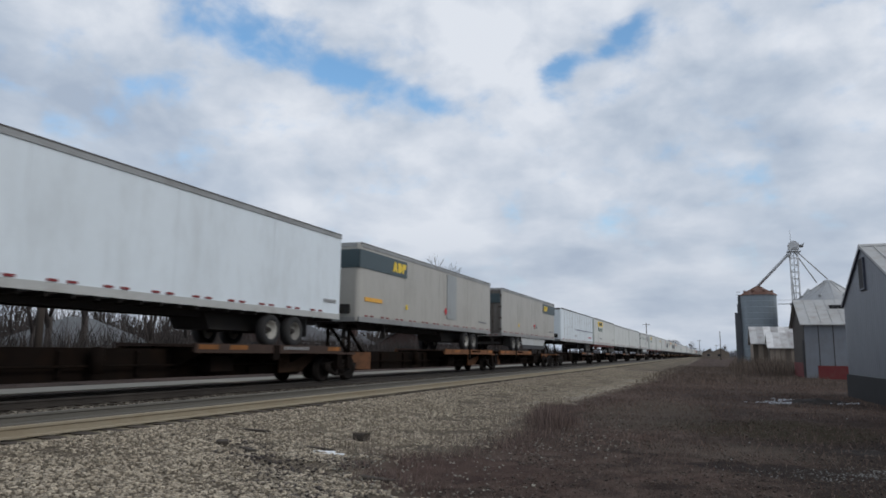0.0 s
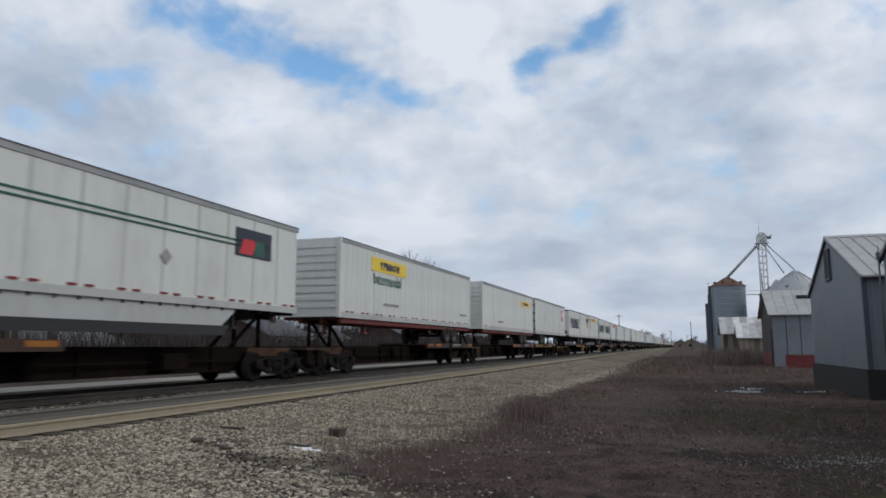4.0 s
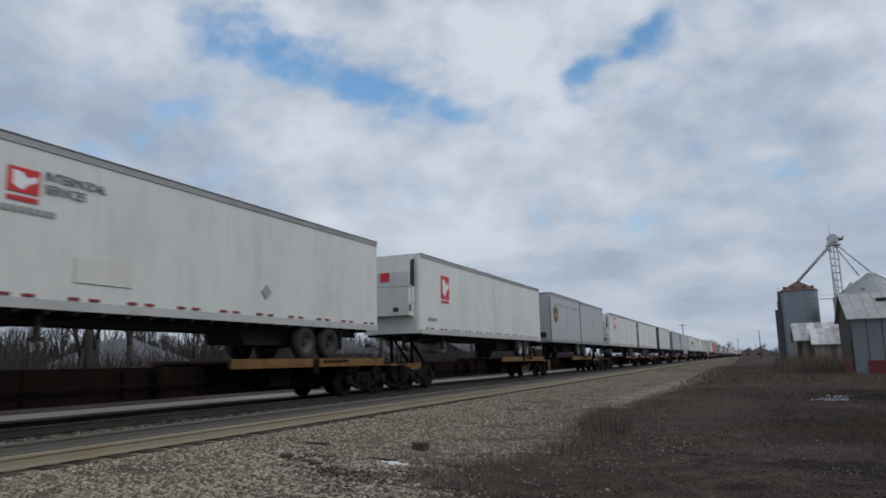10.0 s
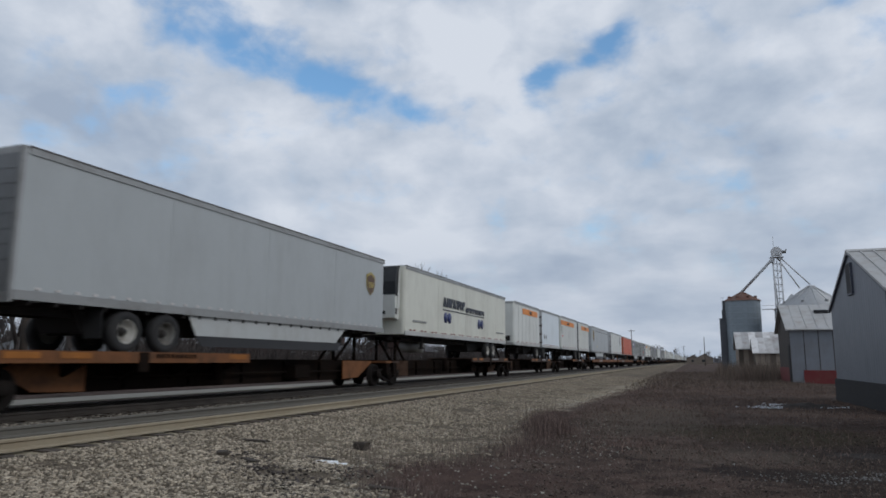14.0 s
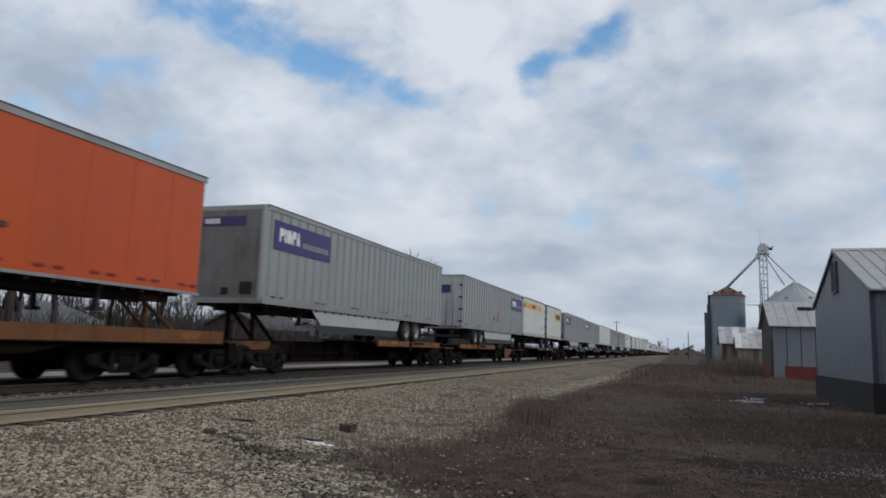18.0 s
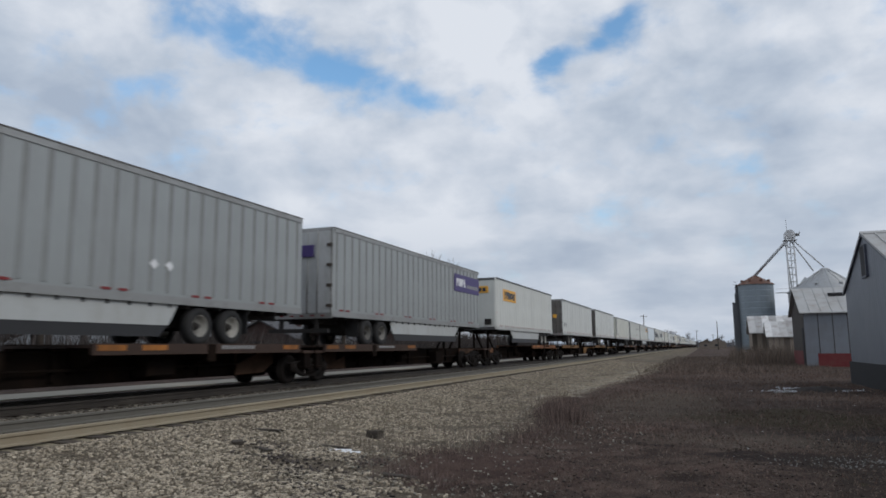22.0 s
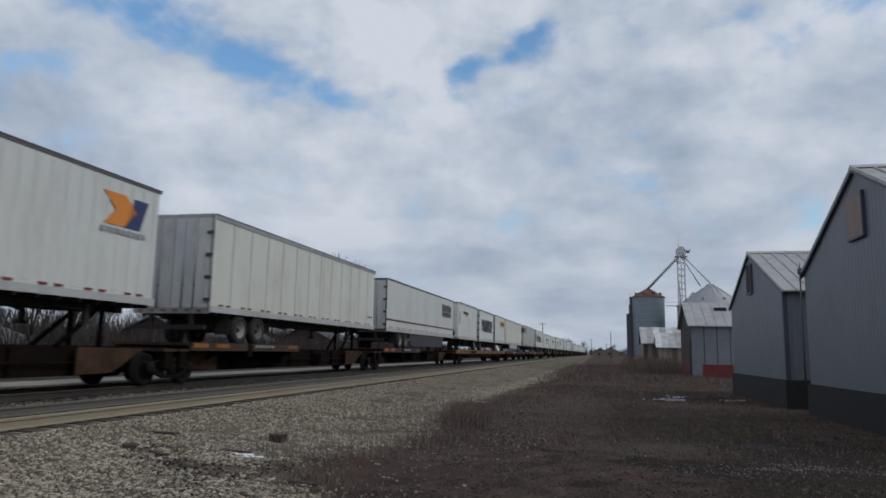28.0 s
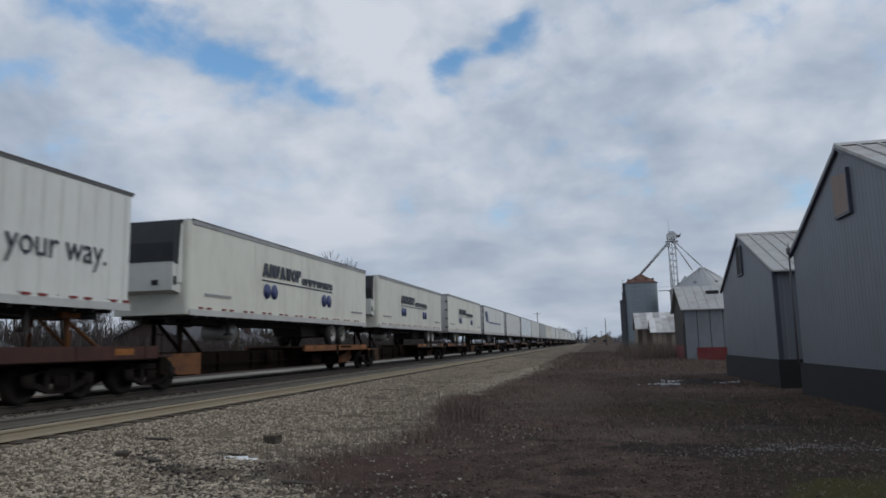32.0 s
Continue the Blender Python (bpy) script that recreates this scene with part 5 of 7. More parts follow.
        part("coupler", Mesh().box(-0.12, 0.12, -1.2, 0.3, 0.72, 0.95), truck_steel, root)
    if last:
        truck(root, L - 2.2)
        part("coupler", Mesh().box(-0.12, 0.12, L - 0.3, L + 0.5, 0.72, 0.95), truck_steel, root)
    return root


def flat_car(s0, s1, paint, stands):
    """A long flat car with a deep fish-belly side sill."""
    L = s1 - s0
    root = new("flat_car")
    root.matrix_world = Matrix.Translation((TRAIN_X, s0, RAIL_Z))
    tagged(root, ("faded yellow" if paint is car_yellow else "rusty orange-brown") + " long flat car carrying road trailers", "rail car", "rail cars of the train")
    MOVERS.append((root, s0))
    part("deck", Mesh().box(-1.32, 1.32, 0.3, L - 0.3, DECK - 0.1, DECK), car_rust, root)
    for s in (1, -1):
        sill = part("side_sill", Mesh().prism([(0.3, DECK + 0.06), (0.3, DECK - 0.26), (L - 0.3, DECK - 0.26), (L - 0.3, DECK + 0.06)], "x", s * 1.3 - 0.03, s * 1.3 + 0.03), paint, root)
        # belly plate, lip and centre sill likewise carry underside shade in their near-black
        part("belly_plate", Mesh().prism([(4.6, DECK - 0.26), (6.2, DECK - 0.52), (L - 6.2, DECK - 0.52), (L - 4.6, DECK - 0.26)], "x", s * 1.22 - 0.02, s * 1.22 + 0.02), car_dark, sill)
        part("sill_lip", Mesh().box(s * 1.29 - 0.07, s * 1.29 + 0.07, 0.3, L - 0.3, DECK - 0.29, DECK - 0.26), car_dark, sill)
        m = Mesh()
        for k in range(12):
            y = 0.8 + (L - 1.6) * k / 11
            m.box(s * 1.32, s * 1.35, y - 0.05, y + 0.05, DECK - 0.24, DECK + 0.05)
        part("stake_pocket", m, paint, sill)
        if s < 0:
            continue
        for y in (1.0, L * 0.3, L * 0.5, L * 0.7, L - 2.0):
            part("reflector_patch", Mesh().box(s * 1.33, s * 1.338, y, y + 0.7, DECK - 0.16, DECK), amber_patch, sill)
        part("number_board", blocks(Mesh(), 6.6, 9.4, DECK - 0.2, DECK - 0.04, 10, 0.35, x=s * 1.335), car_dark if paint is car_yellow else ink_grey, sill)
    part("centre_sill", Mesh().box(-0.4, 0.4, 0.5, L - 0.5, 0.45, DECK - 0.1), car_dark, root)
    part("coupler", Mesh().box(-0.12, 0.12, -0.5, L + 0.5, 0.72, 0.92), truck_steel, root)
    for y in stands:
        m = Mesh()
        for s in (1, -1):
            m.bar((s * 0.5, y, FLOOR - 0.12), (s * 0.55, y, DECK), 0.06, 6)
            m.bar((s * 0.35, y, FLOOR - 0.15), (s * 0.45, y + 1.2, DECK), 0.05, 6)
        m.box(-0.6, 0.6, y - 0.3, y + 0.3, FLOOR - 0.2, FLOOR - 0.07)
        part("hitch_stand", m, car_orange, root)
    for y in (3.4, L - 3.4):
        truck(root, y)
    return root


def build_train():
    global TOP
    rears = [SLID.get(n, 0.9 if c[1] - c[0] < 11 else 2.86) for n, c in enumerate(CONSIST)]
    for row_, TOP, rear in zip(CONSIST, TOPS, rears):
        s0, s1, lead, paint, skin, marks, skirt, label, car = row_
        chassis = chassis_red if lead == "container" else under
        name = "container_trailer" if lead == "container" else "refrigerated_trailer" if lead == "reefer" else "pup_trailer" if s1 - s0 < 11 else "box_trailer"
        trailer(name, s0, s1, lead, paint, skin, marks, skirt, chassis, rim_white if skirt is not None or len(marks) % 3 == 1 else rim_steel, label,
                trim=dark_trim if paint in (white, cool_white) and skin != "corrugated" and len(label) % 2 else rail_trim, rear=rear)
    # platforms: neighbours that share a letter ride on one car
    i, k = 0, 0
    while i < len(CONSIST):
        j = i
        while j + 1 < len(CONSIST) and CONSIST[j + 1][8] == CONSIST[i][8] and CONSIST[i][8][0] == "p":
            j += 1
        a, b = CONSIST[i], CONSIST[j]
        car = a[8]
        if car[0] != "f":
            s0 = (CONSIST[i - 1][1] + a[0]) / 2 if i else a[0] - 0.8
            s1 = (b[1] + CONSIST[j + 1][0]) / 2 if j + 1 < len(CONSIST) else b[1] + 1.2
            tone = {"y": car_yellow, "o": car_orange}.get(car[-1], car_rust)
            gap_in = a[0] - CONSIST[i - 1][1] if i else 0
            gap_out = CONSIST[j + 1][0] - b[1] if j + 1 < len(CONSIST) else 9
            spine_car(s0, s1, [(*c[:3], r) for c, r in zip(CONSIST[i:j + 1], rears[i:])], tone, gap_in > 2.7, gap_out > 2.7)
        i = j + 1
    for s0, s1, tone, stands in FLATS:
        flat_car(s0, s1, tone, stands)


FLATS = [
    (516.88, 544.97, car_orange, [2.4]),
    (545.50, 573.06, car_orange, [7.1, 25.2]),
    (920.94, 950.49, car_yellow, [2.2, 18.8]),
    (950.83, 978.23, car_maroon, [1.1, 21.1]),
    (978.64, 1007.20, car_maroon, [25.9]),
]
build_train()


# ---------------------------------------------------------------- the ground
def height(x, y):
    """The lie of the land: road, two-track bed with a ballast shoulder, rough grass."""
    pts = [(-400, 0.3), (-30, 0.28), (-24, 0.30), (-16.2, 0.30), (-15.6, 0.16), (-14.9, 0.30), (-8.5, 0.31), (-8.2, 0.315), (-8.0, 0.30), (-7.85, 0.298), (-7.75, 0.305), (-7.5, 0.27), (-6.9, 0.19), (-5.4, 0.05), (-4.2, 0.0), (400, 0.0)]
    z = pts[0][1]
    for (a, za), (b, zb) in zip(pts, pts[1:]):
        if a <= x <= b:
            z = za + (zb - za) * (x - a) / (b - a)
    return z


def lumps(x, y):
    n = noise.noise(Vector((x * 0.7, y * 0.7, 3.1))) * 0.035 + noise.noise(Vector((x * 2.3, y * 2.3, 7.7))) * 0.018
    return n if x > -7 else n * 0.15


# where the pale ballast gives way to grass: distance along the track, offset
VERGE = [(4.0, -1.8), (6.5, -2.2), (7.1, -2.6), (7.5, -3.3), (8.4, -4.1), (9.5, -4.2), (10.2, -3.4), (11.2, -3.2), (13.5, -3.2), (16.0, -3.6), (20.5, -4.2), (27.0, -4.0), (33.0, -3.7), (46.0, -3.1)]


def verge(y):
    return np.interp(y, [p[0] for p in VERGE], [p[1] for p in VERGE])


def ground_material():
    m = bpy.data.materials.new("gravel and dead grass")
    m.use_nodes = True
    T = Tree(m.node_tree)
    b = T.add("ShaderNodeBsdfPrincipled")
    out = T.add("ShaderNodeOutputMaterial")
    T.wire(b.outputs[0], out.inputs[0])
    p = T.add("ShaderNodeTexCoord").outputs["Object"]
    s = T.add("ShaderNodeSeparateXYZ")
    T.wire(p, s.inputs[0])
    x, y, _ = s.outputs
    wav = T.noise(p, 0.35, 5, 0.65)
    line = T.ramp(T.math("DIVIDE", y, 50.0, clamp=True), [(q / 50.0, (o + 6.0) / 5.0) for q, o in VERGE])
    off = T.math("SUBTRACT", x, T.math("SUBTRACT", T.math("MULTIPLY", line, 5.0), 6.0))
    edge = T.math("ADD", off, T.math("MULTIPLY", T.math("SUBTRACT", T.noise(p, 1.3, 6, 0.7), 0.5), -2.4))
    grassy = T.step(edge, -0.45, 0.5)
    far_side = T.step(x, -15.2, -16.0)
    stone_n = T.add("ShaderNodeTexVoronoi")
    T.wire(p, stone_n.inputs[0])
    stone_n.inputs["Scale"].default_value = 30.0
    stones = T.mix(T.ramp(stone_n.outputs["Distance"], [(0.1, 1.0), (0.55, 0.0)]), (0.105, 0.086, 0.066), T.ramp(T.add("ShaderNodeSeparateColor").outputs[0], [(0.0, (0.2, 0.2, 0.2))]))
    sep = [n for n in T.t.nodes if n.bl_idname == "ShaderNodeSeparateColor"][0]
    T.wire(stone_n.outputs["Color"], sep.inputs[0])
    rampn = [n for n in T.t.nodes if n.bl_idname == "ShaderNodeValToRGB"][-1]
    el = rampn.color_ramp.elements
    el[0].color, el[1].color = (0.142, 0.117, 0.085, 1), (0.39, 0.33, 0.25, 1)
    el[0].position, el[1].position = 0.0, 1.0
    n1, n2, n3 = T.noise(p, 0.25, 5, 0.6), T.noise(p, 2.2, 6, 0.65), T.noise(p, 26, 6, 0.75)
    f = T.math("ADD", T.math("MULTIPLY", n1, 0.3), T.math("ADD", T.math("MULTIPLY", n2, 0.35), T.math("MULTIPLY", n3, 0.35)))
    turf = T.ramp(f, [(0.37, (0.009, 0.0065, 0.0058)), (0.45, (0.040, 0.028, 0.023)), (0.53, (0.086, 0.061, 0.050)), (0.64, (0.18, 0.14, 0.115))])
    red = T.step(T.noise(p, 0.5, 5, 0.65), 0.48, 0.68, 0.0, 0.4)
    turf = T.mix(red, turf, (0.062, 0.031, 0.025))
    green = T.step(T.noise(T.vec("ADD", p, (31, 7, 0)), 0.55, 5, 0.6), 0.58, 0.74, 0.0, 0.4)
    turf = T.mix(green, turf, (0.038, 0.040, 0.017))
    soil = T.step(T.noise(T.vec("ADD", p, (3, 17, 0)), 0.42, 5, 0.6), 0.58, 0.68, 0.0, 0.8)
    turf = T.mix(soil, turf, (0.022, 0.017, 0.014))
    # patches with a place of their own: centre, half sizes, colour, strength
    jog = T.vec("SUBTRACT", T.noise(p, 1.6, 6, 0.7, out="Color"), (0.5, 0.5, 0.5))
    sj = T.add("ShaderNodeSeparateXYZ")
    T.wire(jog, sj.inputs[0])
    px, py = T.math("ADD", x, T.math("MULTIPLY", sj.outputs[0], 2.4)), T.math("ADD", y, T.math("MULTIPLY", sj.outputs[1], 2.8))
    for cx, cy, rx, ry, tone, much in ((-2.7, 8.9, 1.3, 1.1, (0.085, 0.048, 0.040), 0.35), (-0.5, 7.3, 0.9, 0.35, (0.014, 0.011, 0.010), 0.8), (1.2, 10.6, 1.2, 0.7, (0.015, 0.012, 0.011), 0.8), (2.8, 13.2, 2.2, 1.4, (0.022, 0.017, 0.014), 0.6), (3.6, 9.5, 2.6, 4.5, (0.030, 0.023, 0.019), 0.85), (2.9, 8.0, 1.2, 0.8, (0.048, 0.046, 0.016), 0.85), (1.4, 16.5, 2.2, 2.2, (0.048, 0.040, 0.018), 0.6), (-1.2, 20.0, 1.6, 5.0, (0.105, 0.085, 0.065), 0.6), (0.5, 12.5, 1.5, 1.0, (0.10, 0.082, 0.066), 0.5)):
        ex, ey = T.math("DIVIDE", T.math("SUBTRACT", px, cx), rx), T.math("DIVIDE", T.math("SUBTRACT", py, cy), ry)
        r2 = T.math("ADD", T.math("MULTIPLY", ex, ex), T.math("MULTIPLY", ey, ey))
        turf = T.mix(T.step(r2, 1.5, 0.4, 0.0, much), turf, T.mix(n3, tuple(0.6 * q for q in tone), tuple(1.4 * q for q in tone)))
    dusty = T.step(T.noise(p, 0.22, 4, 0.6), 0.45, 0.7, 0.0, 0.7)
    stones = T.mix(dusty, stones, T.mix(0.5, stones, (0.31, 0.26, 0.185)))
    bare = T.math("MULTIPLY", T.step(T.noise(T.vec("ADD", p, (11, 5, 0)), 1.1, 6, 0.7), 0.46, 0.6), T.step(off, -3.2, -1.2, 0.05, 0.55))
    stones = T.mix(bare, stones, (0.045, 0.037, 0.030))
    pale = T.math("MULTIPLY", T.step(y, 16.0, 30.0), T.math("MULTIPLY", T.step(off, -0.7, -0.2), T.step(off, 0.9, 0.4)))
    turf = T.mix(T.math("MULTIPLY", pale, T.step(n2, 0.4, 0.6, 0.2, 0.85)), turf, (0.21, 0.185, 0.145))
    dust = T.math("MULTIPLY", T.step(x, -8.6, -8.3), T.step(x, -7.78, -7.9))
    stones = T.mix(T.math("MULTIPLY", dust, 0.85), stones, (0.29, 0.25, 0.18))
    col = T.mix(grassy, stones, turf)
    strip = T.math("MULTIPLY", T.math("MULTIPLY", T.step(y, 16.0, 22.0), T.step(y, 60.0, 44.0)), T.math("MULTIPLY", T.step(edge, -1.1, -0.5), T.step(edge, 0.45, 0.05)))
    col = T.mix(T.math("MULTIPLY", strip, T.step(n2, 0.36, 0.5, 0.3, 0.9)), col, T.mix(n3, (0.23, 0.20, 0.155), (0.43, 0.385, 0.31)))
    col = T.mix(far_side, col, turf)
    T.wire(col, b.inputs["Base Color"])
    b.inputs["Roughness"].default_value = 0.95
    b.inputs["Specular IOR Level"].default_value = 0.1
    bn = T.add("ShaderNodeBump")
    bn.inputs["Strength"].default_value = 0.8
    bn.inputs["Distance"].default_value = 0.03
    T.put(bn.inputs["Height"], T.math("ADD", T.math("MULTIPLY", stone_n.outputs["Distance"], -0.6), n3))
    T.wire(bn.outputs[0], b.inputs["Normal"])
    return m


def build_ground():
    xs = [-3000, -800, -250, -90, -45, -30, -24, -19, -16.2, -15.9, -15.6, -15.2, -14.9, -13, -10.8, -9, -8.5, -8.2, -8.0, -7.85, -7.75, -7.62, -7.5, -7.3]
    x = -7.1
    while x < 8:
        xs.append(x)
        x += 0.22
    xs += [9, 11, 14, 18, 25, 40, 90, 250, 800, 3000]
    ys = [-3000, -500, -100, -30, -12, -6, -2]
    y = 0.0
    while y < 40:
        ys.append(y)
        y += 0.22 + y * 0.004
    ys += [42, 45, 49, 54, 60, 68, 78, 90, 110, 140, 190, 280, 500, 1000, 3000]
    v = [(a, b, height(a, b) + (lumps(a, b) if -14 < a < 20 and -5 < b < 100 else 0)) for b in ys for a in xs]
    k = len(xs)
    f = [(j * k + i, j * k + i + 1, (j + 1) * k + i + 1, (j + 1) * k + i) for j in range(len(ys) - 1) for i in range(k - 1)]
    me = bpy.data.meshes.new("ground")
    me.from_pydata(v, [], f)
    for p in me.polygons:
        p.use_smooth = True
    me.materials.append(ground_material())
    thing("ground", me, None, "dead brown grass and pale track ballast", "ground", kind="structure")


build_ground()
pale_road = surface("pale concrete road", (0.25, 0.228, 0.185), 0.85, vary=0.15, scale=0.4, grime=0.4, grime_colour=(0.26, 0.24, 0.2), bump=0.3)
thing("road", Mesh().box(-18.5, -16.5, -120, 900, 0.22, 0.33), pale_road, "pale concrete road running beside the tracks", "road", kind="structure")

rail_tan = surface("dusty tan rail side", (0.29, 0.25, 0.18), 0.8, vary=0.15, scale=2, grime=0.4, grime_colour=(0.18, 0.13, 0.08))
# far rail of the empty track: grime plus its shaded side, as a darker grey
rail_grey = surface("grimy grey rail", (0.13, 0.122, 0.105), 0.7, metal=0.1, vary=0.15, scale=2, grime=0.3)
# rails under the train: the shade there is put into this dark brown
rail_dark = surface("oily dark brown rail", (0.032, 0.026, 0.021), 0.6, vary=0.2, scale=2, grime=0.3)
tie_wood = surface("creosoted tie", (0.055, 0.043, 0.034), 0.9, vary=0.3, scale=4, grime=0.4, grime_colour=(0.14, 0.12, 0.09), bump=0.5, each=0.25)
RAIL = [(-0.07, 0.0), (0.07, 0.0), (0.07, 0.015), (0.012, 0.035), (0.012, 0.105), (0.036, 0.12), (0.036, 0.15), (0.03, 0.157), (-0.03, 0.157), (-0.036, 0.15), (-0.036, 0.12), (-0.012, 0.105), (-0.012, 0.035), (-0.07, 0.015)]


def build_track(cx, tan, label):
    root = new("railway_track")
    tagged(root, label, "track", kind="structure")
    for s in (1, -1):
        part("rail", Mesh().prism([(cx + s * 0.718 + a, 0.345 + b) for a, b in RAIL], "y", -60, 1500), (rail_tan if s > 0 else rail_grey) if tan else rail_dark, root)
    return root


near_track = build_track(-8.93, True, "empty railway track with dusty tan rails on wooden ties")
main_track = build_track(0.0, False, "railway track under the passing train")
main_track.matrix_world = pose(TRAIN_X, 0, 0, 0, 0, -TURN)


def pebbles(name, count, spots, sizes, material, label, category, sink=0.35):
    """Many small angular stones in one mesh."""
    rng = np.random.default_rng(5 + count)
    pos = spots(rng, count)
    n = len(pos)
    cube = np.array([(x, y, z) for z in (-1, 1) for x, y in ((-1, -1), (1, -1), (1, 1), (-1, 1))], float)
    size = rng.uniform(*sizes, (n, 1, 1)) * rng.uniform(0.6, 1.25, (n, 1, 3)) * np.array([1, 1, 0.6])
    v = (cube[None] + rng.uniform(-0.42, 0.42, (n, 8, 3))) * size
    a = rng.uniform(0, 6.28, n)
    c, s = np.cos(a)[:, None], np.sin(a)[:, None]
    v = np.stack([v[..., 0] * c - v[..., 1] * s, v[..., 0] * s + v[..., 1] * c, v[..., 2]], 2) + pos[:, None]
    q = np.array(((3, 2, 1, 0), (4, 5, 6, 7), (0, 1, 5, 4), (1, 2, 6, 5), (2, 3, 7, 6), (3, 0, 4, 7)))
    f = (q[None] + 8 * np.arange(n)[:, None, None]).reshape(-1, 4)
    me = bpy.data.meshes.new(name)
    me.from_pydata(v.reshape(-1, 3).tolist(), [], f.tolist())
    me.materials.append(material)
    return thing(name, me, None, label, category, kind="stuff")


def on_ground(x, y, up=0.0):
    return np.array([(a, b, height(a, b) + lumps(a, b) + up) for a, b in zip(x, y)])


def ballast_spots(rng, n):
    y = 4.0 + 62 * rng.random(n) ** 2.2
    edge = verge(y) + rng.normal(0, 0.25, n)
    x = -7.93 + (edge + 7.93) * rng.random(n)
    bare = np.array([noise.noise(Vector((a * 0.9, b * 0.9, 21))) + 0.6 * noise.noise(Vector((a * 3.1, b * 3.1, 5))) for a, b in zip(x, y)])
    keep = bare + np.clip((x - verge(y) + 3.0) / 3.0, 0, 1) * 0.45 < 0.42 + rng.normal(0, 0.12, n)
    return on_ground(x[keep], y[keep], 0.010)


def stray_spots(rng, n):
    y = 3.5 + 14 * rng.random(n) ** 1.5
    x = verge(y) - 0.4 + 2.6 * rng.random(n) ** 2.2
    return on_ground(x, y, 0.015)


def lawn_spots(rng, n):
    y = 4.0 + 26 * rng.random(n) ** 1.4
    x = -3.5 + 8.5 * rng.random(n)
    return on_ground(x, y, 0.012)


def shelf_spots(rng, n):
    y = 5.0 + 60 * rng.random(n) ** 1.5
    x = -11.9 + 2.1 * rng.random(n)
    return np.stack([x, y, np.full(n, 0.325)], 1)


ballast_mat = surface("pale limestone ballast", (0.335, 0.288, 0.222), 0.9, vary=0.15, scale=6, islands=0.65, grime=0.3, grime_colour=(0.15, 0.12, 0.08))
shelf_mat = surface("grey track ballast", (0.18, 0.16, 0.13), 0.9, vary=0.15, scale=6, islands=0.7, grime=0.4, grime_colour=(0.08, 0.065, 0.05))
pebbles("ballast_stones", 90000, ballast_spots, (0.007, 0.020), ballast_mat, "pale angular limestone ballast beside the track", "gravel")
pebbles("track_ballast", 16000, shelf_spots, (0.014, 0.03), shelf_mat, "dusty ballast round the ties", "gravel")
pebbles("stray_stones", 1500, stray_spots, (0.005, 0.014), surface("chalky stones", (0.24, 0.225, 0.19), 0.9, vary=0.15, scale=6, islands=0.5), "stray pale stones among the dead grass", "stones")
pebbles("lawn_stones", 70, lawn_spots, (0.005, 0.011), surface("white pebbles", (0.45, 0.45, 0.43), 0.9, islands=0.4), "few white pebbles in the dead grass", "stones")


def blades(name, count, spots, tall, width, material, label, category, lean=0.35):
    """Dead stems: each a narrow folded strip."""
    rng = np.random.default_rng(11 + count)
    pos = spots(rng, count)
    n = len(pos)
    h = rng.uniform(*tall, n)[:, None] * (0.5 + rng.random(n)[:, None])
    a = rng.uniform(0, 6.28, n)
    side = np.stack([np.cos(a), np.sin(a), np.zeros(n)], 1) * (width * rng.uniform(0.5, 1.4, n))[:, None]
    bend = rng.normal(0, lean, (n, 3)) * h
    bend[:, 2] = 0
    up = np.concatenate([np.zeros((n, 2)), h], 1)
    mid, tip = pos + up * 0.55 + bend * 0.35, pos + up + bend
    v = np.stack([pos - side, pos + side, mid + side * 0.8, mid - side * 0.8, tip], 1)
    q = 5 * np.arange(n)[:, None]
    f4, f3 = (q + np.array([0, 1, 2, 3])).tolist(), (q + np.array([3, 2, 4])).tolist()
    me = bpy.data.meshes.new(name)
    me.from_pydata(v.reshape(-1, 3).tolist(), [], f4 + f3)
    me.materials.append(material)
    return thing(name, me, None, label, category, kind="stuff")


def turf_spots(rng, n):
    y = 3.2 + 42 * rng.random(n) ** 1.7
    x = -4.9 + 10.3 * rng.random(n)
    keep = np.array([noise.noise(Vector((a * 0.5, b * 0.5, 9))) * 0.6 + noise.noise(Vector((a * 1.9, b * 1.9, 4))) * 0.4 for a, b in zip(x, y)]) > rng.uniform(-0.5, 0.25, n)
    keep &= x > verge(y) + 0.3 - rng.random(n) * 0.9
    return on_ground(x[keep], y[keep])


def stem_spots(rng, n):
    y = 9.3 + 14 * rng.random(n) ** 1.4
    x = -6.2 + (verge(y) + 0.35 + 6.2) * rng.random(n) ** 0.38
    return on_ground(x, y)


def fringe_spots(rng, n):
    y = 7.0 + 14 * rng.random(n)
    x = verge(y) + 0.3 + rng.normal(0, 0.28, n)
    keep = np.array([noise.noise(Vector((a * 1.7, b * 1.7, 15))) for a, b in zip(x, y)]) + 0.06 * (y - 9.0) > rng.uniform(-0.35, 0.35, n)
    return on_ground(x[keep], y[keep])


def clump_spots(rng, n):
    c = rng.integers(0, 6, n)
    cx = np.array([-2.97, -3.1, -2.85, -3.2, -2.75, -2.9])[c]
    cy = np.array([14.9, 15.3, 14.6, 15.7, 15.4, 15.0])[c]
    return on_ground(cx + rng.normal(0, 0.16, n), cy + rng.normal(0, 0.4, n))


def yard_spots(rng, n):
    y = 40 + 60 * rng.random(n)
    x = -3.5 + 11 * rng.random(n)
    return on_ground(x, y)


def wall_foot_spots(rng, n):
    y = 58 + 23 * rng.random(n) ** 0.5
    x = 2.4 + 5.0 * rng.random(n) ** 0.7
    return on_ground(x, y)


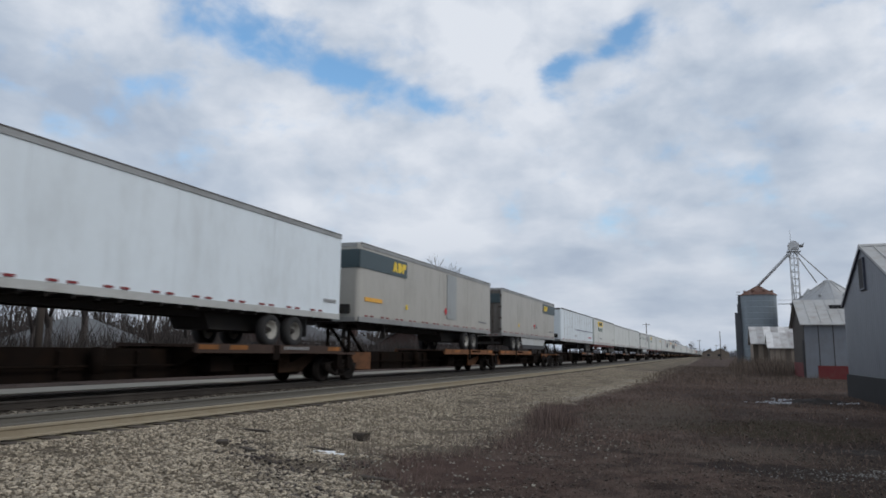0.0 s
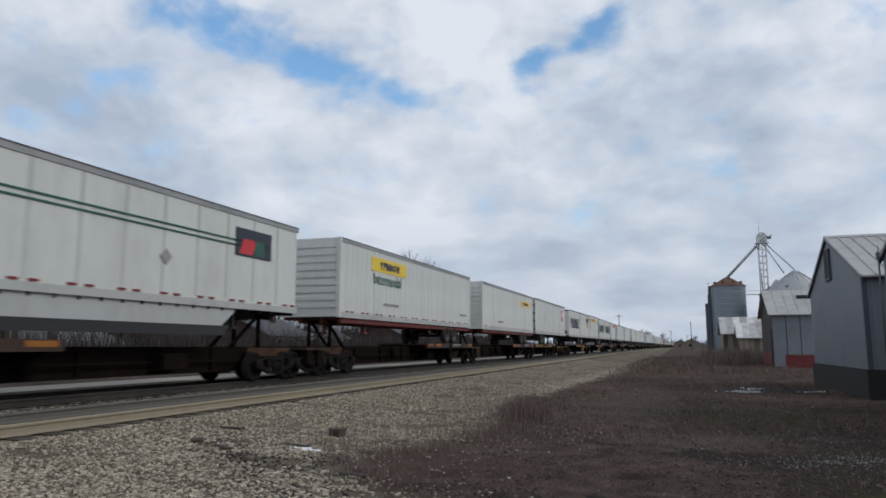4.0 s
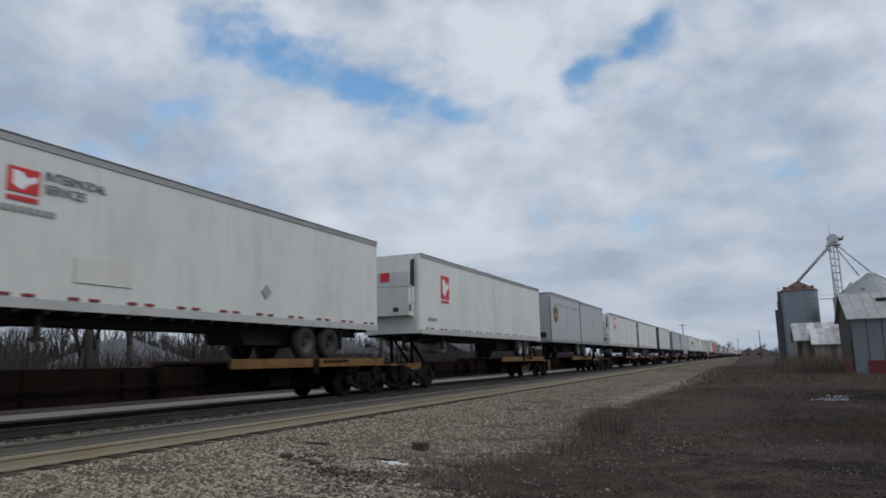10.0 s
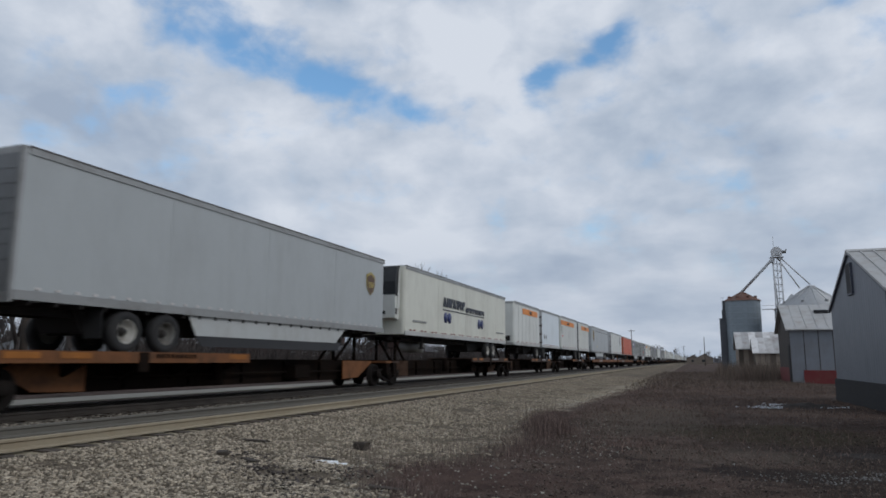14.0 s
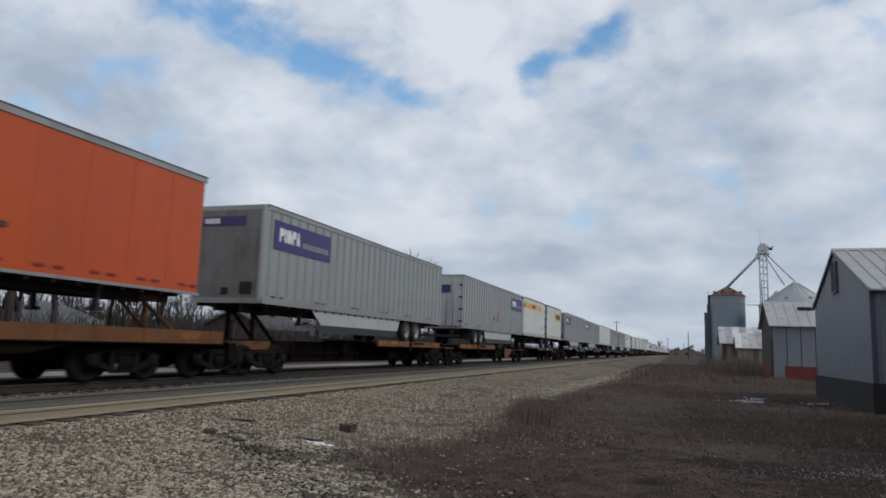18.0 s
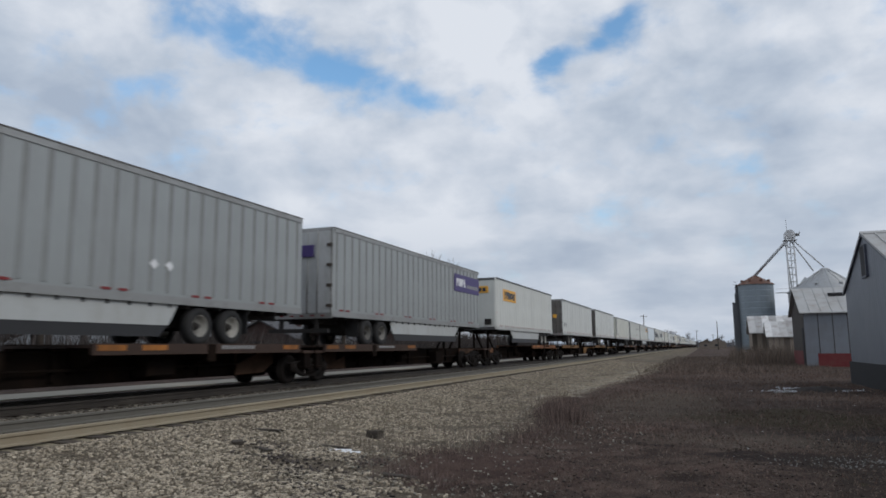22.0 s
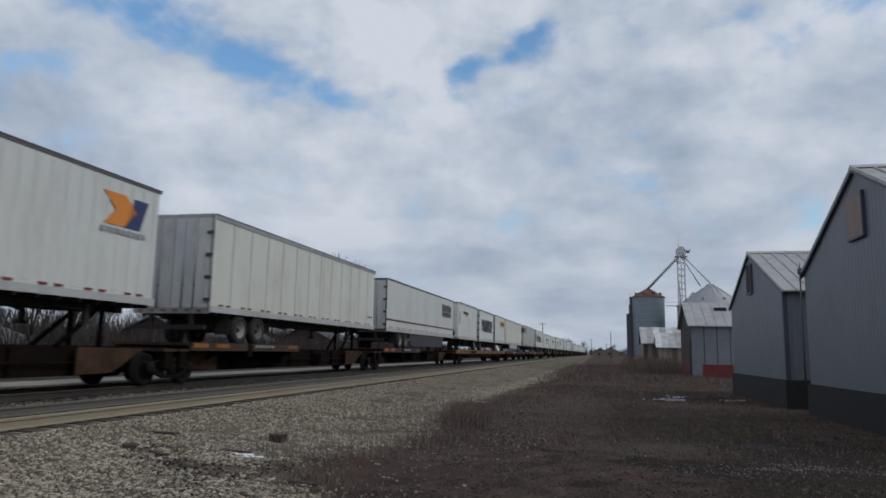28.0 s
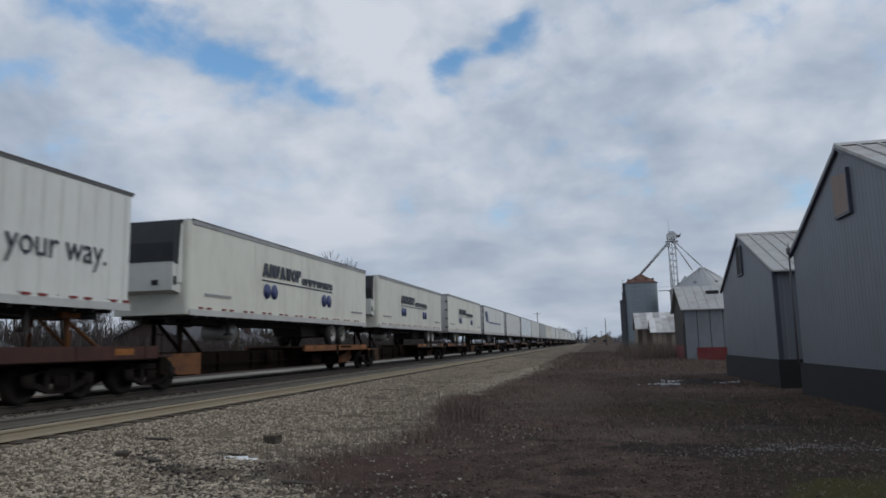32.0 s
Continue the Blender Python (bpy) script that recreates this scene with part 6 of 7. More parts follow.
def field_spots(rng, n):
    y = 11.0 + 52 * rng.random(n) ** 0.8
    x = verge(y) + 0.2 + 11.0 * rng.random(n)
    keep = np.array([noise.noise(Vector((a * 0.45, b * 0.25, 33))) + 0.5 * noise.noise(Vector((a * 1.6, b * 0.9, 6))) for a, b in zip(x, y)]) > rng.uniform(-0.6, 0.35, n)
    keep &= x < np.where(y < 34, 5.3, 9.0)
    return on_ground(x[keep], y[keep])


field_mat = surface("matted brown field grass", (0.150, 0.107, 0.086), 0.9, islands=0.6)
yardgrass = surface("greyish tan dead weeds", (0.12, 0.092, 0.074), 0.9, islands=0.5)
straw = surface("dead straw stems", (0.19, 0.158, 0.13), 0.9, islands=0.5)
russet = surface("dead russet grass", (0.098, 0.063, 0.052), 0.9, islands=0.55)
fringe_mat = surface("purplish brown dead weeds", (0.135, 0.097, 0.084), 0.9, islands=0.6)
blades("short_grass", 95000, turf_spots, (0.014, 0.045), 0.0032, russet, "short dead reddish brown grass", "grass", 1.0)
blades("pale_grass", 36000, turf_spots, (0.012, 0.038), 0.0028, straw, "pale dead grass blades", "grass", 1.1)
blades("dry_stems", 2100, stem_spots, (0.10, 0.30), 0.003, straw, "thin dry weed stems standing in the ballast", "weeds", 0.12)
blades("fringe_weeds", 13500, fringe_spots, (0.03, 0.12), 0.0032, fringe_mat, "dead weeds along the edge of the ballast", "weeds", 0.3)
blades("weed_clump", 3000, clump_spots, (0.13, 0.36), 0.0035, fringe_mat, "tall clump of dry brown weeds", "weeds", 0.18)
blades("field_grass", 60000, field_spots, (0.03, 0.11), 0.006, field_mat, "matted brown dead grass of the yard", "grass", 0.6)
blades("yard_weeds", 9000, yard_spots, (0.12, 0.3), 0.012, yardgrass, "dead weeds far down the yard", "weeds", 0.3)
blades("wall_weeds", 5200, wall_foot_spots, (0.4, 1.3), 0.018, yardgrass, "tall bare brush round the old huts", "brush", 0.2)


# ---- litter on the ground
def chunk(name, x, y, w, d, h, material, label, category, turn=20, seed=1):
    rng = random.Random(seed)
    m = Mesh().box(-w / 2, w / 2, -d / 2, d / 2, 0, h, min(w, h) * 0.2)
    m.v = [(a + rng.uniform(-1, 1) * w * 0.06, b + rng.uniform(-1, 1) * d * 0.1, c + rng.uniform(-1, 1) * h * 0.12) for a, b, c in m.v]
    return thing(name, m, material, label, category, at=pose(x, y, height(x, y) - 0.01, 0, 0, turn))


old_wood = surface("weathered dark wood", (0.055, 0.045, 0.036), 0.9, vary=0.3, scale=8, bump=0.6)
chunk("wood_block", -5.2, 10.75, 0.16, 0.30, 0.13, old_wood, "short dark block of old tie wood", "block", 70, 3)
for q, (x, y, w, l, turn) in enumerate(((-5.26, 9.4, 0.10, 0.5, 80), (-3.45, 7.75, 0.09, 0.42, 75), (-3.43, 6.2, 0.07, 0.28, 35), (-6.8, 9.96, 0.14, 0.55, 85), (-5.9, 8.6, 0.12, 0.4, 60), (-6.5, 8.8, 0.16, 0.25, 40))):
    chunk("board", x, y, w, l, 0.055, old_wood, "dark weathered board lying on the gravel", "board", turn, 4 + q)
scrap = surface("white plastic scrap", (0.70, 0.72, 0.74), 0.4, vary=0.1)
sc = Mesh()
sc.prism([(-0.03, 0.0), (0.03, 0.004), (0.0, 0.018)], "y", -0.26, 0.2).prism([(0.05, 0.01), (0.10, 0.02), (0.09, 0.034)], "y", -0.1, 0.24).prism([(-0.10, 0.0), (-0.07, 0.02), (-0.055, 0.004)], "y", -0.05, 0.16)
thing("plastic_scrap", sc, scrap, "torn white plastic scrap on the gravel", "litter", at=pose(-4.93, 9.14, 0.045, 0, 0, 100))

snow_mat = surface("old grainy snow", (0.72, 0.75, 0.80), 0.8, vary=0.12, scale=5, grime=0.3, grime_colour=(0.2, 0.18, 0.16), bump=0.5)


def snow_patch(x, y, w, d, seed):
    rng = random.Random(seed)
    m = Mesh()
    for k in range(46):
        cx, cy = rng.gauss(0, w * 0.5), rng.gauss(0, d * 0.35)
        r = rng.uniform(0.04, 0.16) * w * 0.5
        o = [(cx + r * 1.6 * math.cos(a) * rng.uniform(0.6, 1.2), cy + r * math.sin(a) * rng.uniform(0.6, 1.2)) for a in [i * math.pi / 4 for i in range(8)]]
        m.prism(o, "z", -0.03, rng.uniform(0.02, 0.04))
    thing("snow_patch", m, snow_mat, "thin patch of old snow on the brown grass", "snow", "snow patches", at=pose(x, y, 0.0, 0, 0, rng.uniform(-20, 20)))


for i, q in enumerate([(2.3, 25.6, 0.55, 0.9), (3.0, 27.4, 0.6, 1.0), (4.4, 26.4, 0.5, 0.8)]):
    snow_patch(*q, 20 + i)


def clod_spots(rng, n):
    y = 4.5 + 14 * rng.random(n) ** 1.5
    x = -2.6 + 8.0 * rng.random(n)
    keep = np.array([noise.noise(Vector((a * 0.8, b * 0.8, 27))) + 0.5 * noise.noise(Vector((a * 2.6, b * 2.6, 2))) for a, b in zip(x, y)]) > rng.uniform(-0.4, 0.3, n)
    keep &= x > verge(y) + 0.3
    return on_ground(x[keep], y[keep], 0.004)


def litter_spots(rng, n):
    c = rng.integers(0, 7, n)
    cx = np.array([-4.75, -5.5, -6.2, -4.2, -3.5, -4.5, -3.0])[c]
    cy = np.array([7.75, 8.2, 9.0, 7.1, 6.6, 8.7, 6.1])[c]
    x, y = cx + rng.normal(0, 0.34, n), cy + rng.normal(0, 0.18, n)
    return on_ground(x, y, 0.012)


clod_mat = surface("crumbly brown soil", (0.075, 0.057, 0.047), 0.95, vary=0.3, scale=6, islands=0.85)
pebbles("soil_clods", 15000, clod_spots, (0.004, 0.016), clod_mat, "crumbly dark clods of soil and dead leaf", "soil")
pebbles("track_litter", 800, litter_spots, (0.006, 0.02), surface("dark crumbs of rotten wood", (0.06, 0.05, 0.046), 0.95, islands=0.7), "dark crumbs of rotten wood on the ballast", "litter")
frost = surface("pale frozen crumbs", (0.20, 0.20, 0.195), 0.9, islands=0.5)


def frost_spots(rng, n):
    x = rng.normal(0, 0.75, n) + 2.5
    y = rng.normal(0, 0.28, n) + 10.7 + (x - 2.3) * 0.3
    return on_ground(x, y, 0.012)


pebbles("frozen_crumbs", 620, frost_spots, (0.003, 0.009), frost, "pale icy crumbs scattered on the bare soil", "ice")
dark_soil = surface("dark turned soil", (0.024, 0.018, 0.015), 0.95, vary=0.3, scale=4, bump=0.8)
for x, y, w, d, h in ((3.6, 26.6, 1.2, 0.9, 0.14), (2.6, 13.2, 1.0, 0.5, 0.05), (1.2, 6.5, 0.5, 0.3, 0.05)):
    m = Mesh().lathe((0, 0, -0.03), [(h + 0.03, 0.001), (h, 0.25), (h * 0.75, 0.5), (h * 0.35, 0.8), (0.0, 1.0)], "z", 22)
    m.v = [(p * w * (1 + 0.5 * noise.noise(Vector((p * 3, q * 3, x)))), q * d * (1 + 0.5 * noise.noise(Vector((p * 3, q * 3, y)))), r + h * 0.8 * noise.noise(Vector((p * 5, q * 5, 3))) * (r > 0.0)) for p, q, r in m.v]
    thing("soil_mound", m, dark_soil, "low heap of dark turned soil", "soil", at=(x, y, 0.0))


# ---------------------------------------------------------------- barns and elevator
barn_grey = surface("blue-grey painted steel siding", (0.150, 0.163, 0.190), 0.5, vary=0.06, scale=0.7, grime=0.25, grime_colour=(0.13, 0.13, 0.135), streak=0.7)
found_dark = surface("dark concrete footing", (0.019, 0.019, 0.021), 0.85, vary=0.2, scale=1.5, bump=0.4)
tin = surface("galvanised roof tin", (0.40, 0.40, 0.395), 0.55, metal=0.2, vary=0.14, scale=1.0, grime=0.6, grime_colour=(0.26, 0.21, 0.17), streak=0.2, each=0.08)
trim_blue = surface("dark blue corner trim", (0.06, 0.065, 0.09), 0.5, vary=0.1)
board_tan = surface("weathered pinkish plywood", (0.26, 0.20, 0.17), 0.8, vary=0.15, scale=3)
dark_gap = surface("dark louvre", (0.02, 0.02, 0.022), 0.8)


def barn(name, x0, x1, y0, y1, ridge, z_found, z_eave, z_ridge, label, shutter, rib):
    root = new(name)
    root.matrix_world = Matrix.Translation((x0, y0, 0))
    tagged(root, label, "barn")
    W, D, R = x1 - x0, y1 - y0, ridge - y0
    part("footing", Mesh().box(-0.02, W, -0.02, D + 0.02, -0.3, z_found), found_dark, root)
    for x in (0.05, W - 0.15):
        w = part("gable_wall", Mesh().prism([(0.05, z_found), (D - 0.05, z_found), (D - 0.05, z_eave), (R, z_ridge), (0.05, z_eave)], "x", x, x + 0.1), barn_grey, root)
        ribs, y = Mesh(), 0.2
        while y < D - 0.1:
            top = z_eave + (z_ridge - z_eave) * (y / R if y < R else (D - y) / (D - R))
            ribs.prism([(x - 0.004, y - 0.02), (x - 0.004, y + 0.02), (x + 0.01, y + 0.05), (x + 0.01, y - 0.05)], "z", z_found + 0.02, top - 0.05)
            y += rib
        if x < 1:
            part("siding_ribs", ribs, barn_grey, w)
    for y in (0.05, D - 0.15):
        w = part("side_wall", Mesh().box(0.15, W - 0.15, y, y + 0.1, z_found, z_eave), barn_grey, root)
        ribs, x = Mesh(), 0.3
        while x < W - 0.2:
            ribs.prism([(x - 0.05, y + 0.01), (x - 0.02, y - 0.010), (x + 0.02, y - 0.010), (x + 0.05, y + 0.01)], "z", z_found + 0.02, z_eave - 0.02)
            x += rib
        if y < 1:
            part("siding_ribs", ribs, barn_grey, w)
    for s, (ya, yb) in enumerate(((R, 0.0), (R, D))):
        d = -1 if yb < ya else 1
        run = abs(yb - ya)
        slope = (z_ridge - z_eave) / run
        ye, ze = yb + d * 0.16, z_eave - slope * 0.16
        roof = part("roof_slope", Mesh().prism([(ya, z_ridge + 0.02), (ye, ze + 0.02), (ye, ze + 0.07), (ya, z_ridge + 0.07)], "x", -0.03, W + 0.03), tin, root)
        n = int(W / 0.4)
        for i in range(n + 1):
            xx = -0.005 + W * i / n
            key = ("seam", name, s)
            if key not in KEPT:
                KEPT[key] = Mesh().prism([(ya, z_ridge + 0.06), (ye, ze + 0.06), (ye, ze + 0.105), (ya, z_ridge + 0.105)], "x", -0.022, 0.022).data("seam", tin)
            part("seam", KEPT[key], tin, roof, at=(xx, 0, 0))
        part("barge_board", Mesh().prism([(ya, z_ridge - 0.04), (ye, ze - 0.04), (ye, ze + 0.03), (ya, z_ridge + 0.03)], "x", -0.03, 0.04), trim_blue, root)
    part("ridge_cap", Mesh().prism([(R - 0.16, z_ridge + 0.03), (R + 0.16, z_ridge + 0.03), (R, z_ridge + 0.13)], "x", -0.035, W + 0.03), tin, root)
    part("corner_trim", Mesh().box(0.02, 0.16, 0.02, 0.15, z_found, z_eave), trim_blue, root)
    ya, yb, za, zb, mat = shutter
    ya, yb = ya - y0, yb - y0
    sh = part("hatch", Mesh().prism([(ya, za), (yb, za), (yb, zb), (ya, zb - (0.0 if mat is dark_gap else 0.12))], "x", -0.01, 0.06), mat, root)
    part("hatch_frame", Mesh().box(-0.03, 0.05, ya - 0.06, ya, za - 0.05, zb).box(-0.03, 0.05, ya, yb, za - 0.06, za), trim_blue, sh)
    return root


barn("near_barn", 5.5, 18.5, 12.6, 21.15, 16.85, 0.83, 3.84, 5.72, "blue-grey steel barn with a dark footing and boarded hatch", (16.42, 17.34, 4.22, 5.17, board_tan), 0.2)
barn("far_barn", 5.5, 15.0, 23.45, 32.1, 28.05, 0.85, 3.6, 5.37, "smaller blue-grey steel barn with a ribbed tin roof", (27.7, 28.5, 3.92, 4.98, dark_gap), 0.3)
mast = Mesh().bar((0, 0, 0.8), (0, -0.03, 4.0), 0.024, 8).box(-0.05, 0.05, -0.08, 0.03, 3.85, 4.02).bar((0, -0.03, 4.0), (0.03, 0.05, 4.2), 0.012)
part("service_mast", mast, dark_trim, [o for o in bpy.data.objects if o.name == "near_barn"][0], "dark conduit mast on the corner", (-0.04, 8.62, 0))

shed_brown = surface("dark weathered boards", (0.06, 0.05, 0.045), 0.85, vary=0.3, scale=2, bump=0.4)
shed_blue = surface("pale blue-grey sheet panels", (0.185, 0.20, 0.225), 0.55, vary=0.1, scale=1.5, grime=0.4, grime_colour=(0.13, 0.12, 0.12), streak=0.6, each=0.1)
base_red = surface("faded red boards", (0.15, 0.025, 0.026), 0.75, vary=0.2, scale=2, grime=0.3)
rust_tin = surface("rusty roof sheet", (0.17, 0.085, 0.06), 0.75, vary=0.3, scale=1.2, grime=0.4, grime_colour=(0.3, 0.27, 0.25))
bare_wood = surface("grey brown bare boards", (0.20, 0.165, 0.135), 0.9, vary=0.3, scale=2, grime=0.4, streak=0.6, each=0.5)


sheet_tin = surface("streaked old roof sheet", (0.55, 0.545, 0.54), 0.6, metal=0.15, vary=0.2, scale=1.5, grime=0.6, grime_colour=(0.17, 0.115, 0.09), each=0.45)


def gable_shed(name, x0, x1, y0, y1, eave, ridge, roof_mat, front_mat, end_mat, label, panel=0.9, sheets=False):
    root = new(name)
    root.matrix_world = Matrix.Translation((x0, y0, 0))
    tagged(root, label, "shed")
    W, D = x1 - x0, y1 - y0
    part("end_wall", Mesh().prism([(0, -0.2), (D, -0.2), (D, eave), (D * 0.5, ridge), (0, eave)], "x", 0, 0.1), end_mat, root)
    part("end_wall", Mesh().prism([(0, -0.2), (D, -0.2), (D, eave), (D * 0.5, ridge), (0, eave)], "x", W - 0.1, W), end_mat, root)
    part("back_wall", Mesh().box(0.1, W - 0.1, D - 0.1, D, -0.2, eave), end_mat, root)
    n = max(2, round(W / panel))
    front = part("front_wall", Mesh().box(0.1, W - 0.1, 0.0, 0.08, -0.2, eave), end_mat, root)
    for i in range(n):
        a, b = 0.02 + (W - 0.04) * i / n, 0.02 + (W - 0.04) * (i + 1) / n - 0.06
        part("panel", Mesh().box(a, b, -0.03, 0.02, 0.05, eave - 0.05), front_mat, front)
    for d, ye in ((-1, 0), (1, D)):
        slope = (ridge - eave) / (D * 0.5)
        y2, z2 = ye + d * 0.3, eave - slope * 0.3
        roof = part("roof_slope", Mesh().prism([(D * 0.5, ridge + 0.02), (y2, z2 + 0.02), (y2, z2 + 0.08), (D * 0.5, ridge + 0.08)], "x", -0.25, W + 0.25), roof_mat, root)
        k = int(W / 0.6)
        for i in range(k if sheets else 0):
            xa = -0.25 + (W + 0.5) * i / k
            part("roof_sheet", Mesh().prism([(D * 0.5, ridge + 0.07), (y2, z2 + 0.07), (y2, z2 + 0.1), (D * 0.5, ridge + 0.1)], "x", xa, xa + (W + 0.5) / k - 0.03), sheet_tin, roof)
        for i in range(0 if sheets else k + 1):
            xx = -0.22 + (W + 0.4) * i / k
            part("seam", Mesh().prism([(D * 0.5, ridge + 0.07), (y2, z2 + 0.07), (y2, z2 + 0.12), (D * 0.5, ridge + 0.12)], "x", xx - 0.03, xx + 0.03), roof_mat, roof)
    return root


shed = gable_shed("grain_shed", 6.75, 13.2, 55.0, 61.5, 3.85, 5.65, tin, shed_blue, shed_brown, "grain shed with a tin roof, pale panels and red base")
part("red_base", Mesh().box(0.75, 6.4, -0.06, 0.0, -0.2, 0.92), base_red, shed, "faded red boards")
part("red_base", Mesh().box(-0.05, 0.0, 1.0, 6.4, -0.2, 1.1), base_red, shed, "faded red boards")
# no opening is cut: a near-black sheet stands for the shade inside
part("doorway", Mesh().box(-0.04, 0.02, 0.25, 1.0, -0.1, 2.7), dark_gap, shed, "dark open doorway")
part("roof_vent", Mesh().box(2.0, 2.9, 1.9, 2.5, 4.95, 5.25), dark_gap, shed)
hut = gable_shed("old_hut", 5.0, 9.6, 82.0, 87.0, 2.95, 4.65, tin, bare_wood, bare_wood, "old weathered wooden hut with a streaked tin roof", 0.5, True)
lean = gable_shed("lean_to", 6.4, 9.4, 79.5, 82.0, 2.6, 3.9, tin, bare_wood, bare_wood, "lean-to with pale rust-streaked roof sheets", 0.5, True)

bin_steel = surface("blue-grey galvanised bin steel", (0.24, 0.28, 0.31), 0.55, metal=0.3, vary=0.1, scale=0.5, grime=0.4, grime_colour=(0.15, 0.16, 0.17), streak=0.7)
bin_light = surface("light galvanised bin steel", (0.40, 0.41, 0.42), 0.55, metal=0.3, vary=0.1, scale=0.5, grime=0.3, grime_colour=(0.22, 0.2, 0.18), streak=0.5)
frame_steel = surface("galvanised frame steel", (0.52, 0.53, 0.54), 0.55, metal=0.1, vary=0.12, scale=2)


def grain_bin(name, x, y, r, eave, apex, wall, roof, label, ring=0.82):
    root = new(name)
    root.matrix_world = Matrix.Translation((x, y, 0))
    tagged(root, label, "grain bin", "grain bins")
    n = int(eave / ring)
    for i in range(n):
        z0, z1 = eave * i / n, eave * (i + 1) / n
        key = ("ring", r, n)
        if key not in KEPT:
            h = eave / n
            prof = []
            for k in range(9):
                prof.append((h * k / 8, r + (0.02 if k % 2 else 0.0)))
            prof.append((h, r - 0.03))
            KEPT[key] = Mesh().lathe((0, 0, 0), prof, "z", 40).data("wall_ring", wall)
        part("wall_ring", KEPT[key], wall, root, at=(0, 0, z0))
    part("roof_cone", Mesh().lathe((0, 0, eave), [(-0.05, r + 0.15), (0.03, r + 0.15), ((apex - eave) * 0.93, r * 0.12), (apex - eave, r * 0.11), (apex - eave + 0.08, 0.001)], "z", 32), roof, root)
    ribs = Mesh()
    for i in range(16):
        a = 2 * math.pi * i / 16
        ribs.bar(((r + 0.1) * math.cos(a), (r + 0.1) * math.sin(a), eave + 0.05), (r * 0.12 * math.cos(a), r * 0.12 * math.sin(a), eave + (apex - eave) * 0.94 + 0.03), 0.04, 4)
    part("roof_ribs", ribs, roof, root)
    part("base_ring", Mesh().lathe((0, 0, 0), [(-0.3, r + 0.15), (0.2, r + 0.15), (0.22, r - 0.05)], "z", 32), found_dark, root)
    for i in range(4):
        a = radians(200 + i * 45)
        part("roof_vent", Mesh().lathe(((r * 0.8) * math.cos(a), (r * 0.8) * math.sin(a), eave + (apex - eave) * 0.2), [(0, 0.2), (0.3, 0.2), (0.36, 0.26), (0.46, 0.001)], "z", 8), roof, root)
    return root


bin1 = grain_bin("grain_bin", 7.85, 113.0, 2.45, 10.45, 11.85, bin_steel, rust_tin, "tall blue-grey grain bin with a rusty cone roof")
grain_bin("grain_bin", 16.7, 110.0, 4.85, 8.9, 12.2, bin_light, bin_light, "wide pale galvanised grain bin with a cone roof")
stair = Mesh()
for k, (w, z0, z1) in enumerate(((0.9, 0.0, 7.9), (0.5, 0.0, 9.2), (0.35, 0.0, 10.6))):
    stair.box(-2.75 - w + 0.3, -2.45, -0.5 + k * 0.25, -0.3 + k * 0.25, z0, z1)
for z in np.arange(0.5, 11, 0.4):
    stair.box(-3.0, -2.5, -0.62, -0.56, float(z), float(z) + 0.05)
part("ladder_tower", stair, surface("dark ladder steel", (0.08, 0.085, 0.095), 0.6, vary=0.2), bin1, "dark ladder tower on the bin wall")

leg = new("elevator_leg")
leg.matrix_world = Matrix.Translation((12.6, 110.0, 0))
tagged(leg, "galvanised grain elevator tower with head box and spouts", "grain elevator")
tw = Mesh()
for x, y in ((-0.5, -0.5), (0.5, -0.5), (0.5, 0.5), (-0.5, 0.5)):
    tw.bar((x, y, -0.3), (x, y, 17.0), 0.055, 5)
for i in range(17):
    z = 0.5 + i
    for a, b in (((-0.5, -0.5), (0.5, -0.5)), ((-0.5, -0.5), (-0.5, 0.5)), ((0.5, -0.5), (0.5, 0.5)), ((-0.5, 0.5), (0.5, 0.5))):
        tw.bar((*a, z), (*b, z), 0.05, 4)
    tw.bar((-0.5, -0.5, z), (0.5, -0.5, z + 1), 0.035, 4)
part("tower_frame", tw, frame_steel, leg)
part("casing", Mesh().box(-0.05, 0.05, -0.05, 0.05, -0.2, 16.6), frame_steel, leg)
part("casing", Mesh().bar((-0.6, 0.0, 16.4), (-0.15, -0.2, 7.8), 0.09, 8), frame_steel, leg)
part("head_box", Mesh().prism([(-0.7, 16.7), (0.7, 16.7), (0.7, 17.5), (0.3, 17.95), (-0.3, 17.95), (-0.7, 17.5)], "y", -0.4, 0.4), frame_steel, leg)
part("drive_motor", Mesh().lathe((0.75, -0.1, 17.2), [(0, 0.22), (0.5, 0.22), (0.55, 0.001)], "x", 10).bar((1.2, 0, 17.2), (1.35, 0, 17.6), 0.08), dark_trim, leg)
part("platform", Mesh().box(-0.9, 0.9, -0.7, 0.7, 16.4, 16.46), frame_steel, leg)
part("mast", Mesh().bar((-0.3, 0, 17.9), (-0.32, 0, 19.6), 0.03), frame_steel, leg)
part("distributor", Mesh().lathe((-0.6, -0.2, 15.6), [(0, 0.15), (0.3, 0.3), (0.7, 0.3), (0.9, 0.1)], "z", 10), frame_steel, leg)
for p, q, r in (((-0.5, 0, 16.3), (-4.75, 3, 11.8), 0.2), ((0.1, 0, 16.4), (2.7, 0, 11.9), 0.09), ((0.2, 0, 16.7), (4.1, 0, 12.35), 0.09)):
    part("spout", Mesh().bar(p, q, r, 8), frame_steel, leg)
part("catwalk", Mesh().box(-2.4, 0.0, -0.2, 0.2, 8.9, 9.0).bar((-2.4, -0.2, 9.5), (0, -0.2, 9.5), 0.025), frame_steel, leg)
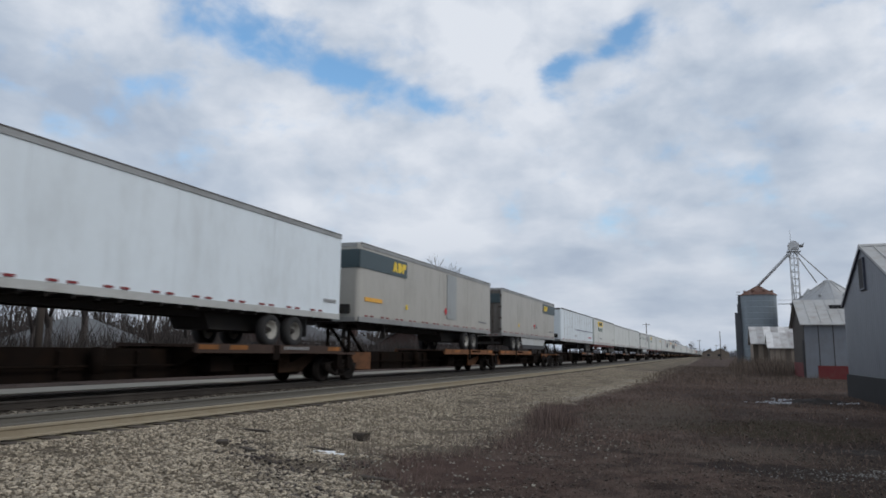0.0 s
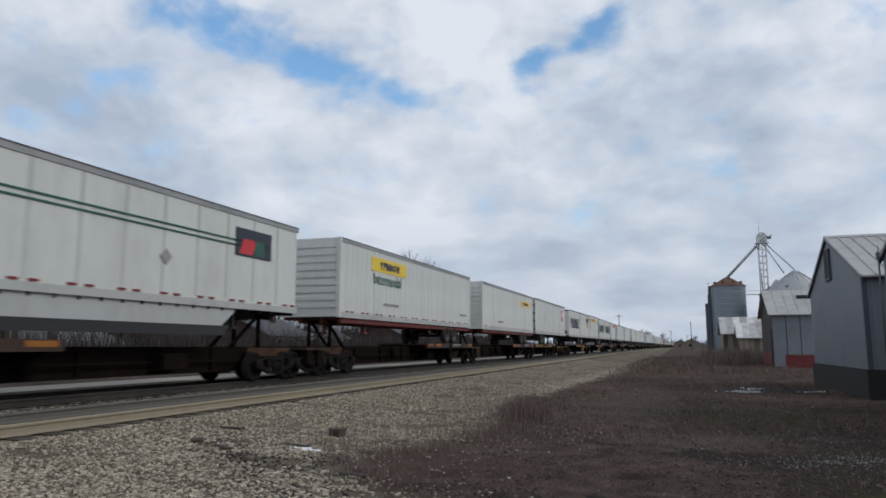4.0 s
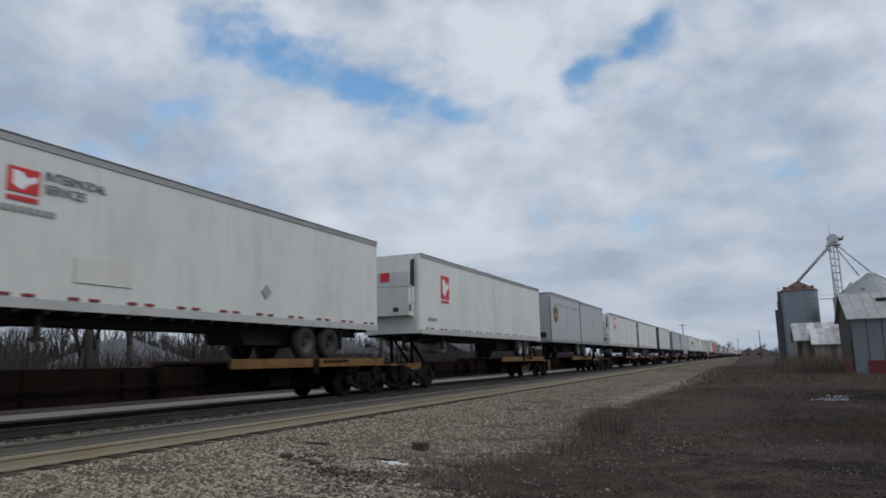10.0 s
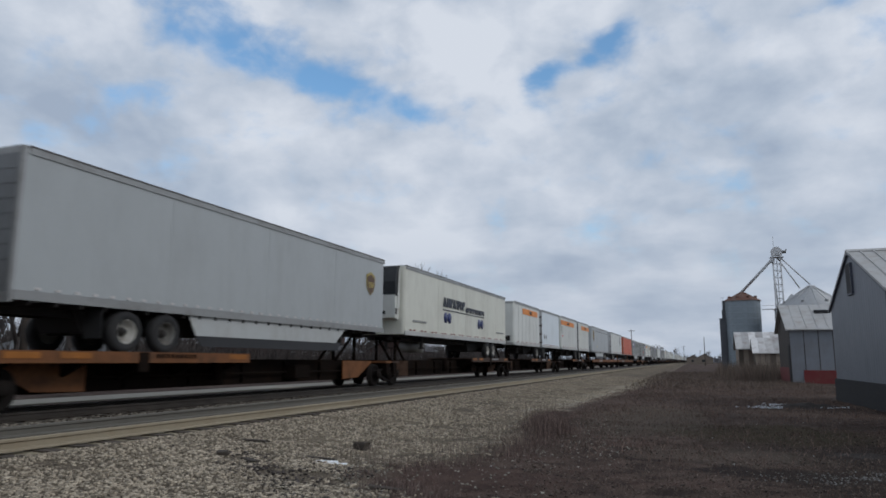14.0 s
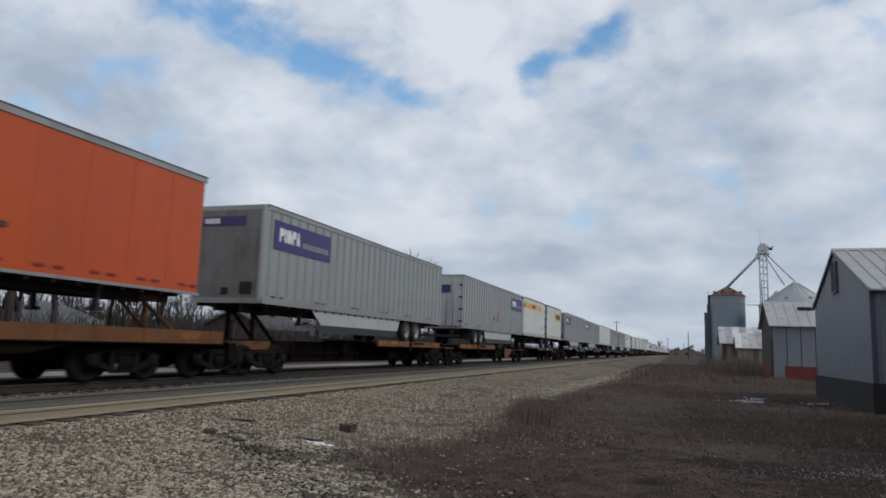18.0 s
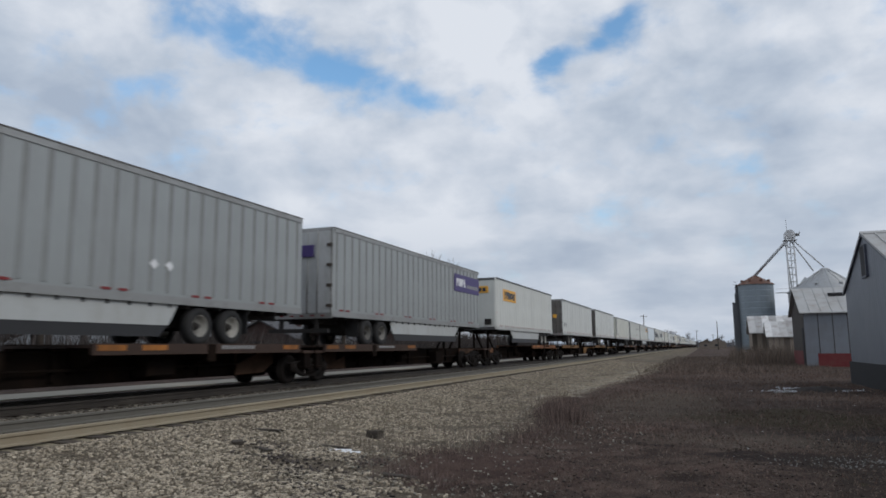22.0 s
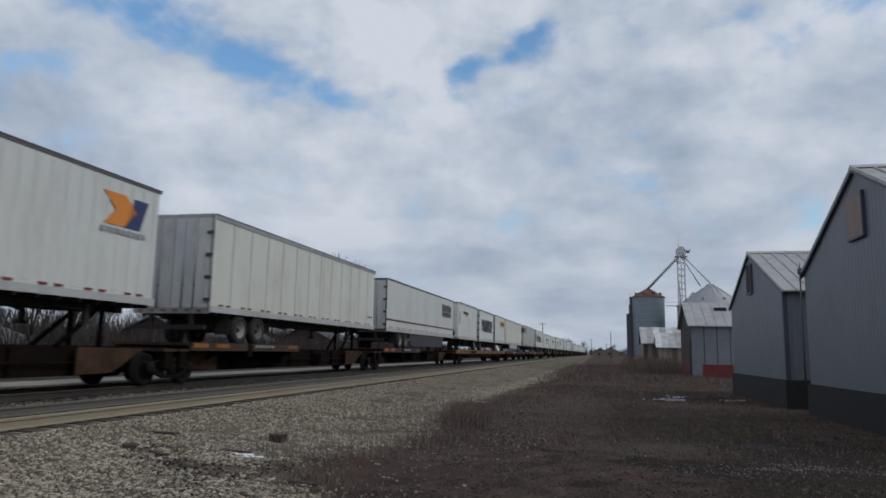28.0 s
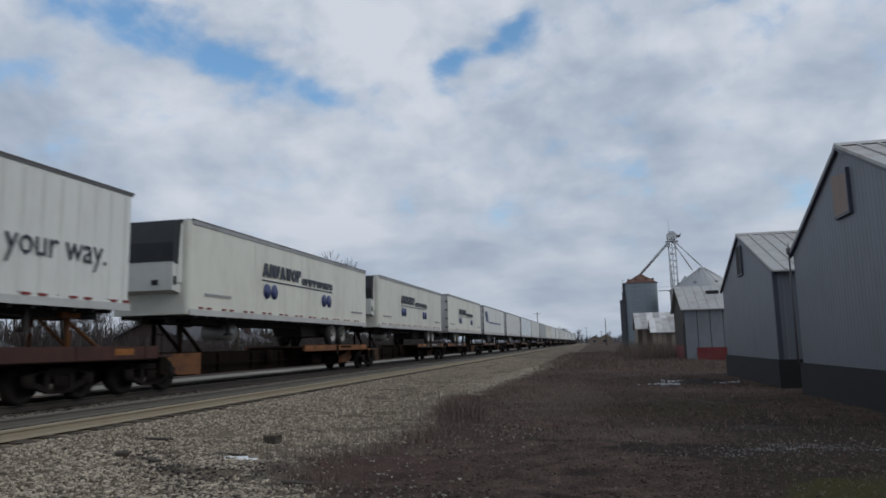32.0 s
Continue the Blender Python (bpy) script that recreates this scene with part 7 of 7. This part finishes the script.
part("conveyor", Mesh().box(-0.2, 0.2, -3.4, 0.2, -0.22, 0.22), frame_steel, leg, at=look((-0.4, -0.5, 8.2), (-3.4, -0.5, 4.2)) @ pose(0, 0, 0, -90, 0, 0))
tank = Mesh().box(-0.9, 2.0, -1.4, 1.4, -0.2, 8.8)
part("receiving_house", tank, surface("dark blue-grey sheet", (0.13, 0.15, 0.18), 0.6, vary=0.12, scale=0.6), leg, at=(0.4, -3.5, 0))


# ---- poles
pole_wood = surface("grey utility pole wood", (0.075, 0.062, 0.052), 0.9, vary=0.2, scale=2)


def utility_pole(x, y, h, arms=1):
    root = thing("utility_pole", Mesh().bar((0, 0, -0.5), (0, 0, h), 0.17, 10, 0.11), pole_wood, "weathered wooden utility pole", "pole", "utility poles", at=(x, y, 0.25))
    for k in range(arms):
        part("crossarm", Mesh().box(-1.1, 1.1, -0.06, 0.06, h - 0.6 - k * 0.9, h - 0.46 - k * 0.9), pole_wood, root)
        for a in (-1, -0.4, 0.4, 1):
            part("insulator", Mesh().lathe((a, 0, h - 0.46 - k * 0.9), [(0, 0.04), (0.1, 0.06), (0.16, 0.02)], "z", 8), frame_steel, root)


for x, y, h, a in ((-17.2, 230, 11.3, 1), (4.9, 255, 9.5, 0), (-3.0, 420, 10, 1), (7, 520, 9, 1), (-26, 48, 8.5, 0), (-26.5, 22, 9, 0), (-27, 95, 9, 1), (-27, 150, 9, 1)):
    utility_pole(x, y, h, a)


# ---------------------------------------------------------------- beyond the tracks
bark = surface("grey brown bark", (0.055, 0.046, 0.042), 0.95, vary=0.25, scale=3)


def bare_tree(seed, h):
    """A leafless tree: tapering trunk, limbs and fine twigs."""
    rng = random.Random(seed)
    trunk, crown = Mesh(), Mesh()

    def grow(p, d, length, r, depth):
        q = p + d * length
        (trunk if depth > 3 else crown).bar(p, q, r, 6 if depth > 3 else 3, r * 0.72)
        if depth == 0:
            return
        n = 3 if depth > 1 else 4
        for i in range(n):
            a = rng.uniform(0, 6.28)
            tilt = rng.uniform(0.25, 0.75) if i else rng.uniform(0.05, 0.25)
            s = d.orthogonal().normalized()
            s = (s * math.cos(a) + d.cross(s) * math.sin(a))
            e = (d * math.cos(tilt) + s * math.sin(tilt) + Vector((0, 0, 0.12))).normalized()
            grow(p + d * length * rng.uniform(0.65, 1.0) if i else q, e, length * rng.uniform(0.62, 0.82), r * rng.uniform(0.5, 0.68), depth - 1)
    grow(Vector((0, 0, -0.3)), Vector((0, 0, 1)), h * 0.26, h * 0.018, 5)
    return trunk.data("trunk", bark, False), crown.data("crown", bark, False)


TREES = [bare_tree(s, 12.0) for s in (1, 2, 3)]


def plant(kind, x, y, k, turn):
    root = new("bare_tree")
    root.matrix_world = pose(x, y, 0.25, 0, 0, turn) @ Matrix.Scale(k, 4)
    tagged(root, "leafless grey-brown tree with fine twigs", "tree", "bare trees behind the tracks")
    part("trunk", TREES[kind][0], bark, root)
    part("crown", TREES[kind][1], bark, root)


plant(0, -34.9, 91, 1.52, 10)
rng = random.Random(8)
for i in range(26):
    x, y = rng.uniform(-62, -30), rng.uniform(4, 120)
    if 26 < y < 44 and x > -44 or 55 < y < 80 and x > -46:
        x -= 18
    plant(i % 3, x, y, rng.uniform(0.6, 1.0), rng.uniform(0, 360))
for x, y, k in ((-32, 29.3, 1.08), (-30.5, 25.8, 0.98), (-29, 34, 0.85), (-29, 16, 0.95), (-31, 20, 0.8), (-30, 11, 1.0), (-33, 27, 0.85), (-37, 15, 1.05), (-28, 30, 0.6)):
    plant(rng.randrange(3), x, y, k, rng.uniform(0, 360))
for x, y, k in ((-9, 640, 1.1), (-22, 600, 1.2), (16, 700, 1.2), (24, 560, 0.9), (-30, 420, 1.1), (30, 620, 1.1), (-35, 340, 1.1), (-18, 450, 1.4), (-20.5, 456, 1.15), (-15.5, 462, 1.05), (-9, 446, 1.0), (-11.5, 452, 0.85)):
    plant(rng.randrange(3), x, y, k, rng.uniform(0, 360))

brush_mat = surface("dense bare brush", (0.048, 0.040, 0.037), 0.95, islands=0.5)


def brush_spots(rng_, n):
    y = -10 + 260 * rng_.random(n)
    x = -52 - 22 * rng_.random(n)
    return np.stack([x, y, np.full(n, 0.2)], 1)


def far_spots(rng_, n):
    x = -900 + 1800 * rng_.random(n)
    y = 980 + 120 * rng_.random(n)
    return np.stack([x, y, np.full(n, 0.0)], 1)


def verge_spots(rng_, n):
    y = -5 + 140 * rng_.random(n)
    x = -27 - 9 * rng_.random(n) ** 2
    return np.stack([x, y, np.full(n, 0.25)], 1)


blades("brush_belt", 42000, brush_spots, (2.2, 5.0), 0.06, brush_mat, "dense dark belt of leafless brush", "brush", 0.2)
blades("verge_brush", 36000, verge_spots, (0.7, 2.5), 0.022, brush_mat, "dark brush along the far verge", "brush", 0.3)
blades("far_wood", 16000, far_spots, (5.0, 9.0), 0.5, surface("hazy far wood", (0.12, 0.12, 0.13), 0.95, islands=0.3), "hazy distant line of bare trees", "woods", 0.15)

siding = surface("white house siding", (0.55, 0.55, 0.53), 0.7, vary=0.08, scale=1.0, grime=0.2)
brick = surface("brown brick wall", (0.058, 0.034, 0.029), 0.85, vary=0.2, scale=3)
pale_shingle = surface("pale grey shingles", (0.115, 0.12, 0.126), 0.85, vary=0.15, scale=2)
shingle = surface("grey asphalt shingles", (0.075, 0.075, 0.08), 0.85, vary=0.15, scale=2)
pane = surface("dark window glass", (0.02, 0.024, 0.03), 0.1, spec=0.6)


def house(x, y, w, d, eave, ridge, wall, label, turn=0):
    root = new("house")
    root.matrix_world = pose(x, y, 0.25, 0, 0, turn)
    tagged(root, label, "house", "houses behind the tracks")
    part("wall", Mesh().box(0, w, 0, d, -0.3, eave), wall, root)
    part("gable", Mesh().prism([(0.02, eave), (w - 0.02, eave), (w * 0.5, ridge - 0.05)], "y", 0.02, d - 0.02), wall, root)
    for s in (-1, 1):
        xe = (0 if s < 0 else w) + s * 0.4
        ze = eave - (ridge - eave) / (w * 0.5) * 0.4
        part("roof", Mesh().prism([(w * 0.5, ridge), (xe, ze), (xe, ze + 0.12), (w * 0.5, ridge + 0.14)], "y", -0.4, d + 0.4), shingle, root)
    for k in range(3):
        yy = d * (0.2 + 0.28 * k)
        win = part("window", Mesh().box(w - 0.02, w + 0.05, yy, yy + 1.0, 1.0, 2.1), siding, root)
        part("pane", Mesh().box(w + 0.04, w + 0.06, yy + 0.08, yy + 0.92, 1.08, 2.02), pane, win)
    part("window", Mesh().box(w * 0.35, w * 0.55, -0.05, 0.02, 1.0, 2.1), pane, root)
    part("chimney", Mesh().box(w * 0.6, w * 0.6 + 0.6, d * 0.6, d * 0.6 + 0.6, ridge - 0.8, ridge + 0.7), brick, root)


hip = new("house")
hip.matrix_world = pose(-45.5, 33.4, 0.2)
tagged(hip, "low brown house with a pale hip roof", "house", "houses behind the tracks")
part("wall", Mesh().box(0.3, 7.2, 0.4, 8.2, -0.3, 1.5), brick, hip)
hip_roof = Mesh()
hip_roof.v = [(-0.2, -0.1, 1.4), (7.7, -0.1, 1.4), (7.7, 8.7, 1.4), (-0.2, 8.7, 1.4), (3.75, 3.4, 3.5), (3.75, 5.2, 3.5), (-0.2, -0.1, 1.28), (7.7, -0.1, 1.28), (7.7, 8.7, 1.28), (-0.2, 8.7, 1.28)]
hip_roof.f = [[0, 1, 4], [1, 2, 5, 4], [2, 3, 5], [3, 0, 4, 5], [6, 7, 1, 0], [7, 8, 2, 1], [8, 9, 3, 2], [9, 6, 0, 3], [9, 8, 7, 6]]
part("roof", hip_roof, pale_shingle, hip)
for yy in (1.2, 3.6, 6.0):
    part("window", Mesh().box(7.18, 7.24, yy, yy + 1.1, 0.3, 1.2), pane, hip)
house(-46, 60, 8, 8, 2.4, 4.2, brick, "brown brick house with a grey roof")
house(-42, 70.5, 5, 5, 2.2, 3.4, siding, "small white garage with a grey roof")
house(-50, 104, 9, 9, 2.8, 5.0, brick, "brown brick house beyond the road")
house(3.0, 410, 9, 9, 3.0, 5.2, bare_wood, "far low building near the crossing")
house(-2.0, 470, 8, 9, 3.0, 5.2, bare_wood, "far brown building near the crossing")
house(16, 330, 8, 12, 3.0, 5.0, siding, "far white farm building")


# ---- ties: the nearest ones singly, the rest in one piece
tie_mesh = Mesh().box(-1.3, 1.06, -0.12, 0.12, -0.17, 0.0, 0.015).data("tie", tie_wood)
tie_rng = random.Random(2)
for i in range(110):
    part("tie", tie_mesh, tie_wood, near_track, at=pose(-8.93 + tie_rng.uniform(-0.04, 0.04), 3.0 + i * 0.52 + tie_rng.uniform(-0.03, 0.03), 0.328 + tie_rng.uniform(-0.012, 0.008), 0, 0, tie_rng.uniform(-1.2, 1.2)))
rest, rest2 = Mesh(), Mesh()
for i in range(400):
    y = 3.0 + (i + 110) * 0.52
    rest.box(-10.23, -7.87, y - 0.15, y + 0.15, 0.15, 0.328)
for i in range(520):
    y = 3.0 + i * 0.52
    rest2.box(-1.3, 1.3, y - 0.115, y + 0.115, 0.18, 0.343)
tagged(part("far_ties", rest.data("far_ties", tie_wood, False), tie_wood, near_track), kind="stuff")
tagged(part("far_ties", rest2.data("far_ties", tie_wood, False), tie_wood, main_track), kind="stuff")


# ---------------------------------------------------------------- movement
def motions():
    for ob, s0 in MOVERS:
        end = s0 - SPEED * 32.0
        walk(ob, [(0.0, pose(TRAIN_X + s0 * SLANT, s0, RAIL_Z, 0, 0, -TURN)), (32.0, pose(TRAIN_X + end * SLANT, end, RAIL_Z, 0, 0, -TURN))])


motions()
